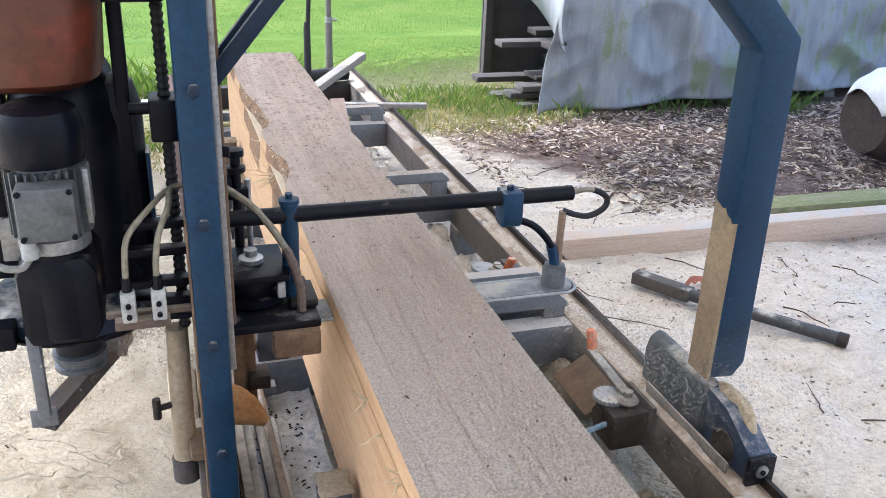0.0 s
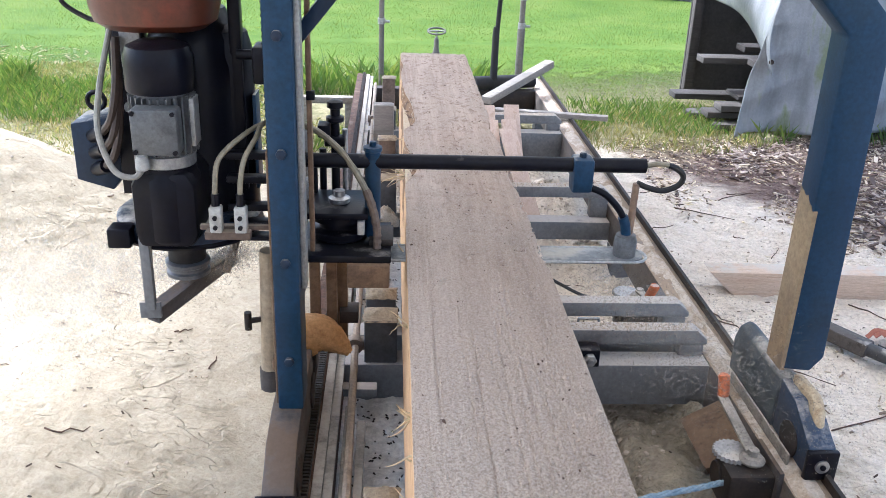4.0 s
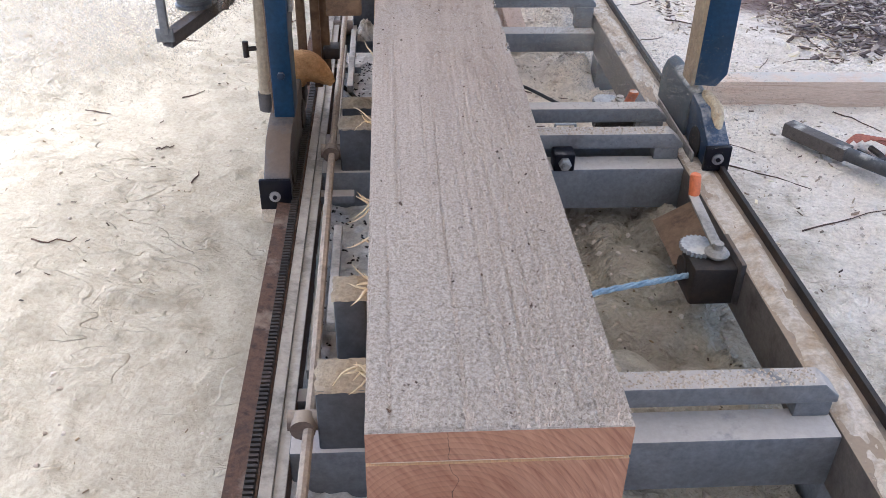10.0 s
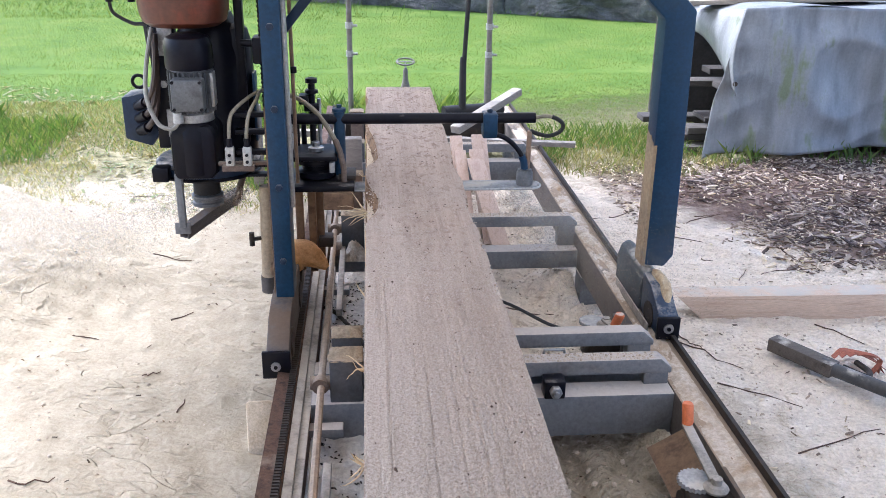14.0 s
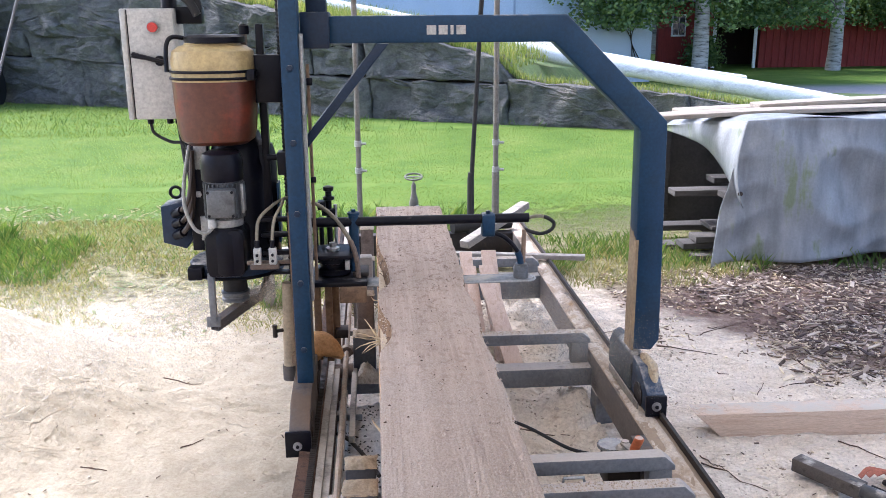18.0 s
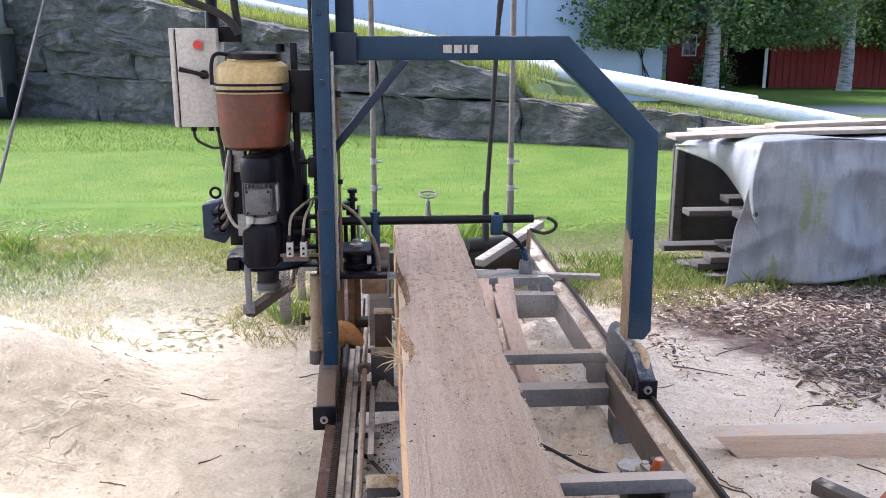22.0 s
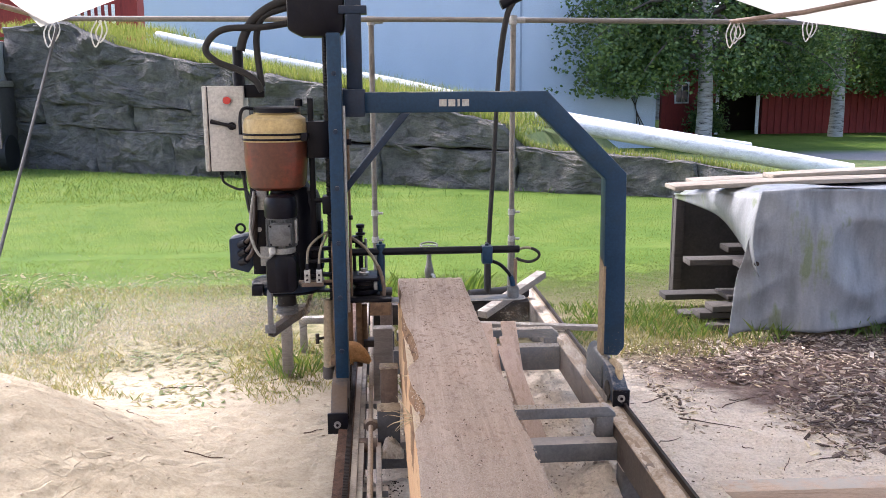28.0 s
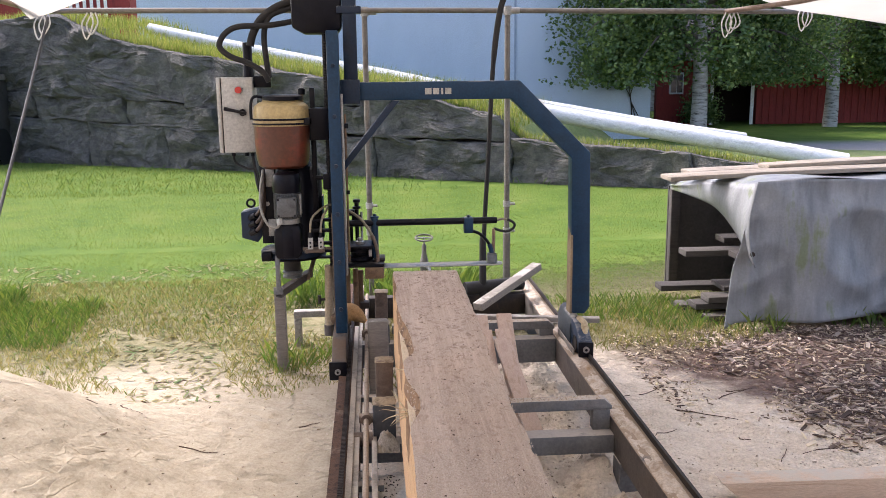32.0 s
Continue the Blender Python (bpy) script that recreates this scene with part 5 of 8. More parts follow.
carriage = thing("saw_carriage", "blue steel portal carriage with a chain saw head on rails", "sawmill")
M_BARSTEEL = surface("dusty_bar_steel", (0.12, 0.13, 0.14), (0.2, 0.21, 0.22), (0.09, 0.095, 0.1), 9, 90, 0.5, 0.4, 0.2, 0.001, dust=0.35, dust_col=(0.36, 0.34, 0.3))
M_CAKE = surface("caked_pale_sawdust", (0.36, 0.26, 0.15), (0.5, 0.4, 0.26), (0.27, 0.18, 0.1), 14, 100, 0.95, 0.0, 0.7, 0.006)
build_portal(carriage)
build_wheel_blocks(carriage)
build_guides(carriage)
build_head(carriage)


# ---- the bed's fittings ----
def build_winch(name, x, y, z, arm, grip, dusty):
    w = thing(name, "small hand winch with an orange crank grip on the rail" if not dusty else "hand winch buried in pale sawdust on the rail", "winch", "winches on the rail")
    part("winch_body", Build().box(x - 0.055, x + 0.062, y - 0.06, y + 0.05, z - 0.13, z - 0.02), M_BLACKRUST, w, "black winch frame", 0.008)
    part("drum", Build().bar((x - 0.06, y + 0.02, z - 0.07), (x + 0.05, y + 0.02, z - 0.07), 0.034, 16), M_BLACKRUST, w, "", smooth=True)
    gear = Build()
    prof = []
    for k in range(48):
        a = 2 * math.pi * k / 48
        r = 0.048 if k % 2 else 0.042
        prof.append((x - 0.02 + r * math.cos(a), y + 0.035 + r * math.sin(a)))
    gear.prism(prof, "z", z - 0.02, z - 0.008)
    part("gear_wheel", gear, M_WHITEGREY, w, "dust covered gear wheel")
    part("hub", Build().lathe([(0.03, z - 0.012), (0.032, z - 0.005), (0.024, z + 0.004), (0.013, z + 0.006), (0.013, z + 0.022)], x + 0.015, y - 0.005, 16), M_DUSTRAIL, w, "", smooth=True)
    a0, a1 = Vector((x + 0.012, y, z + 0.012)), Vector(arm)
    d = (a1 - a0).normalized()
    s = d.cross(Vector((0, 0, 1))).normalized() * 0.014
    u = Vector((0, 0, 0.004))
    part("crank_arm", Build().add([a0 - s - u, a0 + s - u, a1 + s - u, a1 - s - u, a0 - s + u, a0 + s + u, a1 + s + u, a1 - s + u],
                                  [(3, 2, 1, 0), (4, 5, 6, 7), (0, 1, 5, 4), (1, 2, 6, 5), (2, 3, 7, 6), (3, 0, 4, 7)]), M_DUSTRAIL, w, "pale flat crank arm", 0.002)
    g0 = Vector(arm) + Vector((0, 0, -0.004))
    part("crank_grip", Build().sweep([g0, g0 + Vector((0.002, 0, 0.012)), Vector(grip) - Vector((0, 0, 0.004)), grip], [0.013, 0.0155, 0.0155, 0.013], 16), M_ORANGE, w, "orange crank grip", smooth=True)
    part("mount_plate", Build().box(x + 0.055, 0.906, y - 0.075, y + 0.07, z - 0.12, z + 0.002), M_DUSTYBOX, w, "", 0.003)


build_winch("winch", 0.838, 1.075, 0.265, (0.862, 1.318, 0.28), (0.868, 1.342, 0.332), False)
build_winch("winch", 0.8, 2.0, 0.25, (0.82, 1.915, 0.275), (0.829, 1.89, 0.335), True)
rope = curve_points([(0.8, 1.06, 0.2), (0.7, 1.015, 0.215), (0.53, 0.94, 0.24), (0.36, 0.86, 0.25)], 8)
M_ROPE = surface("blue_grey_rope", (0.18, 0.26, 0.32), (0.26, 0.34, 0.4), (0.35, 0.4, 0.43), 30, 150, 0.9, 0.0, 0.6, 0.003)
bd = Build()
for k in range(3):
    bd.sweep([p + Vector((0, 0.0045 * math.cos(i * 1.1 + 2.1 * k), 0.0045 * math.sin(i * 1.1 + 2.1 * k))) for i, p in enumerate(rope)], 0.0045, 6)
solid("rope", bd, M_ROPE, "blue-grey twisted rope from the winch to the log", "rope", smooth=True)
solid("cable", Build().sweep(curve_points([(0.78, 2.03, 0.2), (0.68, 2.2, 0.14), (0.54, 2.5, 0.1), (0.3, 2.75, 0.08), (0.05, 2.95, 0.06)], 8), 0.0065, 8), M_RUBBER, "dark steel cable lying under the log", "cable", smooth=True)


def build_bed_fittings():
    nut = thing("log_clamp", "black square clamp plate with a nut on a bunk bar", "clamp")
    part("clamp_plate", Build().box(0.512, 0.574, 1.526, 1.582, 0.243, 0.3), M_BLACK, nut, "", 0.005)
    part("clamp_nut", Build().bar((0.543, 1.528, 0.272), (0.543, 1.508, 0.272), 0.019, 6), M_DULLSTEEL, nut, "dusty hex nut", 0.002)
    part("clamp_stud", Build().bar((0.543, 1.512, 0.272), (0.543, 1.498, 0.272), 0.009, 10), M_DULLSTEEL, nut)
    cat = thing("bed_catch", "small bent steel catch between the bunk bars", "catch")
    part("catch_frame", Build().sweep([(0.53, 1.69, 0.26), (0.54, 1.69, 0.318), (0.6, 1.69, 0.318), (0.61, 1.69, 0.265)], 0.005, 8), M_DULLSTEEL, cat)
    part("catch_bar", Build().box(0.44, 0.82, 1.665, 1.705, 0.246, 0.262), M_DULLSTEEL, cat, "", 0.003)
    # sloping wood guards beside the winch
    solid("sloping_board", Build().add([(0.8, 1.2, 0.13), (0.9, 1.19, 0.2), (0.9, 1.42, 0.2), (0.8, 1.43, 0.13), (0.81, 1.2, 0.115), (0.91, 1.19, 0.185), (0.91, 1.42, 0.185), (0.81, 1.43, 0.115)],
          [(0, 1, 2, 3), (7, 6, 5, 4), (4, 5, 1, 0), (5, 6, 2, 1), (6, 7, 3, 2), (7, 4, 0, 3)]), M_DIRTYWOOD, "brown sloping board against the rail", "board")
    # pale stakes leaning on the far bunk
    for x0, x1, y0, y1, z0, z1, w in ((0.474, 0.48, 3.9, 3.45, 0.42, 0.03, 0.066), (0.596, 0.6, 3.9, 3.4, 0.425, 0.03, 0.08), (0.49, 0.5, 3.82, 3.3, 0.36, 0.03, 0.06), (0.572, 0.6, 3.8, 3.3, 0.37, 0.03, 0.075), (0.56, 0.635, 3.72, 3.05, 0.34, 0.03, 0.085)):
        a, b = Vector((x0, y0, z0)), Vector((x1, y1, z1))
        d = (b - a).normalized()
        s = Vector((w / 2, 0, 0))
        u = s.cross(d).normalized() * 0.011
        if u.z < 0:
            u = -u
        solid("wooden_stake", Build().add([p + q for p in (a, b) for q in (-s - u, s - u, s + u, -s + u)], [(0, 1, 2, 3), (7, 6, 5, 4), (0, 4, 5, 1), (1, 5, 6, 2), (2, 6, 7, 3), (3, 7, 4, 0)]),
              M_STAKE, "pale pinkish sawn stake leaning on the far bunk bar", "stake", "stakes on the bunk", bevel=0.003)
    # plank and squared timber at the far end
    bd = Build().prism([(0.42, 4.36), (1.2, 4.2), (1.212, 4.25), (0.43, 4.41)], "z", 0.268, 0.296)
    solid("loose_plank", bd, M_PIECEWOOD, "weathered narrow plank lying across the rail", "plank", bevel=0.003)
    a, b = Vector((0.53, 4.52, 0.3)), Vector((0.99, 5.03, 0.43))
    d = (b - a).normalized()
    s = d.cross(Vector((0, 0, 1))).normalized() * 0.034
    u = s.cross(d).normalized() * 0.023
    solid("squared_timber", Build().add([p + q for p in (a, b) for q in (-s - u, s - u, s + u, -s + u)], [(0, 1, 2, 3), (7, 6, 5, 4), (0, 4, 5, 1), (1, 5, 6, 2), (2, 6, 7, 3), (3, 7, 4, 0)]),
          M_PIECEWOOD, "grey squared timber tilted on the far end of the bed", "timber", bevel=0.004)
    end = thing("bed_end_drive", "dark end beam and roller at the far end of the bed", "roller")
    part("end_beam", Build().box(-0.165, 0.905, 5.0, 5.08, 0.112, 0.25), M_BLACKRUST, end, "", 0.005)
    part("end_roller", Build().bar((0.5, 4.98, 0.3), (0.9, 5.1, 0.3), 0.045, 16), M_RUBBER, end, "", smooth=True)
    part("end_bracket", Build().box(0.35, 0.42, 4.95, 5.1, 0.25, 0.36), M_GREY, end, "", 0.004)
    side = thing("side_rest", "pale grey folded side rest by the geared rail", "rest")
    part("rest_plate", Build().box(-0.6, -0.28, 4.78, 4.84, 0.195, 0.235), M_DUSTRAIL, side, "", 0.004)
    part("rest_leg", Build().box(-0.6, -0.555, 4.785, 4.835, -0.01, 0.196), M_DUSTRAIL, side, "", 0.004)
    part("rest_leg", Build().box(-0.33, -0.285, 4.785, 4.835, -0.01, 0.196), M_DUSTRAIL, side, "", 0.004)
    solid("prop_post", Build().box(-0.66, -0.6, 4.3, 4.36, -0.02, 0.5), M_PIECEWOOD, "weathered wooden prop post in the grass", "post", bevel=0.005)
    solid("sawdust_clod", Build().prism([(1.63, 0.0), (1.78, 0.0), (1.76, 0.12), (1.66, 0.19)], "x", -0.37, -0.285), M_CRUMB, "grey sawdust covered wedge by the rail", "wedge", bevel=0.012)
    # wooden stop posts left of the log
    solid("stop_post", Build().box(-0.13, -0.024, 3.75, 3.82, 0.0, 0.45), M_PIECEWOOD, "grey dusty wooden post beside the log", "stop post", bevel=0.01)
    st = thing("support_strips", "pale dusty steel strips lying beside the geared rail", "steel strip")
    for x, y0, y1 in ((-0.152, 0.7, 1.35), (-0.118, 0.86, 1.28), (-0.15, 1.7, 2.6), (-0.115, 2.2, 2.9)):
        part("strip", Build().box(x, x + 0.022, y0, y1, 0.2, 0.228), M_DUSTRAIL, st, "", 0.003)
    for y in (0.62, 1.45, 2.4, 3.3):
        part("strip_bracket", Build().box(-0.166, -0.07, y, y + 0.04, 0.19, 0.215), M_GREY, st, "", 0.003)


M_STAKE = surface("pale_pink_sawn_wood", (0.46, 0.33, 0.26), (0.55, 0.42, 0.34), (0.4, 0.28, 0.2), 3, 40, 0.8, 0.0, 0.3, 0.002, (12, 1, 12), vary=0.12)
build_bed_fittings()


# ---- splinters on the log's edge, twigs and clods ----
M_FIBRE = surface("pale_wood_fibre", (0.46, 0.35, 0.2), (0.56, 0.45, 0.29), (0.38, 0.28, 0.15), 20, 100, 0.85, 0.0, 0.3, 0.001)
rng = random.Random(4)


def strand(p, length, w):
    """A torn flat sliver that tapers to a point."""
    a = rng.uniform(-0.9, 0.9)
    d = Vector((-math.cos(a), math.sin(a), rng.uniform(-0.5, 0.7)))
    side = d.cross(Vector((rng.uniform(-0.5, 0.5), rng.uniform(-0.5, 0.5), 1))).normalized()
    q, bd = Vector(p), Build()
    for k in range(7):
        f = k / 6
        e = side * w * (1 - f) ** 0.8 + side * 0.0003
        u = d.cross(side).normalized() * (0.0012 * (1 - f) + 0.0003)
        bd.v += [tuple(q - e - u), tuple(q + e - u), tuple(q + e + u), tuple(q - e + u)]
        q = q + d * length / 6
        d = (d + Vector((rng.uniform(-0.25, 0.25), rng.uniform(-0.3, 0.3), rng.uniform(-0.35, 0.3)))).normalized()
    bd.f = [(k * 4 + i, k * 4 + (i + 1) % 4, k * 4 + 4 + (i + 1) % 4, k * 4 + 4 + i) for k in range(6) for i in range(4)] + [(3, 2, 1, 0), (24, 25, 26, 27)]
    return bd


for y, n, long in ((0.175, 6, 0.052), (0.365, 5, 0.045), (0.49, 2, 0.04), (0.6, 5, 0.05), (0.94, 3, 0.1), (1.3, 1, 0.05), (1.91, 6, 0.085), (2.3, 1, 0.04)):
    tuft = thing("splinter_tuft", "pale torn splinters hanging from the sawn edge", "splinters", "splinters along the log")
    for k in range(n):
        part("splinter", strand((0.004, y + rng.uniform(-0.018, 0.018), CUT + rng.uniform(-0.012, 0.003)), long * rng.uniform(0.5, 1.25), rng.uniform(0.001, 0.0034)), M_FIBRE, tuft)
# knots and bark crumbs on the sawn face
knots = Build()
for k in range(1500):
    x, y = rng.uniform(0.01, BEAM_W - 0.012), rng.uniform(0.02, BEAM_L)
    if k > 280 and (y < 1.2 or noise.noise(Vector((x * 9, y * 3, 40))) < rng.uniform(-0.5, 0.35)):
        continue
    s = rng.uniform(0.0007, 0.002) * (1.7 if rng.random() < 0.08 else 1)
    a, l = rng.uniform(0, 3.14), rng.uniform(1, 2.6)
    c, q = math.cos(a), math.sin(a)
    knots.add([(x + s * (l * u * c - v * q), y + s * (l * u * q + v * c), BEAM_TOP + 0.0025 + w) for u, v, w in ((-1, -1, -0.001), (1, -1, -0.001), (1, 1, -0.001), (-1, 1, -0.001), (0, 0, s * 1.2))],
              [(0, 1, 4), (1, 2, 4), (2, 3, 4), (3, 0, 4)])
M_BARKBIT = surface("bark_crumbs", (0.06, 0.035, 0.025), (0.12, 0.07, 0.045), (0.03, 0.02, 0.015), 40, 200, 0.9, 0.0, 0.4, 0.001)
solid("bark_crumbs", knots, M_BARKBIT, "dark bark crumbs scattered on the sawn face", "bark crumbs", kind="stuff")
heaps = Build()
for k in range(70000):
    x, y = rng.uniform(0.002, BEAM_W - 0.003), 0.004 + (BEAM_L - 0.01) * rng.random() ** 1.7
    if (0.5 + 1.0 * noise.noise(Vector((x * 70, y * 2.5, 2))) + 0.5 * noise.noise(Vector((x * 9, y * 9, 7))) + 1.2 * (x - 0.14)) * (1.0 if y < 1.1 else max(0.12, 1.0 - 0.75 * (y - 1.1))) < rng.random():
        continue
    s = rng.uniform(0.0008, 0.0021) * (1.7 if rng.random() < 0.12 else 1)
    a = rng.uniform(0, 3.14)
    c, q = math.cos(a), math.sin(a)
    heaps.add([(x + s * (u * c - v * q), y + s * (u * q + v * c), BEAM_TOP + 0.0015 + w) for u, v, w in ((-1, -0.9, -0.001), (1.2, -0.6, -0.001), (-0.2, 1, -0.001), (0, 0, s * rng.uniform(0.7, 1.5)))], [(0, 1, 3), (1, 2, 3), (2, 0, 3)])
M_CHAFF = surface("sawdust_grains", (0.5, 0.41, 0.33), (0.63, 0.535, 0.45), (0.42, 0.335, 0.265), 50, 200, 0.95, 0.0, 0.3, 0.001)
solid("sawdust_grains", heaps, M_CHAFF, "pale sawdust grains lying on the sawn face", "sawdust", kind="stuff")


# ---- loose things on the ground right of the mill ----
def build_right_yard():
    beam = Build()
    pts = [(1.335, 2.492, 0.1), (1.4, 2.478, 0.0)]
    beam.prism([(1.2, 0.108), (1.33, -0.012), (4.4, -0.012), (4.4, 0.108)], "y", 2.478, 2.582)
    t = solid("sawn_timber", beam, M_TIMBER, "pale fresh sawn timber lying on the sand with a slanted end", "timber", "timbers on the ground", bevel=0.005)
    t.matrix_world = pose(0, 0.04, 0.0, 0, 0, -1.2)
    beam2 = Build().box(2.3, 4.6, 2.66, 2.82, -0.01, 0.095)
    t2 = solid("mossy_timber", beam2, M_MOSS, "grey mossy timber lying behind the fresh one", "timber", "timbers on the ground", bevel=0.008)
    t2.matrix_world = pose(0, 0.06, 0, 0, 0, -1.2)
    hook = thing("cant_hook", "dark wood and iron log lever lying on the sand", "log lever", at=(0, 0, 0))
    a, b, c = Vector((1.525, 2.195, 0.05)), Vector((1.66, 1.975, 0.05)), Vector((2.025, 1.505, 0.046))
    d = (b - a).normalized()
    s = d.cross(Vector((0, 0, 1))).normalized() * 0.03
    u = Vector((0, 0, 0.026))
    part("lever_head", Build().add([p + q for p in (a, b) for q in (-s - u, s - u, s + u, -s + u)], [(0, 1, 2, 3), (7, 6, 5, 4), (0, 4, 5, 1), (1, 5, 6, 2), (2, 6, 7, 3), (3, 7, 4, 0)]), M_LEVERWOOD, hook, "dark grey square wooden head", 0.005)
    part("lever_tube", Build().sweep([b - d * 0.05, b, c - (c - b).normalized() * 0.02, c], [0.028, 0.025, 0.025, 0.023], 18), M_DARKTUBE, hook, "dark grey tube handle", smooth=True)
    part("tube_end", Build().sweep([c - (c - b).normalized() * 0.03, c + (c - b).normalized() * 0.006], 0.028, 18), M_BLACKRUST, hook, "", smooth=True)
    part("iron_hook", Build().sweep(curve_points([(1.69, 1.98, 0.06), (1.76, 1.94, 0.04), (1.8, 1.99, 0.03), (1.79, 2.06, 0.03)], 5), 0.011, 8), M_BLACKRUST, hook, "black iron hook", smooth=True)
    strap = thing("red_strap", "crumpled orange-red strap lying by the lever", "strap")
    for k in range(4):
        pts = curve_points([(1.72 + 0.02 * k, 2.1 - 0.015 * k, 0.03 + 0.012 * k), (1.78 + 0.01 * k, 2.13 - 0.03 * k, 0.045 + 0.01 * k), (1.85, 2.07 - 0.02 * k, 0.035 + 0.01 * k), (1.88 - 0.02 * k, 2.0, 0.02)], 5)
        bd = Build()
        n = len(pts)
        for p in pts:
            bd.v += [(p.x, p.y - 0.012, p.z), (p.x, p.y + 0.012, p.z), (p.x, p.y + 0.012, p.z + 0.003), (p.x, p.y - 0.012, p.z + 0.003)]
        for i in range(n - 1):
            for q in range(4):
                bd.f.append((i * 4 + q, i * 4 + (q + 1) % 4, i * 4 + 4 + (q + 1) % 4, i * 4 + 4 + q))
        part("strap_fold", bd, M_STRAP, strap)
    # dark log under a pale sheet
    log = thing("bark_log", "dark bark log with a pale sheet thrown over it", "log")
    axis, n, m = [(3.68, 3.38), (5.6, 3.2)], 26, 14
    bd = Build()
    for j in range(m):
        f = j / (m - 1)
        r0 = 0.27 * (0.72 if j == 0 else 0.93 if j == 1 else 1)
        for k in range(n):
            a = 2 * math.pi * k / n
            r = r0 * (1 + 0.08 * noise.noise(Vector((math.cos(a) * 1.5, math.sin(a) * 1.5, f * 5))) + 0.03 * noise.noise(Vector((math.cos(a) * 6, math.sin(a) * 6, f * 14))))
            x = axis[0][0] + (axis[1][0] - axis[0][0]) * max(0, f - (0.012 if j == 1 else 0))
            y = axis[0][1] + (axis[1][1] - axis[0][1]) * f
            bd.v.append((x, y + r * math.cos(a), 0.3 + r * math.sin(a)))
    for j in range(m - 1):
        for k in range(n):
            a, b = j * n + k, j * n + (k + 1) % n
            bd.f.append((a, b, b + n, a + n))
    bd.f += [tuple(range(n - 1, -1, -1)), tuple((m - 1) * n + k for k in range(n))]
    part("trunk", bd, M_BARKLOG, log, smooth=True)
    for x in (4.1, 5.2):
        part("bearer", Build().box(x, x + 0.1, 2.98, 3.75, -0.02, 0.045), M_PIECEWOOD, log, "", 0.005)
    sheet = Build()
    nu, nv = 22, 16
    for j in range(nv):
        for i in range(nu):
            f = i / (nu - 1)
            a = radians(22) + radians(140) * j / (nv - 1)
            x = 3.6 + 0.12 * abs(j / (nv - 1) - 0.35) + 1.9 * f
            y = 3.38 - 0.18 * f * 0.94
            r = (0.19 if i == 0 else 0.27 if i == 1 else 0.305) + 0.012 * noise.noise(Vector((x * 4, a * 3, 0))) + 0.006 * math.sin(x * 23 + a * 4)
            sheet.v.append((x, y - r * math.cos(a), 0.3 + r * math.sin(a)))
    sheet.f = [(j * nu + i, j * nu + i + 1, (j + 1) * nu + i + 1, (j + 1) * nu + i) for j in range(nv - 1) for i in range(nu - 1)]
    ob = part("cover_sheet", sheet, M_SHEET, log, "pale plastic sheet", smooth=True)
    th = ob.modifiers.new("thickness", "SOLIDIFY")
    th.thickness = 0.003


def tarp_material(name, a, b, moss):
    m, nt, bs = blank(name)
    co = coords(nt, False)
    streak = noise_node(nt, co, 2.2, 5, 0.6, (4, 4, 0.7))
    big = noise_node(nt, co, 1.4, 5, 0.65)
    fine = noise_node(nt, co, 60, 3, 0.7)
    col = ramp(nt, streak, [(0.3, a), (0.65, b)])
    green = math_node(nt, "MULTIPLY", math_node(nt, "SUBTRACT", math_node(nt, "MULTIPLY", big, streak), 0.27), 9.0 * moss, 0, True)
    col = mix(nt, green, col, (0.17, 0.2, 0.12))
    col = mix(nt, 1.0, col, ramp(nt, fine, [(0.3, (0.88, 0.88, 0.88)), (0.7, (1.05, 1.05, 1.05))]), "MULTIPLY")
    nt.links.new(col, bs.inputs["Base Color"])
    bs.inputs["Roughness"].default_value = 0.45
    bump(nt, bs, math_node(nt, "ADD", streak, fine), 0.25, 0.006)
    return m


M_TARP = tarp_material("grey_tarpaulin", (0.155, 0.163, 0.172), (0.285, 0.298, 0.31), 1.8)
M_SHEET = tarp_material("white_sheet", (0.6, 0.62, 0.64), (0.72, 0.73, 0.75), 0.1)
M_TIMBER = surface("fresh_timber", (0.52, 0.38, 0.28), (0.6, 0.47, 0.36), (0.46, 0.33, 0.24), 2.5, 40, 0.8, 0.0, 0.3, 0.002, (1, 14, 14), dust=0.5)
M_MOSS = surface("mossy_timber", (0.3, 0.26, 0.18), (0.2, 0.22, 0.08), (0.4, 0.34, 0.25), 5, 50, 0.9, 0.0, 0.4, 0.004, (1, 4, 4))
M_DARKTUBE = surface("dark_grey_tube", (0.045, 0.045, 0.047), (0.07, 0.07, 0.072), (0.1, 0.095, 0.09), 8, 80, 0.55, 0.2, 0.2, 0.001, dust=0.2)
M_LEVERWOOD = surface("dark_lever_wood", (0.07, 0.058, 0.05), (0.11, 0.095, 0.082), (0.05, 0.04, 0.035), 3, 40, 0.8, 0.0, 0.4, 0.003, (1, 10, 10), dust=0.12)
M_STRAP = surface("orange_red_strap", (0.26, 0.08, 0.045), (0.34, 0.11, 0.065), None, 20, 100, 0.8, 0.0, 0.2, 0.001)
build_right_yard()


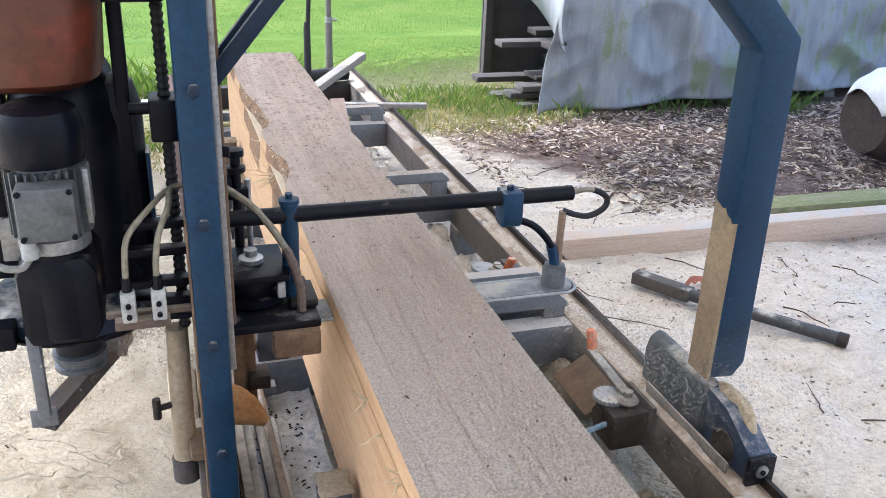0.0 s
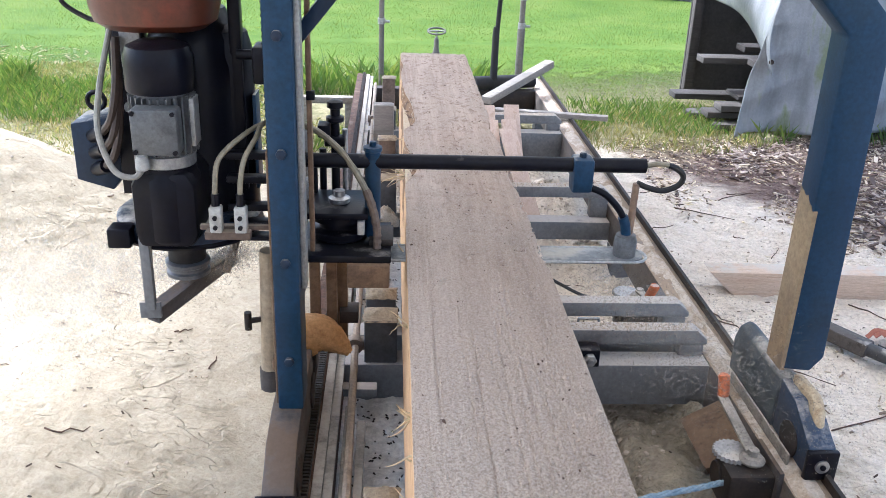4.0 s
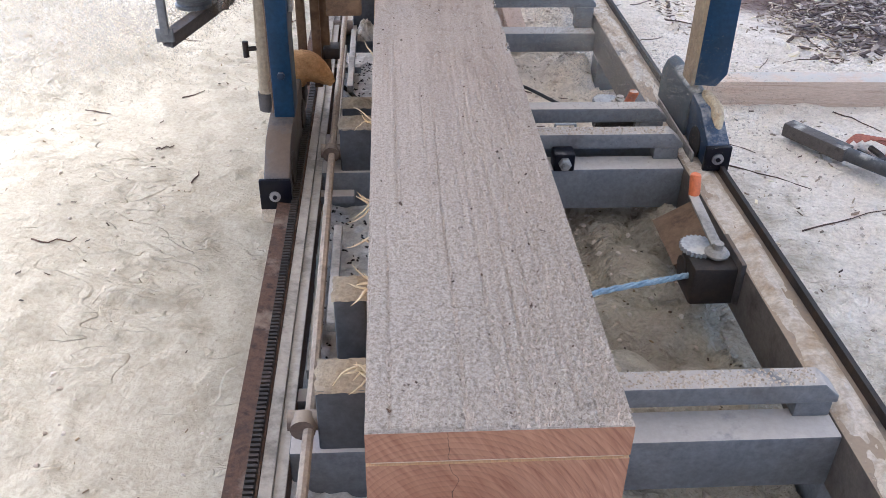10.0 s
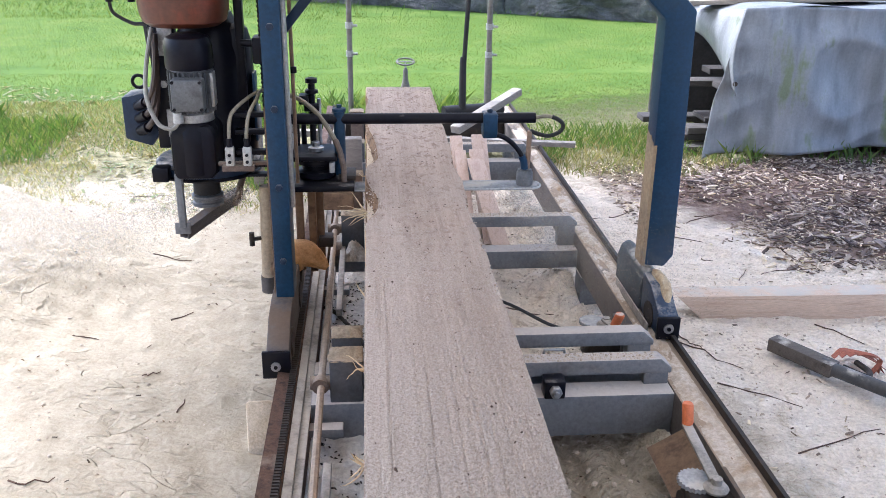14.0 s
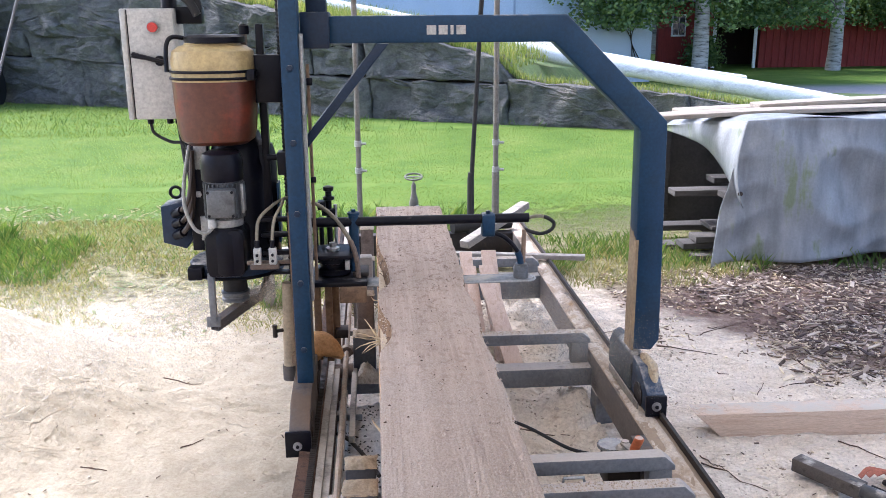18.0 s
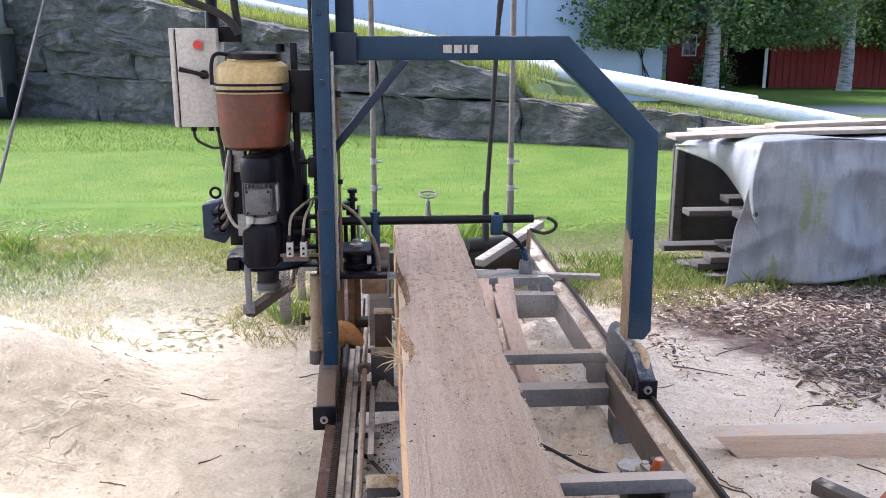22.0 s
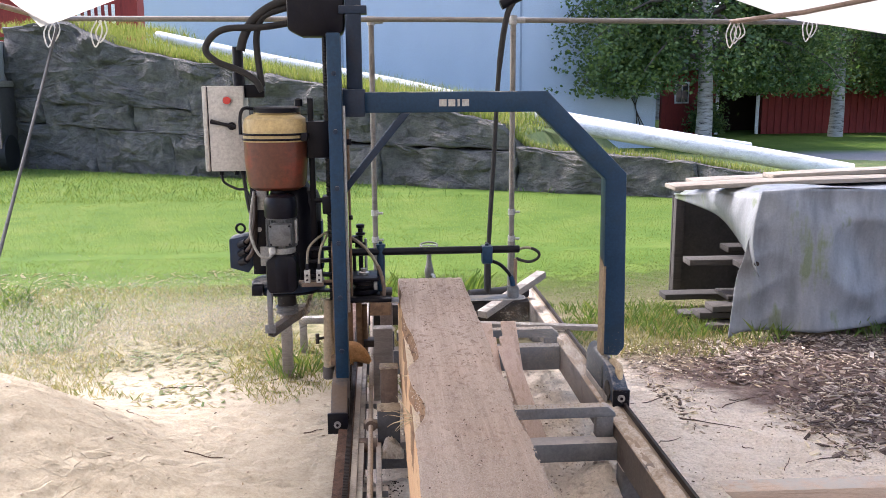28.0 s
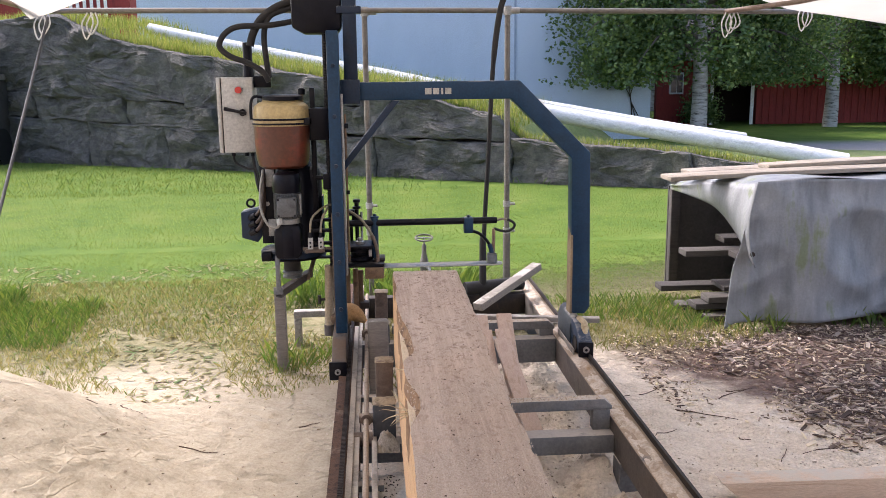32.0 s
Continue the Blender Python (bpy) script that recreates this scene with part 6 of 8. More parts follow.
# ---- covered board stack ----
def build_stack():
    st = thing("covered_board_stack", "stack of boards under a draped grey tarpaulin", "board stack")
    # front sheet: slanted free edge, hem rising away from it, folds and pleats
    bd = Build()
    nu, nv = 130, 44

    def folds(x, z):
        """How far the cloth stands out: pleats that fan out from the hem, ridged creases across."""
        pleat = math.sin(7.2 * x + 1.2 * z + 1.6 * noise.noise(Vector((x * 0.9, z * 0.8, 3))))
        crease = 1 - abs(noise.noise(Vector((x * 1.5 + z * 1.3, z * 1.9 - x * 0.7, 1))))
        slack = 1 - abs(noise.noise(Vector((x * 3.3 - z * 2.2, z * 2.6 + x, 7))))
        low = max(0.0, 1 - z / 0.95)
        return 0.03 * pleat * (0.25 + low) + 0.09 * (crease - 0.8) + 0.045 * (slack - 0.8) + 0.05 * low

    def front(u, v):
        x0 = 2.205 + 0.203 * v - 0.012 * math.sin(math.pi * v)
        x = x0 + (5.75 - x0) * u ** 1.2
        hem = 0.002 + 0.035 * min(1, (x - 2.2) / 0.09) + 0.028 * (x - 2.2) + 0.007 * math.sin(x * 6)
        top = 0.982 + 0.006 * math.sin(x * 5)
        z = hem + (top - hem) * v
        return x, 4.9 - folds(x, z) * (1 - 0.75 * v ** 6) - 0.02 * (1 - v), z
    bd.v = [front(i / (nu - 1), j / (nv - 1)) for j in range(nv) for i in range(nu)]
    bd.f = [(j * nu + i, j * nu + i + 1, (j + 1) * nu + i + 1, (j + 1) * nu + i) for j in range(nv - 1) for i in range(nu - 1)]
    # top sheet, running back to the far corner
    base, mv = len(bd.v), 14
    for j in range(mv):
        for i in range(nu):
            x, y, z = front(i / (nu - 1), 1)
            g = j / (mv - 1)
            bd.v.append((x - 0.21 * g * (1 - i / (nu - 1)) ** 3, y + (5.95 - y) * g, z + 0.012 * math.sin(math.pi * g) - 0.06 * g - 0.11 * g * max(0, 1 - i / 9) + 0.01 * math.sin(x * 7 + 5 * g)))
    bd.f += [(base + j * nu + i, base + j * nu + i + 1, base + (j + 1) * nu + i + 1, base + (j + 1) * nu + i) for j in range(mv - 1) for i in range(nu - 1)]
    # three-cornered flap over the open end, its free edge sagging from the far corner to a tip at the front
    edge = curve_points([(2.191, 5.95, 0.8), (2.27, 5.66, 0.775), (2.33, 5.4, 0.735), (2.35, 5.14, 0.635), (2.362, 4.95, 0.515), (2.368, 4.805, 0.43)], 5)
    base, fv, m = len(bd.v), 12, len(edge)
    for j in range(fv):
        f = j / (fv - 1)
        for k in range(m):
            s = k / (m - 1)
            g = (1 - s) * (mv - 1)
            g0 = min(int(g), mv - 2)
            p = Vector(bd.v[nu * nv + g0 * nu]).lerp(Vector(bd.v[nu * nv + (g0 + 1) * nu]), g - g0)
            q = p.lerp(edge[k], f)
            out = 0.05 * math.sin(math.pi * f) * s + 0.03 * f * (1 - f) * math.sin(11 * s + 4 * f)
            bd.v.append((q.x - out, q.y - 0.035 * math.sin(math.pi * f * 0.6) * s, q.z + 0.03 * math.sin(math.pi * f) * (1 - s)))
    bd.f += [(base + j * m + i, base + j * m + i + 1, base + (j + 1) * m + i + 1, base + (j + 1) * m + i) for j in range(fv - 1) for i in range(m - 1)]
    tarp = part("tarpaulin", bd, M_TARP, st, "draped grey tarpaulin with green stains", smooth=True)
    th = tarp.modifiers.new("thickness", "SOLIDIFY")
    th.thickness = 0.004
    part("grommet", Build().lathe([(0.014, 0), (0.016, 0.003), (0.008, 0.004)], 0, 0, 14), M_BLACKRUST, tarp, "dark eyelet", smooth=True).matrix_world = pose(2.355, 4.79, 0.52, 90, 0, -25)
    part("grommet", Build().lathe([(0.014, 0), (0.016, 0.003), (0.008, 0.004)], 0, 0, 14), M_BLACKRUST, tarp, "dark eyelet", smooth=True).matrix_world = pose(2.25, 5.8, 0.83, 60, 0, -60)
    # back sheet and posts
    part("back_sheet", Build().box(2.24, 5.7, 6.12, 6.14, -0.02, 0.8), M_DARKSHEET, st, "dark hanging back sheet")
    part("corner_post", Build().box(2.24, 2.31, 6.04, 6.11, -0.02, 0.78), M_SHADEBOARD, st, "", 0.005)
    part("corner_post", Build().box(2.46, 2.53, 5.02, 5.09, -0.02, 0.9), M_PIECEWOOD, st, "", 0.005)
    rg = random.Random(9)
    levels = ((0.06, 5.05, 6.0, 5), (0.17, 5.2, 6.0, 3), (0.4, 5.15, 5.95, 4), (0.62, 5.3, 5.95, 3), (0.74, 5.1, 5.95, 5), (0.86, 5.1, 5.9, 4))
    for z, y0, y1, n in levels:
        w = (y1 - y0) / n
        for k in range(n):
            x0 = (2.44 if k % 3 == 0 else 2.7) + rg.uniform(-0.04, 0.16) - (0.08 if z < 0.2 else 0) + (0.35 if z > 0.5 else 0)
            part("board", Build().box(x0, 5.6, y0 + k * w + 0.008, y0 + (k + 1) * w - rg.uniform(0.008, 0.04), z, z + rg.uniform(0.028, 0.045)), M_SHADEBOARD, st, "", 0.003)
    for x in (3.05, 3.8, 4.8):
        part("bearer", Build().box(x, x + 0.1, 5.0, 6.1, -0.02, 0.058), M_PIECEWOOD, st, "", 0.004)
        part("bearer", Build().box(x, x + 0.08, 5.1, 6.0, 0.215, 0.37), M_SHADEBOARD, st, "", 0.004)
    # ends at the open side, in a colour darkened as if shaded
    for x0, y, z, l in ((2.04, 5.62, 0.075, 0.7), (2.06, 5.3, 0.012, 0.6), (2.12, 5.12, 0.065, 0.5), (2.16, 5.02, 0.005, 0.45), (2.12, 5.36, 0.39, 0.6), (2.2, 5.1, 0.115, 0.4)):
        part("board_end", Build().box(x0, x0 + l, y, y + 0.15, z, z + 0.042), M_SHADEEND, st, "", 0.004)
    # planks lying on top
    for x0, x1, y, z, w in ((1.94, 5.2, 5.22, 0.99, 0.22), (2.2, 5.7, 5.55, 0.985, 0.2), (2.72, 5.8, 5.42, 1.036, 0.18)):
        bd = Build()
        n = 16
        for k in range(n):
            f = k / (n - 1)
            x = x0 + (x1 - x0) * f
            zz = z + 0.012 * math.sin(3 * f + y) - 0.03 * (1 - f) ** 4
            e = 0.012 * wob(x, y, 4)
            bd.v += [(x, y + e, zz), (x, y + w + e, zz), (x, y + w + e, zz + 0.03), (x, y + e, zz + 0.03)]
        bd.f += [(k * 4 + q, k * 4 + (q + 1) % 4, k * 4 + 4 + (q + 1) % 4, k * 4 + 4 + q) for k in range(n - 1) for q in range(4)] + [(3, 2, 1, 0), tuple(4 * (n - 1) + q for q in range(4))]
        solid("top_plank", bd, M_TOPPLANK, "weathered waney plank weighing down the tarpaulin", "plank", "planks on the stack", bevel=0.003)


M_DARKSHEET = surface("dark_sheet", (0.05, 0.044, 0.04), (0.075, 0.067, 0.06), (0.045, 0.04, 0.034), 4, 40, 0.6, 0.0, 0.3, 0.004)
# both grey board colours are darkened to stand for shade under the tarpaulin
M_SHADEBOARD = surface("old_board_in_shade", (0.036, 0.03, 0.026), (0.058, 0.05, 0.044), (0.026, 0.022, 0.02), 3, 40, 0.85, 0.0, 0.4, 0.003, (1, 10, 10), vary=0.3)
M_SHADEEND = surface("board_end_in_shade", (0.045, 0.039, 0.034), (0.07, 0.062, 0.055), (0.032, 0.028, 0.025), 3, 40, 0.85, 0.0, 0.4, 0.003, (1, 10, 10), vary=0.3)
M_TOPPLANK = surface("bleached_plank", (0.19, 0.155, 0.12), (0.3, 0.26, 0.21), (0.11, 0.09, 0.07), 2.5, 40, 0.85, 0.0, 0.5, 0.004, (1, 7, 7), vary=0.2)
build_stack()


# ---- shelter: poles, rail, canopy ----
def build_shelter():
    sh = thing("canopy_shelter", "light tube shelter with a pale cloth canopy", "canopy")
    for x, y, sleeve in ((-0.112, 5.5, 0.0), (0.848, 5.45, 0.58)):
        p = part("pole", Build().sweep([(x, y, -0.02), (x, y, 2.13)], 0.019, 14), M_POLE, sh, "grey tent pole", smooth=True)
        if sleeve:
            part("pole_sleeve", Build().sweep([(x, y, -0.02), (x, y, sleeve)], 0.026, 14), M_POLE, p, "", smooth=True)
        for z in (0.79, 0.6):
            part("collar", Build().sweep([(x, y, z - 0.02), (x, y, z + 0.02)], 0.026, 12).bar((x + 0.02, y - 0.01, z), (x + 0.055, y - 0.02, z), 0.009, 8), M_DULLSTEEL, p, "", smooth=True)
        part("top_clamp", Build().sweep([(x, y, 2.07), (x, y, 2.13)], 0.028, 12).bar((x, y, 2.1), (x + 0.08, y, 2.1), 0.022, 10), M_DULLSTEEL, p, "", smooth=True)
    part("eave_tube", Build().sweep([(-2.3, 5.47, 2.115), (0.4, 5.47, 2.105), (3.9, 5.47, 2.075)], 0.018, 12), M_POLE, sh, "grey eave tube", smooth=True)
    for x in (-2.72, 3.55):
        part("far_pole", Build().bar((x, -2.6, -0.02), (x, -2.6, 2.12), 0.02, 12), M_POLE, sh, "", smooth=True)
    part("side_tube", Build().sweep([(2.35, 5.47, 2.085), (2.75, 5.2, 2.13), (3.55, 4.2, 2.3)], 0.017, 10), M_POLETAN, sh, "brown canopy tube", smooth=True)
    part("side_tube", Build().sweep([(-2.24, 5.47, 2.12), (-2.5, 2.3, 2.3), (-2.72, 0.0, 2.26), (-2.74, -2.6, 2.12)], 0.017, 10), M_POLETAN, sh, "brown canopy tube", smooth=True)
    bd = Build()
    nx, ny = 44, 40
    for j in range(ny):
        y = -3.0 + 8.42 * j / (ny - 1)
        for i in range(nx):
            # left edge widens towards the camera, out of view, added to shade the near sawdust
            left = -2.25 - 0.1 * min(5.2, max(0.0, 5.2 - y))
            x = left + (3.6 - left) * i / (nx - 1)
            edge = max(0.0, (abs(x - 0.3) - 1.7)) / 2.4
            z = 2.62 - 0.3 * min(1, edge) - 0.2 * ((y - 1.2) / 4.2) ** 2 - 0.06 * max(0, (y - 4.2)) + 0.03 * noise.noise(Vector((x, y, 0)))
            z -= max(0, (y - 4.4)) * 0.16 * min(1, edge * 3)
            bd.v.append((x, y, z))
    bd.f = [(j * nx + i, j * nx + i + 1, (j + 1) * nx + i + 1, (j + 1) * nx + i) for j in range(ny - 1) for i in range(nx - 1)]
    part("canopy", bd, M_CANOPY, sh, "pale sagging canopy cloth", smooth=True)
    M = M_STRING
    for x, z, n in ((2.36, 2.08, 3), (2.9, 2.12, 2), (-1.9, 2.1, 2), (-2.2, 2.1, 2)):
        for k in range(n):
            dx = 0.03 * k
            pts = curve_points([(x + dx, 5.45, z), (x + dx - 0.035, 5.43, z - 0.08), (x + dx - 0.01, 5.42, z - 0.17 + 0.03 * k), (x + dx + 0.035, 5.43, z - 0.07), (x + dx + 0.02, 5.45, z)], 5)
            part("tie_string", Build().sweep(pts, 0.005, 6), M, sh, "white tie string", smooth=True)
    line = Build().sweep([(-2.1, 5.3, 2.06), (-1.83, 3.5, 0.954), (-1.62, 2.0, 0.06)], 0.009, 8)
    solid("guy_rope", line, M_GUY, "grey guy rope stretched to the ground", "rope", smooth=True)
    lever = thing("hanging_lever", "black lever rod standing at the far end of the bed", "rod")
    part("rod", Build().sweep(curve_points([(0.79, 5.0, 2.2), (0.735, 5.0, 2.08), (0.69, 5.0, 1.75), (0.66, 5.0, 1.2), (0.632, 5.0, 0.7), (0.62, 5.0, 0.3)], 6), [0.019] * 12 + [0.015] * 19, 10), M_RUBBER, lever, "", smooth=True)
    part("rod_grip", Build().bar((0.7, 5.0, 2.16), (0.83, 5.0, 2.22), 0.03, 12), M_BLACK, lever, "", smooth=True)
    part("rod_boot", Build().lathe([(0.03, 0.25), (0.024, 0.33), (0.022, 0.62), (0.017, 0.66)], 0.622, 5.0, 12), M_RUBBER, lever, "", smooth=True)
    pump = thing("standpipe", "small steel standpipe with a ring handle in the grass", "standpipe")
    part("pipe", Build().lathe([(0.02, -0.02), (0.02, 0.2), (0.032, 0.22), (0.036, 0.28), (0.026, 0.32), (0.018, 0.36), (0.018, 0.41), (0.01, 0.43)], 0.288, 5.9, 14), M_POLE, pump, "", smooth=True)
    ring = [(0.288 + 0.065 * math.cos(a), 5.9 + 0.04 * math.sin(a), 0.475 + 0.018 * math.sin(a)) for a in (2 * math.pi * k / 20 for k in range(21))]
    part("ring_handle", Build().sweep(ring, 0.007, 6, False), M_POLE, pump, "", smooth=True)
    part("spoke", Build().bar((0.223, 5.9, 0.475), (0.353, 5.9, 0.475), 0.006, 6).bar((0.288, 5.9, 0.42), (0.288, 5.9, 0.48), 0.007, 6), M_DULLSTEEL, pump)
    part("spout", Build().sweep([(0.288, 5.9, 0.26), (0.32, 5.86, 0.25), (0.33, 5.84, 0.2)], 0.014, 8), M_DULLSTEEL, pump, "", smooth=True)


M_POLE = surface("grey_brown_pole", (0.13, 0.12, 0.105), (0.185, 0.17, 0.15), (0.1, 0.088, 0.075), 6, 70, 0.55, 0.3, 0.2, 0.001)
M_POLETAN = surface("brown_tube", (0.2, 0.14, 0.11), (0.26, 0.19, 0.15), (0.15, 0.1, 0.08), 6, 70, 0.6, 0.0, 0.2, 0.001)
M_STRING = surface("white_string", (0.5, 0.48, 0.44), (0.6, 0.58, 0.54), None, 20, 100, 0.9, 0.0, 0.2, 0.001)
M_GUY = surface("grey_rope", (0.028, 0.028, 0.03), (0.045, 0.045, 0.048), None, 20, 100, 0.8, 0.0, 0.3, 0.001)


def canopy_cloth():
    m, nt, bs = blank("pale_canopy_cloth")
    co = coords(nt, False)
    n = noise_node(nt, co, 2.0, 5, 0.6)
    col = ramp(nt, n, [(0.3, (0.49, 0.455, 0.385)), (0.7, (0.56, 0.52, 0.445))])
    nt.links.new(col, bs.inputs["Base Color"])
    bs.inputs["Roughness"].default_value = 0.8
    tr = nt.nodes.new("ShaderNodeBsdfTranslucent")
    nt.links.new(col, tr.inputs[0])
    mx = nt.nodes.new("ShaderNodeMixShader")
    mx.inputs[0].default_value = 0.6
    nt.links.new(bs.outputs[0], mx.inputs[1])
    nt.links.new(tr.outputs[0], mx.inputs[2])
    nt.links.new(mx.outputs[0], nt.nodes["Material Output"].inputs["Surface"])
    return m


M_CANOPY = canopy_cloth()
build_shelter()


# ---- retaining wall of big stones ----
WALL_A, WALL_D = Vector((4.0, 12.0, 0.0)), Vector((-0.8866, 0.4626, 0.0))
WALL_N = Vector((-0.4626, -0.8866, 0.0))


def stone_material():
    m, nt, bs = blank("grey_split_stone")
    co = coords(nt)
    big = noise_node(nt, co, 1.1, 6, 0.65, None, 0.6)
    mid = noise_node(nt, co, 5, 6, 0.7, (1, 1, 1.6), 0.4)
    fine = noise_node(nt, co, 40, 4, 0.7)
    col = ramp(nt, big, [(0.3, (0.03, 0.028, 0.026)), (0.5, (0.08, 0.076, 0.07)), (0.68, (0.185, 0.174, 0.157))])
    col = mix(nt, 0.45, col, ramp(nt, mid, [(0.3, (0.045, 0.043, 0.04)), (0.6, (0.26, 0.249, 0.226))]))
    oi = nt.nodes.new("ShaderNodeObjectInfo")
    col = mix(nt, 1.0, col, ramp(nt, oi.outputs["Random"], [(0, (0.84, 0.82, 0.8)), (1, (1.17, 1.1, 0.99))]), "MULTIPLY")
    col = mix(nt, 1.0, col, ramp(nt, fine, [(0.3, (0.8, 0.8, 0.8)), (0.7, (1.12, 1.12, 1.12))]), "MULTIPLY")
    nt.links.new(col, bs.inputs["Base Color"])
    bs.inputs["Roughness"].default_value = 0.85
    stain = noise_node(nt, co, 1.6, 7, 0.75, (1, 1, 0.45), 0.8)
    stain = math_node(nt, "MULTIPLY", math_node(nt, "SUBTRACT", stain, 0.55), 7.0, 0, True)
    col = mix(nt, math_node(nt, "MULTIPLY", stain, 0.6), col, (0.06, 0.06, 0.06))
    nt.links.new(col, bs.inputs["Base Color"])
    bump(nt, bs, math_node(nt, "ADD", math_node(nt, "ADD", mid, math_node(nt, "MULTIPLY", fine, 0.35)), noise_node(nt, co, 13, 5, 0.7, (1, 1, 1.5), 0.6)), 1.0, 0.065)
    return m


M_STONE = stone_material()


def build_wall():
    wall = tagged(thing("retaining_wall", "dry retaining wall of large grey split stones", "wall"), kind="structure")
    rg = random.Random(12)
    # corners as (distance along the wall, height)
    stones = [
        [(8.3, 1.2), (9.72, 1.25), (11.95, 1.33), (12.9, 1.37), (12.75, 2.75), (11.2, 2.82), (10.0, 2.35), (8.6, 2.1)],
        [(4.75, 1.16), (8.28, 1.1), (8.3, 1.32), (8.6, 2.1), (6.6, 1.8), (5.2, 1.55)],
        [(11.9, 0.92), (12.95, 0.95), (12.9, 1.4), (12.0, 1.38)],
        [(9.7, 0.82), (11.85, 0.9), (11.95, 1.37), (9.75, 1.28)],
        [(7.6, 0.72), (9.65, 0.8), (9.7, 1.27), (7.65, 1.1)],
        [(5.6, 0.7), (7.55, 0.7), (7.6, 1.1), (5.65, 1.15)],
        [(10.6, -0.1), (13.0, -0.1), (12.95, 0.9), (10.65, 0.86)],
        [(8.8, -0.1), (10.55, -0.1), (10.6, 0.85), (8.85, 0.77)],
        [(6.7, -0.1), (8.75, -0.1), (8.8, 0.77), (6.75, 0.68)],
        [(4.5, -0.1), (6.65, -0.1), (6.7, 0.68), (4.55, 0.66)],
        [(4.62, 0.7), (5.55, 0.7), (5.6, 1.14), (4.7, 1.15)],
        [(2.05, 0.62), (4.55, 0.68), (4.65, 1.38), (3.6, 1.3), (2.4, 1.02)],
        [(2.12, -0.1), (4.45, -0.1), (4.5, 0.65), (3.15, 0.61), (2.15, 0.6)],
        [(-0.6, -0.1), (2.08, -0.1), (2.1, 0.68), (0.2, 0.56), (-0.55, 0.5)],
        [(-3.6, -0.1), (-0.65, -0.1), (-0.6, 0.5), (-1.6, 0.36), (-3.5, 0.16)],
    ]
    for n, poly in enumerate(stones):
        # a cushion of rings from the edge to the middle, pushed out unevenly
        fine = []
        for k, (s, z) in enumerate(poly):
            s2, z2 = poly[(k + 1) % len(poly)]
            steps = max(3, int(math.hypot(s2 - s, z2 - z) / 0.16))
            for q in range(steps):
                f = q / steps
                w = 0.05 * noise.noise(Vector((s * 3 + f * 4, z * 3, n)))
                fine.append((s + (s2 - s) * f + w, z + (z2 - z) * f + w))
        cs, cz = sum(p[0] for p in fine) / len(fine), sum(p[1] for p in fine) / len(fine)
        lean = rg.uniform(-0.06, 0.08)
        bd = Build()
        m = len(fine)
        rings = ((1.012, -0.5), (1.02, 0.07), (1.012, 0.1), (0.99, 0.115), (0.95, 0.12), (0.88, 0.12), (0.8, 0.12), (0.7, 0.12), (0.6, 0.12), (0.5, 0.12), (0.4, 0.12), (0.3, 0.12), (0.2, 0.12), (0.1, 0.12))
        for f, out in rings:
            for s, z in fine:
                a, b = cs + (s - cs) * f, cz + (z - cz) * f
                o = out + (lean * (b - cz) + 0.1 * noise.noise(Vector((a * 1.1, b * 1.6, n * 3))) + 0.2 * (abs(noise.noise(Vector((a * 1.1 + 0.8 * b, b * 2.2 - a, n)))) - 0.2) + 0.1 * abs(noise.noise(Vector((a * 3 - b, b * 5, n)))) + 0.05 * abs(noise.noise(Vector((a * 8, b * 11, n))))) * (1 if out > 0.01 else 0.3)
                bd.v.append(tuple(WALL_A + WALL_D * a + WALL_N * o + Vector((0, 0, b))))
        bd.v.append(tuple(WALL_A + WALL_D * cs + WALL_N * 0.12 + Vector((0, 0, cz))))
        for r in range(len(rings) - 1):
            bd.f += [(r * m + k, r * m + (k + 1) % m, (r + 1) * m + (k + 1) % m, (r + 1) * m + k) for k in range(m)]
        last = (len(rings) - 1) * m
        bd.f += [(last + k, last + (k + 1) % m, len(bd.v) - 1) for k in range(m)]
        part("stone", bd, M_STONE, wall)
    back = Build()
    top = [(13.0, 2.6), (11.2, 2.7), (10.0, 2.25), (8.5, 2.0), (5.2, 1.45), (3.6, 1.22), (2.4, 0.92), (1.95, 0.6), (-0.6, 0.45), (-1.6, 0.3), (-3.6, 0.1)]
    n = len(top)
    for s, z in top:
        p = WALL_A + WALL_D * s - WALL_N * 0.12
        back.v += [(p.x, p.y, -0.1), (p.x, p.y, z)]
    back.f = [(2 * k, 2 * k + 2, 2 * k + 3, 2 * k + 1) for k in range(n - 1)]
    part("earth_core", back, M_SOIL, wall, "dark earth between the stones")
    # grassed bank behind
    bank = Build()
    cols = 9
    for s, z in [(13.6, 2.6)] + top + [(-9, 0.02)]:
        for k in range(cols):
            f = k / (cols - 1)
            p = WALL_A + WALL_D * s - WALL_N * (0.02 + 7.0 * f)
            bump_z = 0.16 * min(1, k) * noise.noise(Vector((s * 0.8, k, 0))) + 0.1 * min(1, k)
            zz = z + bump_z * (0.15 if s < 3 else 1) - (min(2.2 * f, 0.95) if s < 2.2 else 0.6 * f if s < 5 else 0.45 * f) * z
            bank.v.append((p.x, p.y, max(zz, 0.012)))
    rows = len(top) + 2
    bank.f = [(j * cols + i, j * cols + i + 1, (j + 1) * cols + i + 1, (j + 1) * cols + i) for j in range(rows - 1) for i in range(cols - 1)]
    solid("grass_bank", bank, M_BANK, "sloping grass bank above the stone wall", "bank", kind="structure", smooth=True)


M_SOIL = surface("dark_earth", (0.03, 0.024, 0.02), (0.05, 0.04, 0.033), (0.02, 0.018, 0.015), 4, 40, 0.95, 0.0, 0.5, 0.02)
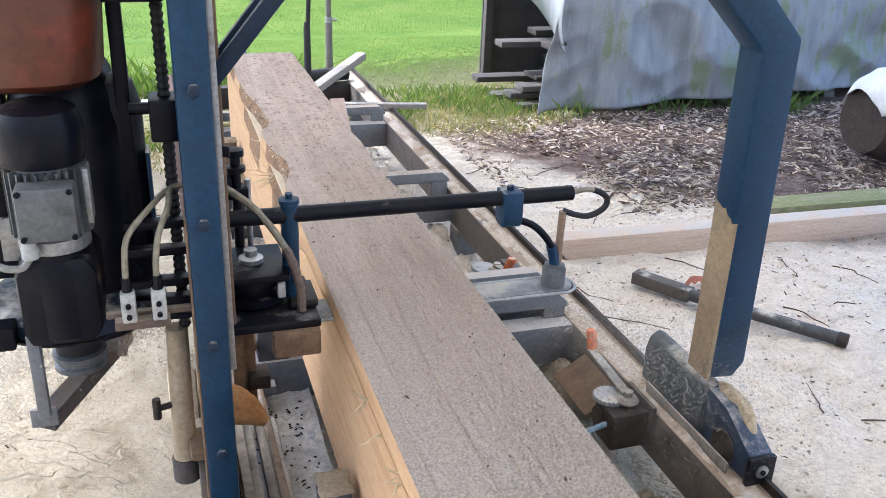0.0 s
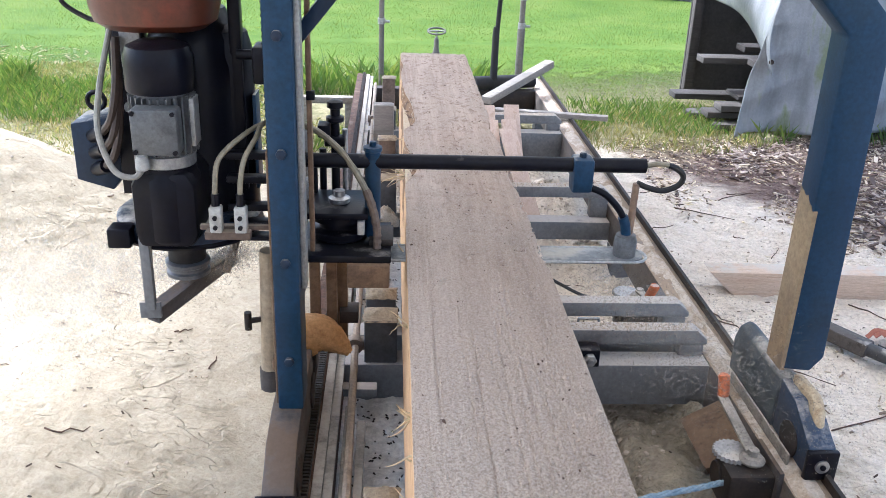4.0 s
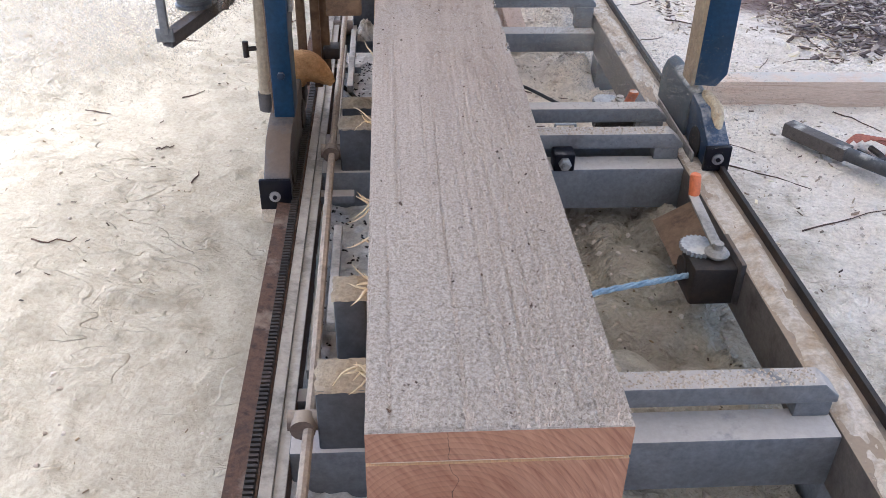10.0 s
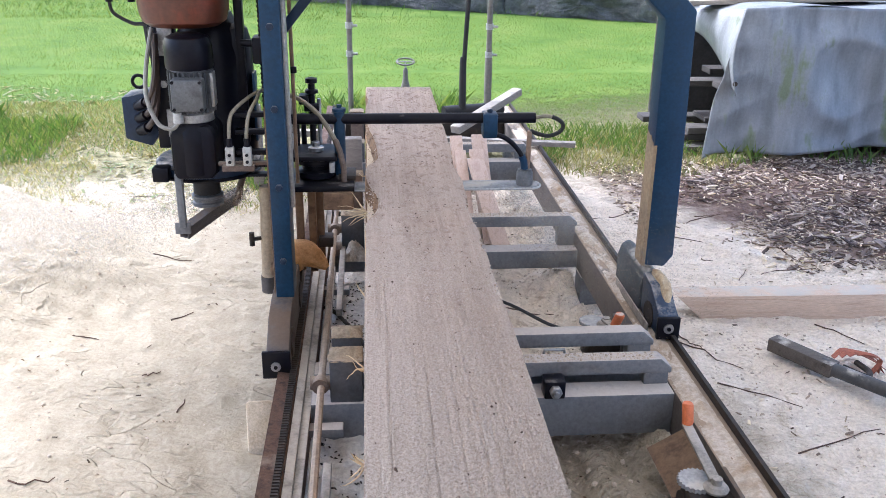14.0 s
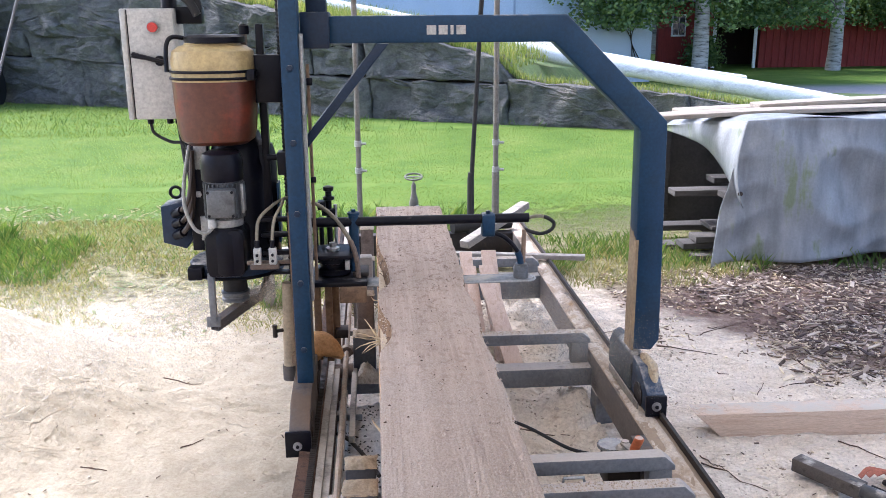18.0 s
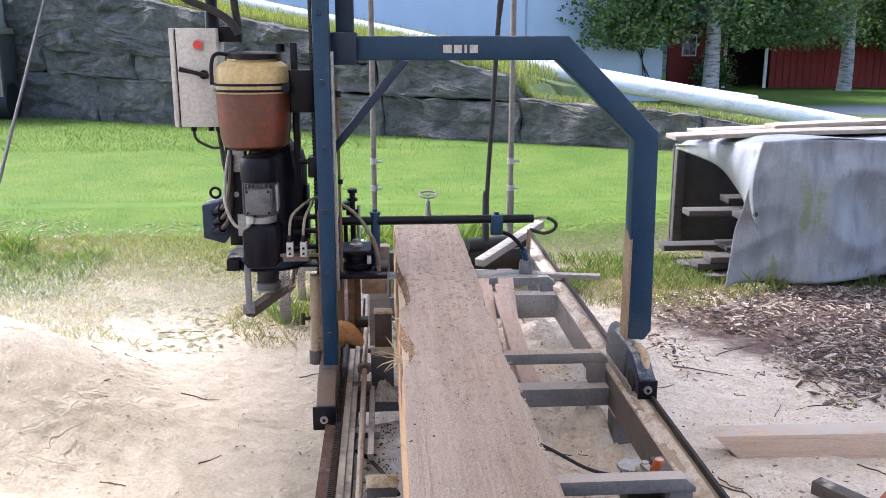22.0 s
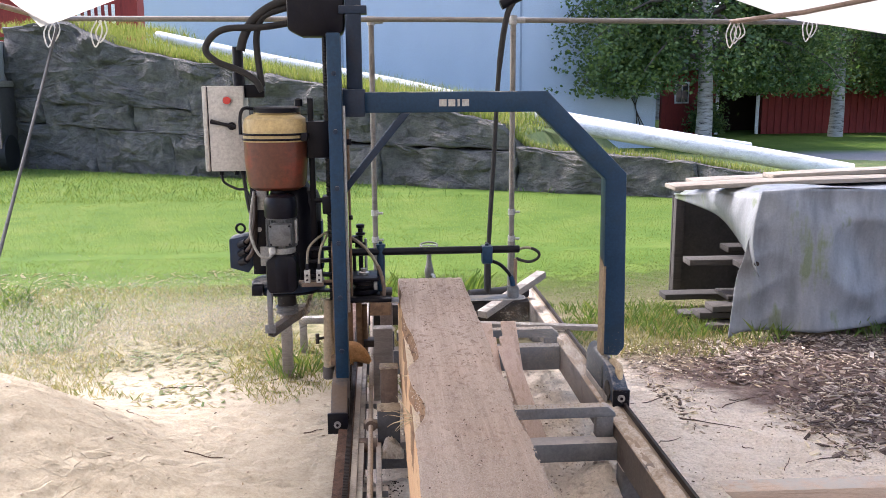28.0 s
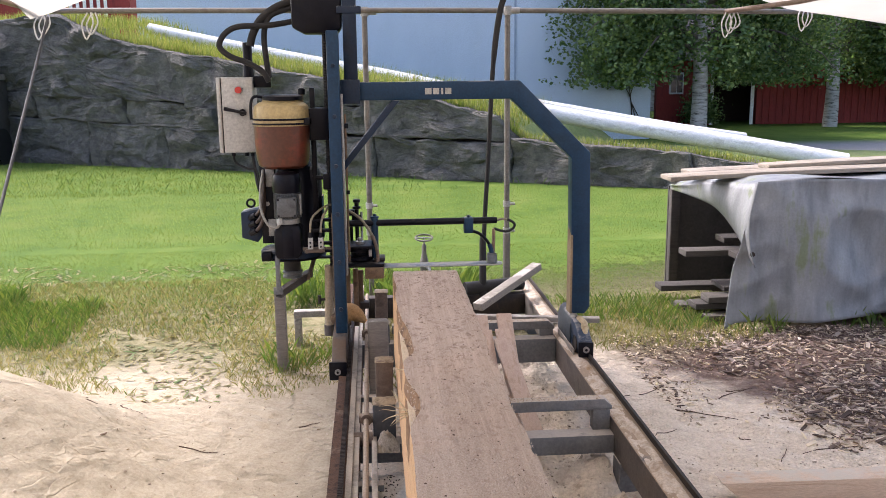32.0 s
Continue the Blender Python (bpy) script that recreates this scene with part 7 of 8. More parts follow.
M_BANK = surface("bank_grass", (0.1, 0.14, 0.035), (0.16, 0.2, 0.06), (0.2, 0.2, 0.09), 2, 30, 0.95, 0.0, 0.6, 0.03)
build_wall()


# ---- pale logs on the bank, barn, red outbuilding ----
def build_far():
    for pts, r in (([(-4.6, 18.5, 2.62), (-1.985, 17.5, 2.06), (0.672, 16.5, 1.53), (3.281, 15.3, 0.92), (6.321, 14.2, 0.41), (7.9, 13.65, 0.12)], 0.15), ([(-3.0, 18.1, 2.25), (1.0, 16.7, 1.48), (4.9, 15.0, 0.75), (6.62, 14.85, 0.47)], 0.09)):
        bd = Build().sweep(curve_points(pts, 5), [r * (0.8 + 0.25 * k / (5 * (len(pts) - 1))) for k in range(5 * (len(pts) - 1) + 1)], 16)
        solid("peeled_pole", bd, M_PALELOG, "long pale peeled pole lying down the bank", "pole", "poles on the bank", smooth=True)
    barn = thing("barn", "large barn clad in pale blue-grey sheeting", "barn")
    part("front_wall", Build().box(-5.45, 6.82, 21.0, 21.3, 0.0, 7.0), M_BARN, barn, "pale blue-grey sheeting")
    part("side_wall", Build().box(6.52, 6.82, 21.3, 34, 0.0, 7.0), M_BARN, barn)
    part("roof", Build().prism([(-5.8, 6.95), (7.2, 6.95), (7.2, 7.15), (0.7, 9.5), (-5.8, 7.15)], "y", 20.6, 34.4), M_ROOF, barn, "dark roof")
    part("side_wall", Build().box(-5.45, -5.15, 21.3, 34, 0.0, 7.0), M_BARN, barn)
    for x in (-0.9, 3.4):
        part("sheet_seam", Build().box(x, x + 0.05, 20.985, 21.0, 0.3, 7.0), M_BARNSEAM, barn)
    bd = Build()
    for k in range(3):
        bd.sweep(curve_points([(5.9 + 0.25 * k, 20.97, 2.0 - 0.3 * k), (6.1 + 0.15 * k, 20.96, 1.4), (6.3, 20.96, 1.0), (6.35 + 0.1 * k, 20.97, 0.5)], 5), 0.012, 6)
    part("hanging_cord", bd, M_BLACKRUST, barn, "dark hanging cord")
    red = thing("red_outbuilding", "low red wooden outbuilding with white corner boards", "outbuilding")
    part("wall", Build().box(8.6, 10.3, 26.0, 26.2, -0.05, 1.95), M_FALU, red, "red board wall")
    part("wall", Build().box(11.75, 19.0, 26.0, 26.2, -0.05, 1.95), M_FALU, red, "red board wall")
    part("wall_inside", Build().box(9.6, 14.6, 28.0, 28.2, -0.05, 1.95), M_DARKIN, red, "dark inside of the open bay")
    part("lintel", Build().box(10.3, 11.75, 26.0, 26.2, 1.72, 1.95), M_FALU, red)
    for x in (9.4, 10.1, 10.28, 11.56, 11.75, 14.2, 17.0):
        part("batten", Build().box(x, x + 0.1 if x in (10.28, 11.56) else x + 0.045, 25.96, 26.0, -0.05, 1.95), M_WHITEPAINT if x in (10.28, 11.56) else M_FALU, red, "white corner board" if x in (10.28, 11.56) else "")
    x = 11.95
    while x < 18.9:
        part("board_batten", Build().box(x, x + 0.05, 25.975, 26.0, -0.05, 1.9), M_FALU, red)
        x += 0.22
    win = part("window", Build().box(8.98, 9.42, 25.95, 26.01, 0.95, 1.6), M_WHITEPAINT, red, "white window frame")
    for k in range(2):
        part("pane", Build().box(9.02 + 0.19 * k, 9.19 + 0.19 * k, 25.94, 25.952, 1.0, 1.55), M_GLASSDARK, win, "dark window pane")
    part("roof", Build().prism([(25.6, 1.95), (30.6, 1.95), (28.2, 3.3)], "x", 8.2, 19.4), M_ROOF, red, "dark roof")
    left = thing("red_shed", "red wooden shed with a white fence far behind the wall", "shed")
    part("wall", Build().box(-12.5, -7.9, 30.0, 33.0, 0, 4.9), M_FALU, left)
    part("roof", Build().prism([(29.7, 4.9), (33.3, 4.9), (31.5, 6.2)], "x", -12.8, -7.6), M_ROOF, left)
    for k in range(10):
        part("paling", Build().box(-10.6 + 0.22 * k, -10.5 + 0.22 * k, 29.6, 29.63, 2.6, 4.0 + 0.02 * k), M_WHITEPAINT, left)
    cart = thing("farm_trailer", "dark boxed farm trailer with pale boards beside the wall", "trailer")
    part("trailer_box", Build().box(-9.0, -7.28, 17.0, 18.6, 0.45, 1.62), M_DARKSHEET, cart, "dark trailer side", 0.03)
    part("deck", Build().box(-9.0, -7.25, 16.95, 18.6, 1.62, 1.74), M_TOPPLANK, cart, "", 0.01)
    part("stacked_boards", Build().box(-8.9, -7.42, 17.05, 18.5, 1.74, 2.5), M_CABINET, cart, "pale boards", 0.02)
    part("end_post", Build().box(-7.36, -7.3, 16.96, 17.0, 0.45, 1.62), M_POLETAN, cart)
    for y in (17.3, 18.3):
        part("wheel", Build().bar((-7.5, y, 0.34), (-7.25, y, 0.34), 0.36, 20), M_RUBBER, cart, "", smooth=True)


M_PALELOG = surface("pale_peeled_log", (0.58, 0.57, 0.55), (0.7, 0.69, 0.67), (0.4, 0.38, 0.35), 1.5, 20, 0.7, 0.0, 0.3, 0.01, (1, 5, 5))
M_BARN = surface("pale_blue_grey_sheeting", (0.44, 0.515, 0.6), (0.48, 0.56, 0.645), (0.41, 0.485, 0.57), 0.25, 70, 0.45, 0.0, 0.05, 0.01, (1, 1, 0.5))
M_BARNSEAM = surface("sheet_seam", (0.24, 0.3, 0.37), (0.28, 0.34, 0.42), None, 2, 30, 0.5, 0.0, 0.1, 0.002)
M_ROOF = surface("dark_roof", (0.04, 0.035, 0.035), (0.06, 0.05, 0.05), None, 2, 30, 0.8, 0.0, 0.2, 0.01)
M_FALU = surface("red_barn_paint", (0.2, 0.025, 0.02), (0.27, 0.035, 0.028), (0.15, 0.022, 0.02), 1.5, 20, 0.85, 0.0, 0.3, 0.004, (6, 6, 0.8))
M_DARKIN = surface("dark_interior_boards", (0.03, 0.018, 0.015), (0.05, 0.03, 0.025), None, 3, 20, 0.9, 0.0, 0.2, 0.004)
M_WHITEPAINT = surface("white_board_paint", (0.68, 0.68, 0.66), (0.76, 0.76, 0.74), None, 3, 30, 0.6, 0.0, 0.1, 0.002)
M_GLASSDARK = surface("dark_glass", (0.02, 0.025, 0.03), (0.03, 0.035, 0.04), None, 3, 30, 0.08, 0.0, 0.0, 0.001, rough_spread=0.02)
build_far()


# ---- trees, grass and litter ----
def leaf_material(name, a, b, c):
    m, nt, bs = blank(name)
    g = nt.nodes.new("ShaderNodeNewGeometry")
    col = ramp(nt, g.outputs["Random Per Island"], [(0.0, a), (0.5, b), (1.0, c)])
    nt.links.new(col, bs.inputs["Base Color"])
    bs.inputs["Roughness"].default_value = 0.6
    tr = nt.nodes.new("ShaderNodeBsdfTranslucent")
    nt.links.new(mix(nt, 1.0, col, (1.6, 1.5, 0.7), "MULTIPLY"), tr.inputs[0])
    mx = nt.nodes.new("ShaderNodeMixShader")
    mx.inputs[0].default_value = 0.4
    nt.links.new(bs.outputs[0], mx.inputs[1])
    nt.links.new(tr.outputs[0], mx.inputs[2])
    nt.links.new(mx.outputs[0], nt.nodes["Material Output"].inputs["Surface"])
    return m


M_LEAF = leaf_material("birch_leaves", (0.04, 0.08, 0.028), (0.075, 0.135, 0.042), (0.16, 0.22, 0.075))
M_TALL = leaf_material("tall_blades", (0.055, 0.11, 0.025), (0.09, 0.155, 0.036), (0.16, 0.2, 0.06))
M_BLADE = leaf_material("grass_blades", (0.085, 0.14, 0.022), (0.125, 0.185, 0.036), (0.2, 0.235, 0.07))
M_STRAWBLADE = leaf_material("dry_grass", (0.15, 0.15, 0.06), (0.28, 0.24, 0.13), (0.1, 0.16, 0.045))
M_CHIP = leaf_material("wood_chips", (0.06, 0.04, 0.034), (0.26, 0.2, 0.18), (0.74, 0.68, 0.66))


def birch_bark():
    m, nt, bs = blank("white_birch_bark")
    co = coords(nt)
    n = noise_node(nt, co, 4, 5, 0.7, (1, 1, 6))
    col = ramp(nt, n, [(0.36, (0.05, 0.045, 0.04)), (0.46, (0.3, 0.28, 0.25)), (0.7, (0.46, 0.44, 0.41))])
    nt.links.new(col, bs.inputs["Base Color"])
    bs.inputs["Roughness"].default_value = 0.8
    bump(nt, bs, n, 0.4, 0.01)
    return m


M_BIRCH = birch_bark()
M_BRANCH = surface("dark_branch", (0.06, 0.045, 0.035), (0.1, 0.08, 0.065), None, 8, 60, 0.85, 0.0, 0.3, 0.003)


def build_tree(x, y, seed, height, r, low, side=0):
    rg = random.Random(seed)
    tree = thing("birch_tree", "tall birch with white trunk and hanging green leaves", "tree", "birch trees", at=(x, y, 0))
    lean = rg.uniform(-0.2, 0.2)
    part("trunk", Build().sweep(curve_points([(0, 0, -0.1), (0.02, 0, 1.0), (lean * 0.3, 0.05, 3), (lean, 0.1, height * 0.6), (lean * 1.4, 0.1, height)], 5), [r * (1.15 - 0.75 * k / 20) for k in range(21)], 12), M_BIRCH, tree, "white birch trunk", smooth=True)
    tips = []
    for k in range(16 + side):
        a, z0 = rg.uniform(0, 6.28), rg.uniform(low + 0.8, height * 0.8)
        l = rg.uniform(1.6, 3.4)
        if k >= 16:
            a, z0, l = (math.pi if k % 2 else 0.0) + rg.uniform(-0.4, 0.5), rg.uniform(2.0, 4.4), rg.uniform(2.0, 3.9)
        p = [Vector((lean * z0 / height, 0.05, z0))]
        d = Vector((math.cos(a), math.sin(a), 0.45))
        for q in range(6):
            p.append(p[-1] + d * l / 6)
            d = (d + Vector((rg.uniform(-0.2, 0.2), rg.uniform(-0.2, 0.2), -0.28))).normalized()
        part("limb", Build().sweep(p, [0.05 * (1 - 0.14 * q) for q in range(7)], 6), M_BRANCH, tree, smooth=True)
        tips += p[2:]
    crown = Build()
    for p in tips:
        for t in range(rg.randint(8, 13)):
            q = p + Vector((rg.gauss(0, 0.35), rg.gauss(0, 0.35), rg.gauss(0, 0.2)))
            hang = rg.uniform(0.3, 1.3)
            for s in range(int(9 + hang * 12)):
                c = q + Vector((rg.gauss(0, 0.09), rg.gauss(0, 0.09), -hang * rg.random()))
                if c.z < low + 0.35 * noise.noise(Vector((c.x * 1.3, c.y * 1.3, seed))):
                    continue
                e = rg.uniform(0.035, 0.065)
                u = Vector((rg.gauss(0, 1), rg.gauss(0, 1), rg.gauss(0, 0.6))).normalized() * e
                v = u.cross(Vector((rg.gauss(0, 1), rg.gauss(0, 1), rg.gauss(0, 1)))).normalized() * e * 0.7
                n = len(crown.v)
                crown.v += [tuple(c - u), tuple(c + v), tuple(c + u), tuple(c - v)]
                crown.f.append((n, n + 1, n + 2, n + 3))
    me = bpy.data.meshes.new("crown")
    me.from_pydata(crown.v, [], crown.f)
    me.materials.append(M_LEAF)
    ob = new("crown", me)
    ob.parent = tree
    tagged(ob, "hanging green birch leaves", kind="stuff")
    return tree


t1 = build_tree(7.75, 20.2, 3, 8.0, 0.19, 1.35, 34)
t2 = build_tree(13.3, 24.4, 8, 8.5, 0.19, 1.2, 22)
for x, y, a, s in ((16.5, 25.0, 140, 1.0), (11.5, 36, 40, 1.4), (17, 38, 260, 1.5), (23, 36, 10, 1.4), (7.5, 40, 310, 1.5), (28, 34, 100, 1.4), (20, 30.5, 30, 1.1)):
    copy_thing(t1 if a % 20 else t2, pose(x, y, 0, 0, 0, a) @ Matrix.Scale(s, 4))
shrub = Build()
rg0 = random.Random(5)
for k in range(3800):
    c = Vector((9.75 + rg0.gauss(0, 0.22), 25.3 + rg0.gauss(0, 0.2), 0.12 + abs(rg0.gauss(0, 0.4))))
    u = Vector((rg0.gauss(0, 1), rg0.gauss(0, 1), rg0.gauss(0, 1))).normalized() * 0.05
    v = u.orthogonal().normalized() * 0.035
    n = len(shrub.v)
    shrub.v += [tuple(c - u), tuple(c + v), tuple(c + u), tuple(c - v)]
    shrub.f.append((n, n + 1, n + 2, n + 3))
solid("shrub", shrub, M_LEAF, "dense green shrub by the red outbuilding", "shrub", kind="stuff")


def blades(name, label, material, spots, seed, gap=-0.18):
    """Grass: spots of (count, x0, x1, y0, y1, low, high, width)."""
    rg = random.Random(seed)
    v, f = [], []
    for count, x0, x1, y0, y1, lo, hi, w in spots:
        for k in range(count):
            x, y = rg.uniform(x0, x1), rg.uniform(y0, y1)
            if wob(x, y, 1.1, seed) < gap or y < y0 + 0.35 * (0.5 + wob(x, 0, 2.3, seed)):
                continue
            d = (Vector((x, y, 0)) - WALL_A).dot(WALL_N)
            if d < 0.15:
                continue
            h = rg.uniform(lo, hi)
            a = rg.uniform(0, 6.28)
            bx, by = math.cos(a) * w, math.sin(a) * w
            lx, ly = rg.gauss(0, 0.35) * h, rg.gauss(0, 0.35) * h
            z = lift(x, y) - 0.01
            n = len(v)
            v += [(x - bx, y - by, z), (x + bx, y + by, z), (x + bx * 0.6 + lx * 0.4, y + by * 0.6 + ly * 0.4, z + h * 0.6), (x + lx, y + ly, z + h)]
            f += [(n, n + 1, n + 2), (n, n + 2, n + 3)]
    me = bpy.data.meshes.new(name)
    me.from_pydata(v, [], f)
    me.materials.append(material)
    tagged(new(name, me), label, "grass", kind="stuff")


blades("lawn_grass", "short green lawn grass", M_BLADE, [(120000, -5, 6, 5.5, 8.0, 0.01, 0.03, 0.0016), (110000, -8, 7, 8.0, 12.5, 0.012, 0.034, 0.003), (40000, -9, 0, 12.0, 18.5, 0.02, 0.05, 0.005)], 21, -2.0)
blades("tall_grass", "tall green grass tufts", M_TALL, [(6500, -4.8, -2.75, 4.6, 6.3, 0.04, 0.2, 0.0024), (3500, -3.0, -2.1, 4.7, 6.0, 0.03, 0.12, 0.002), (5000, -2.6, -0.5, 4.8, 6.6, 0.015, 0.06, 0.0018), (1800, -0.75, 0.65, 5.15, 6.1, 0.06, 0.3, 0.0025), (700, -0.75, -0.27, 4.2, 5.2, 0.03, 0.16, 0.002),
                                                   (2600, 1.15, 2.25, 4.75, 5.7, 0.03, 0.11, 0.0022), (700, 2.3, 4.6, 4.6, 4.95, 0.04, 0.16, 0.004), (120, 4.0, 4.5, 4.5, 4.8, 0.06, 0.18, 0.004), (3500, -9, 4, 12.0, 18.0, 0.04, 0.14, 0.004)], 22)
blades("dry_grass", "straw coloured trampled grass", M_STRAWBLADE, [(52000, -3.8, 0.3, 3.85, 6.7, 0.008, 0.06, 0.0017), (3500, 1.1, 2.4, 4.3, 5.5, 0.02, 0.08, 0.0025)], 23)
# grass on the bank
rgb = random.Random(31)
v, f = [], []
for k in range(30000):
    s, o = rgb.uniform(-6, 13), rgb.random() ** 2 * 3.2
    z = np.interp(s, [-3.6, -1.6, -0.6, 1.95, 2.4, 3.6, 5.2, 8.5, 10, 11.2, 13], [0.12, 0.33, 0.5, 0.66, 1.0, 1.3, 1.55, 2.08, 2.33, 2.8, 2.7])
    p = WALL_A + WALL_D * s - WALL_N * o
    h = rgb.uniform(0.06, 0.24)
    if s < 2.2:
        z *= 1 - min(2.2 * o / 7, 0.95)
        h *= 0.7
    a = rgb.uniform(0, 6.28)
    bx, by, lx, ly = 0.009 * math.cos(a), 0.009 * math.sin(a), rgb.gauss(0, 0.3) * h, rgb.gauss(0, 0.3) * h
    n = len(v)
    v += [(p.x - bx, p.y - by, z - 0.03), (p.x + bx, p.y + by, z - 0.03), (p.x + lx, p.y + ly, z + h)]
    f.append((n, n + 1, n + 2))
me = bpy.data.meshes.new("bank_grass")
me.from_pydata(v, [], f)
me.materials.append(leaf_material("bank_blades", (0.12, 0.17, 0.035), (0.2, 0.25, 0.06), (0.32, 0.3, 0.13)))
tagged(new("bank_grass", me), "yellow-green grass on the bank above the wall", "grass", kind="stuff")


def flakes(name, label, category, material, spots, seed):
    rg = random.Random(seed)
    bd = Build()
    for count, x0, x1, y0, y1, lo, hi, thick in spots:
        for k in range(count):
            x, y = rg.uniform(x0, x1), rg.uniform(y0, y1)
            if wob(x, y, 1.4, seed) < rg.uniform(-0.5, 0.25):
                continue
            l, a, tilt = rg.uniform(lo, hi), rg.uniform(0, 6.28), rg.uniform(-0.35, 0.35)
            w = l * rg.uniform(0.15, 0.45)
            c, s = math.cos(a), math.sin(a)
            z = lift(x, y) + 0.004 + abs(tilt) * l * 0.5
            pts = []
            for u, q in ((-1, -0.6), (0.7, -1), (1, 0.4), (-0.6, 1)):
                pts.append((x + u * l / 2 * c - q * w / 2 * s, y + u * l / 2 * s + q * w / 2 * c, z + u * l / 2 * tilt))
            bd.add(pts + [(p[0], p[1], p[2] - thick) for p in pts], [(0, 1, 2, 3), (0, 4, 5, 1), (1, 5, 6, 2), (2, 6, 7, 3), (3, 7, 4, 0)])
    me = bpy.data.meshes.new(name)
    me.from_pydata(bd.v, [], bd.f)
    me.materials.append(material)
    tagged(new(name, me), label, category, kind="stuff")


flakes("wood_chips", "grey and pinkish wood chips and bark on dark soil", "wood chips", M_CHIP,
       [(19000, 2.0, 5.4, 2.95, 4.85, 0.008, 0.045, 0.004), (2600, 1.9, 5.2, 3.0, 4.8, 0.04, 0.095, 0.005), (4500, 1.4, 2.6, 3.3, 4.8, 0.006, 0.035, 0.004), (700, 1.1, 4.5, 1.0, 3.2, 0.006, 0.03, 0.003)], 41)
M_DARKBIT = leaf_material("dark_bark_bits", (0.03, 0.02, 0.015), (0.09, 0.06, 0.04), (0.2, 0.14, 0.09))
flakes("bark_bits", "dark bark bits on the sawdust", "bark bits", M_DARKBIT,
       [(420, -2.6, -0.35, 0.4, 4.6, 0.004, 0.02, 0.002), (8, -2.2, -0.4, 0.5, 4.4, 0.025, 0.05, 0.004), (700, -0.15, 0.9, 0.5, 4.4, 0.003, 0.014, 0.003), (2200, -0.16, 0.0, 0.2, 2.4, 0.003, 0.012, 0.003), (170, 1.05, 3.4, 0.4, 3.0, 0.004, 0.016, 0.003)], 42)
def clods(name, label, material, spots, seed):
    """Small uneven lumps lying on the ground."""
    rg = random.Random(seed)
    bd = Build()
    for count, x0, x1, y0, y1, lo, hi in spots:
        for k in range(count):
            x, y = rg.uniform(x0, x1), rg.uniform(y0, y1)
            if noise.noise(Vector((x * 2.1, y * 2.1, seed))) < rg.uniform(-0.35, 0.4):
                continue
            s = lo + (hi - lo) * rg.random() ** 3
            z = lift(x, y)
            top = [(x + s * rg.uniform(-0.4, 0.4), y + s * rg.uniform(-0.4, 0.4), z + s * rg.uniform(0.4, 0.9)) for q in range(1)]
            ring = []
            for q in range(6):
                a = q * 1.047 + rg.uniform(-0.3, 0.3)
                r = s * rg.uniform(0.6, 1.2)
                ring.append((x + r * math.cos(a), y + r * math.sin(a), z + s * rg.uniform(-0.25, 0.12)))
            mid = [(x + (p[0] - x) * 0.75, y + (p[1] - y) * 0.75, z + s * rg.uniform(0.3, 0.6)) for p in ring]
            bd.add(ring + mid + top, [(q, (q + 1) % 6, (q + 1) % 6 + 6, q + 6) for q in range(6)] + [(q + 6, (q + 1) % 6 + 6, 12) for q in range(6)])
    me = bpy.data.meshes.new(name)
    me.from_pydata(bd.v, [], bd.f)
    me.materials.append(material)
    tagged(new(name, me), label, "sawdust", kind="stuff")


def clod_material():
    m, nt, bs = blank("sawdust_clods")
    g = nt.nodes.new("ShaderNodeNewGeometry")
    col = ramp(nt, g.outputs["Random Per Island"], [(0.0, (0.3, 0.235, 0.175)), (0.25, (0.46, 0.385, 0.305)), (1.0, (0.58, 0.5, 0.41))])
    fine = noise_node(nt, coords(nt, False), 200, 3, 0.7)
    nt.links.new(mix(nt, 1.0, col, ramp(nt, fine, [(0.3, (0.75, 0.75, 0.75)), (0.7, (1.1, 1.1, 1.1))]), "MULTIPLY"), bs.inputs["Base Color"])
    bs.inputs["Roughness"].default_value = 0.95
    bs.inputs["Specular IOR Level"].default_value = 0.1
    return m


M_CLOD = clod_material()
clods("sawdust_clods", "small sawdust clods and crumbs on the ground", M_CLOD, [(3500, -3.2, -0.3, 0.2, 4.8, 0.002, 0.009), (6000, 1.02, 3.6, 0.6, 3.3, 0.0015, 0.008), (5000, -0.16, 0.92, 0.3, 4.6, 0.002, 0.013)], 61)
# crumbs caught on the right rail and the bunk bars
rail_bits = Build()
rg2 = random.Random(88)
for k in range(6200):
    if k < 2000:
        x, y, z = 0.91 + 0.07 * rg2.random() ** 1.4, rg2.uniform(-0.4, 5.2), 0.25
        if noise.noise(Vector((x * 12, y * 3, 5))) < rg2.uniform(-0.4, 0.3):
            continue
    else:
        b = rg2.choice(BUNKS)
        x, y, z = rg2.uniform(BEAM_W + 0.01, 0.86), b + rg2.uniform(0.004, 0.05), 0.334
    s = 0.0012 + 0.0042 * rg2.random() ** 2
    pts = [(x + s * math.cos(q * 1.257) * rg2.uniform(0.7, 1.2), y + s * math.sin(q * 1.257) * rg2.uniform(0.7, 1.2), z - 0.0005) for q in range(5)]
    rail_bits.add(pts + [(x, y, z + s * rg2.uniform(0.5, 0.9))], [(q, (q + 1) % 5, 5) for q in range(5)])
me = bpy.data.meshes.new("rail_crumbs")
me.from_pydata(rail_bits.v, [], rail_bits.f)
me.materials.append(M_CLOD)
tagged(new("rail_crumbs", me), "sawdust crumbs lying on the rail and bars", "sawdust", kind="stuff")
flakes("straw_litter", "straw and shavings on the ground", "straw", M_STRAWBLADE, [(2600, -3.2, -0.3, 3.8, 6.0, 0.015, 0.07, 0.001), (2600, -4.5, -0.3, 4.6, 7.4, 0.02, 0.09, 0.0015)], 43)
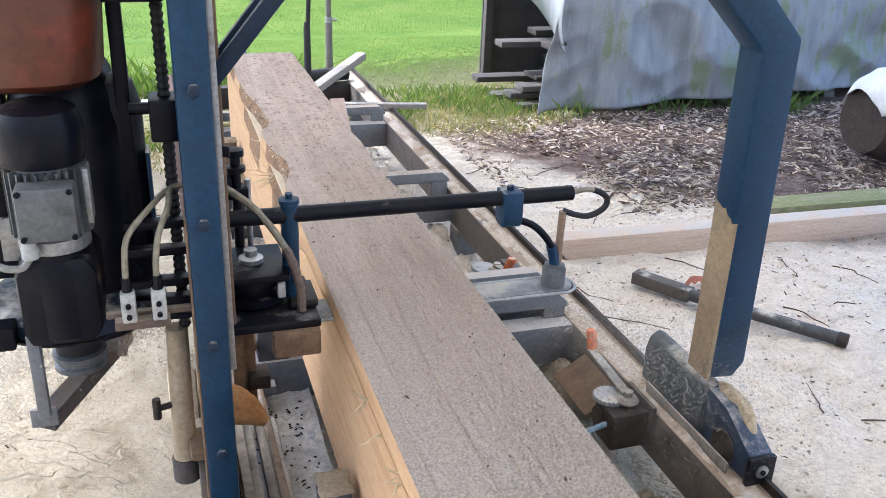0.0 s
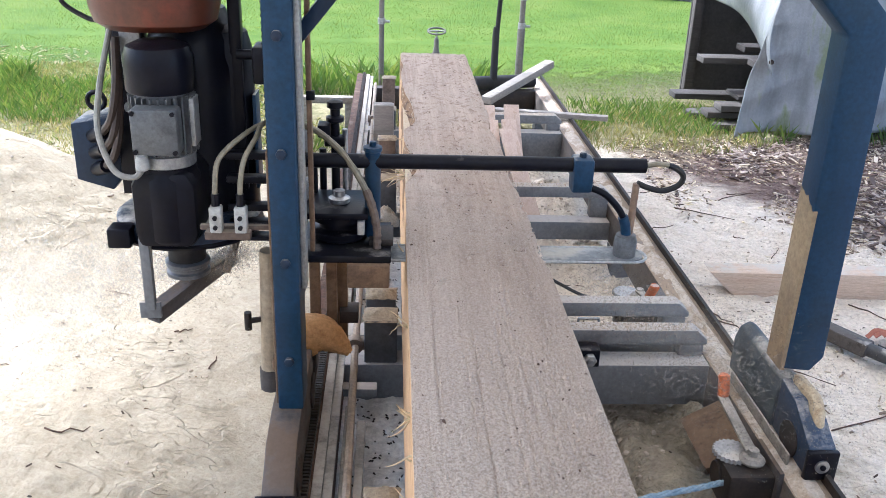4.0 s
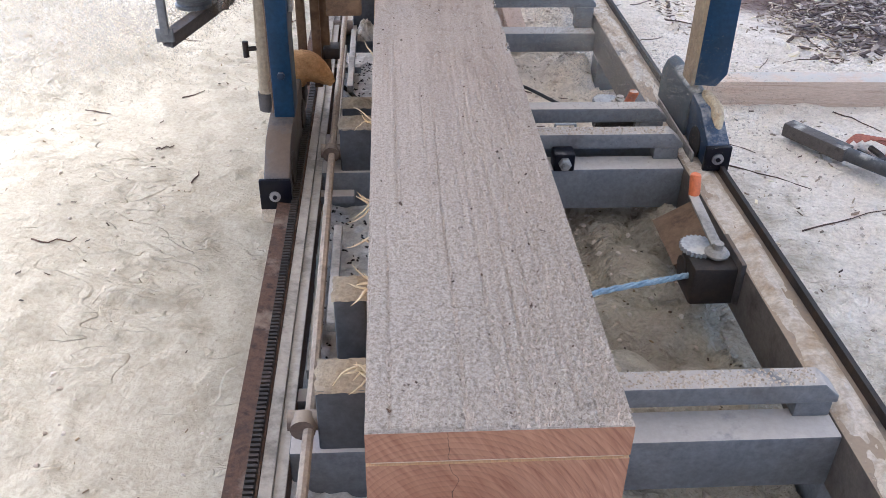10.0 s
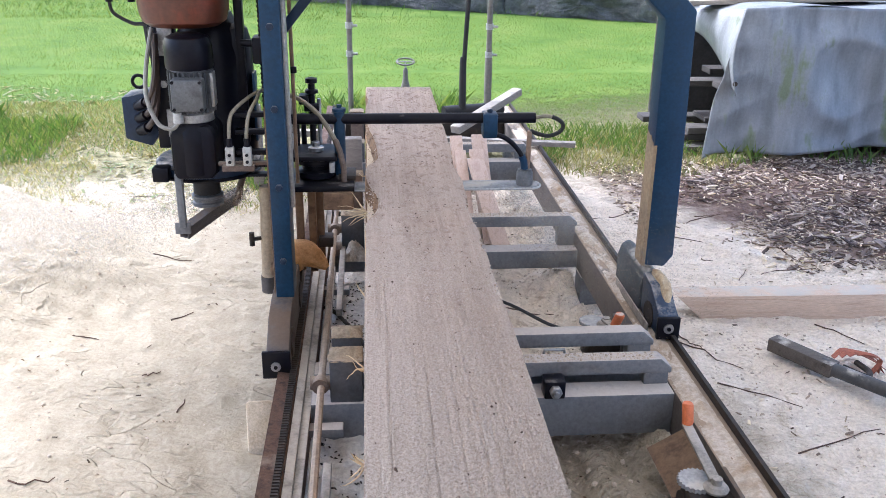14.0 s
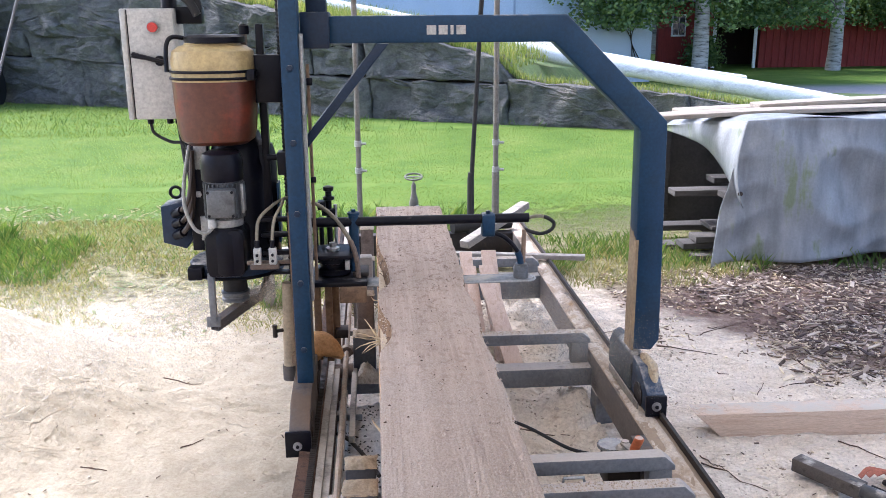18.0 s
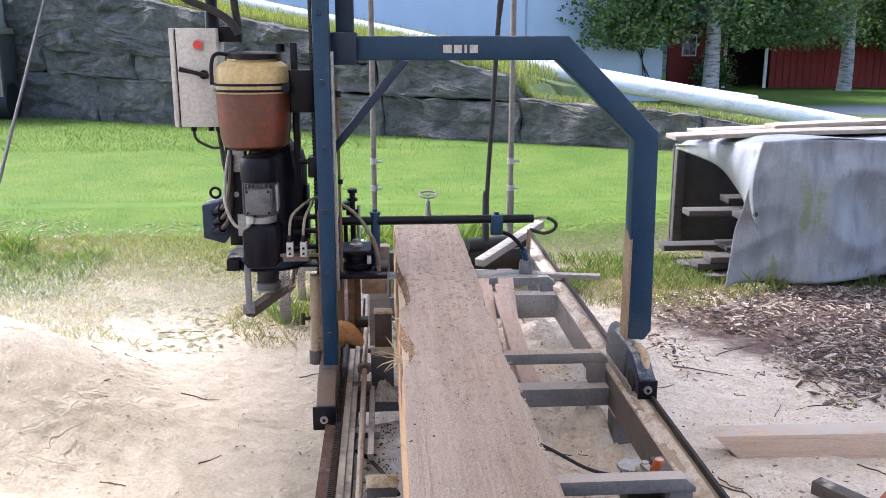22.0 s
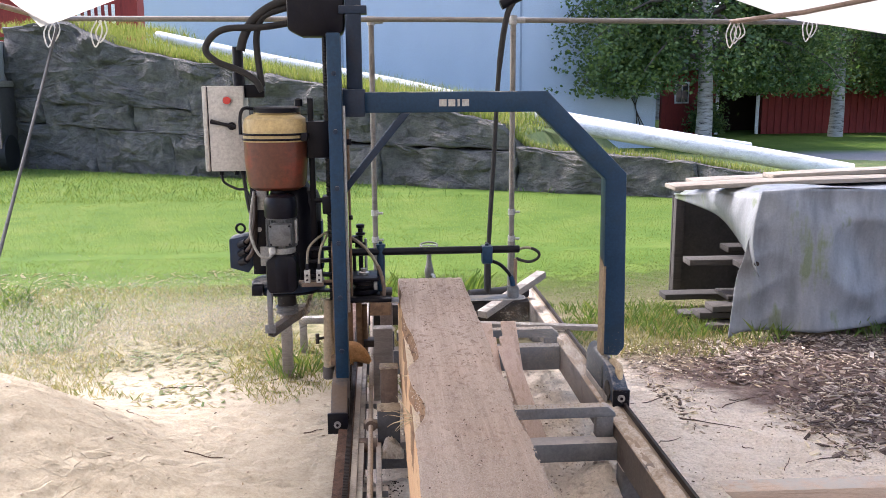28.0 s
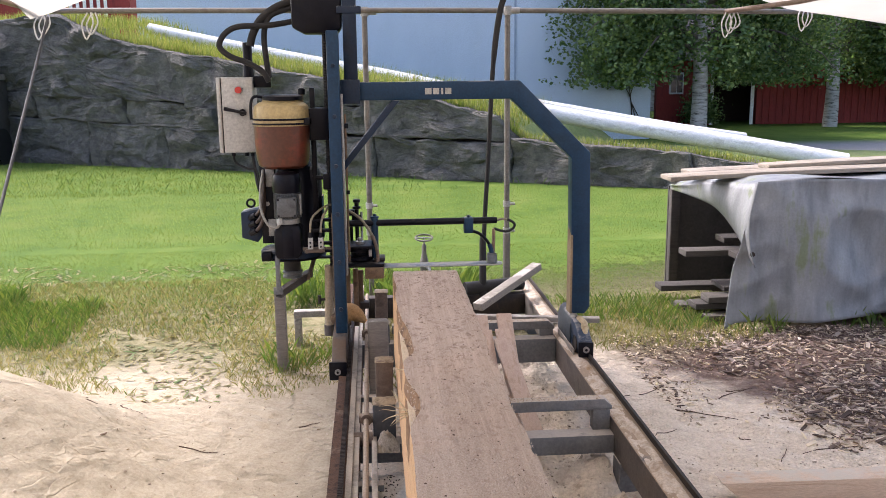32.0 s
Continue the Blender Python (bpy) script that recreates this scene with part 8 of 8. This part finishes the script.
rg1 = random.Random(77)
for x, y, l, a in ((-0.9, 3.15, 0.16, 5), (-1.3, 3.6, 0.22, -50), (-0.92, 1.43, 0.12, 20), (-0.62, 1.9, 0.08, 80), (-0.75, 2.6, 0.1, 30), (-1.05, 2.35, 0.1, -10), (-1.2, 4.2, 0.25, 12), (1.35, 1.9, 0.3, -35), (1.5, 1.6, 0.35, 20),
                   (1.7, 2.9, 0.28, 60), (1.55, 3.4, 0.3, -20), (2.0, 3.0, 0.35, 10), (2.3, 2.2, 0.25, 75), (1.25, 3.2, 0.2, 30), (1.9, 1.1, 0.25, -15), (0.55, 2.2, 0.3, 40), (0.5, 3.4, 0.28, -30), (0.66, 2.55, 0.22, 10), (1.3, 2.2, 0.3, -60), (1.8, 3.7, 0.3, 35),
                   *((rg1.uniform(-2.2, -0.4), rg1.uniform(1.0, 4.4), rg1.uniform(0.04, 0.13), rg1.uniform(-40, 40)) for k in range(14)), *((rg1.uniform(1.15, 3.0), rg1.uniform(1.0, 3.8), rg1.uniform(0.05, 0.22), rg1.uniform(-80, 80)) for k in range(14))):
    c, s = math.cos(radians(a)), math.sin(radians(a))
    pts = []
    for k in range(6):
        f = k / 5 - 0.5
        px, py = x + f * l * c + rg1.gauss(0, 0.006), y + f * l * s + rg1.gauss(0, 0.006)
        pts.append((px, py, lift(px, py) + 0.003))
    solid("twig", Build().sweep(pts, [0.003 * (1 - 0.1 * k) for k in range(6)], 6), M_BARKBIT, "thin dark twig lying on the sawdust", "twig", "twigs on the ground", smooth=True)


# ---- an unseen wall added behind the camera to shape the light, and flying dust ----
back = Build().box(-9, 9, -6.4, -6.2, -0.05, 2.7)
solid("wall_behind", back, M_PIECEWOOD, "unseen board wall added behind the camera to shape the light", "wall", kind="structure")


def dust_material():
    m, nt, bs = blank("flying_sawdust")
    co = coords(nt)
    n = noise_node(nt, co, 8, 3)
    nt.links.new(ramp(nt, n, [(0.3, (0.72, 0.65, 0.54)), (0.7, (0.84, 0.78, 0.68))]), bs.inputs["Base Color"])
    bs.inputs["Roughness"].default_value = 1.0
    bs.inputs["Alpha"].default_value = 0.2
    tr = nt.nodes.new("ShaderNodeBsdfTranslucent")
    tr.inputs[0].default_value = (0.85, 0.78, 0.66, 1)
    clear = nt.nodes.new("ShaderNodeBsdfTransparent")
    thin = nt.nodes.new("ShaderNodeMixShader")
    thin.inputs[0].default_value = 0.2
    nt.links.new(clear.outputs[0], thin.inputs[1])
    nt.links.new(tr.outputs[0], thin.inputs[2])
    mx = nt.nodes.new("ShaderNodeMixShader")
    mx.inputs[0].default_value = 0.5
    nt.links.new(bs.outputs[0], mx.inputs[1])
    nt.links.new(thin.outputs[0], mx.inputs[2])
    nt.links.new(mx.outputs[0], nt.nodes["Material Output"].inputs["Surface"])
    return m


M_DUST = dust_material()


def dust_cloud(name, label, path, spread, count, size, seed):
    """A plume of flakes along a line of points, wider from start to end."""
    rg = random.Random(seed)
    pts = curve_points(path, 10)
    v, f = [], []
    for k in range(count):
        t = rg.random() ** 0.8
        p = pts[int(t * (len(pts) - 1))]
        w = spread[0] + (spread[1] - spread[0]) * t
        c = p + Vector((rg.gauss(0, w), rg.gauss(0, w), rg.gauss(0, w * 0.6)))
        if c.z < 0.06:
            continue
        e = size * rg.uniform(0.5, 1.3)
        a = Vector((rg.gauss(0, 1), rg.gauss(0, 1), rg.gauss(0, 1))).normalized() * e
        b = a.orthogonal().normalized() * e * 0.8
        n = len(v)
        v += [tuple(c - a), tuple(c + b), tuple(c + a)]
        f.append((n, n + 1, n + 2))
    me = bpy.data.meshes.new(name)
    me.from_pydata(v, [], f)
    me.materials.append(M_DUST)
    ob = tagged(new(name, me), label, "sawdust", kind="stuff")
    return ob


plume_a = dust_cloud("sawdust_jet", "pale sawdust blown out of the saw head", [(-0.36, 0.33, 0.7), (-0.6, 0.36, 0.64), (-0.95, 0.38, 0.58)], (0.02, 0.1), 26000, 0.0045, 51)
plume_b = dust_cloud("sawdust_cloud", "drifting pale sawdust cloud over the heap", [(-0.7, 0.36, 0.62), (-1.3, 0.36, 0.55), (-2.2, 0.3, 0.46), (-3.1, 0.3, 0.42)], (0.12, 0.26), 70000, 0.0065, 52)
plume_c = dust_cloud("sawdust_mist", "thin sawdust mist beside the bar tip", [(0.5, 0.2, 0.66), (0.75, 0.15, 0.5), (1.0, 0.1, 0.35)], (0.04, 0.14), 16000, 0.0035, 53)


# ---- what moves ----
def motions():
    rows = [(0, 0.665), (3, 0.914), (6, 1.163), (9, 1.412), (13, 1.77), (16, 2.028), (19, 2.282), (23, 2.622), (26, 2.88), (28.5, 3.09), (29, 3.125),
            (29.5, 3.165), (30, 3.255), (30.5, 3.43), (31, 3.58), (31.5, 3.635), (32, 3.64)]
    walk(carriage, [(t, pose(0, y, 0)) for t, y in rows])
    # the dust wavers while the saw runs, then drifts off and settles
    for ob, reach, phase in ((plume_a, 0.03, 0.0), (plume_b, 0.09, 1.3), (plume_c, 0.03, 2.1)):
        keys = []
        t = 0.0
        while t < 29.6:
            y = float(np.interp(t, [r[0] for r in rows], [r[1] for r in rows]))
            keys.append((t, pose(reach * math.sin(7 * t + phase), y + 0.5 * reach * math.cos(5 * t), 0.4 * reach * math.sin(4 * t + phase), 0, 3 * math.sin(3 * t), 0)))
            t += 0.4
        keys += [(30.0, pose(-0.5, 3.2, -0.15)), (30.5, pose(-1.3, 3.2, -0.5)), (31.0, pose(-1.9, 3.2, -1.0)), (32.0, pose(-2.0, 3.2, -1.1))]
        walk(ob, keys)


motions()
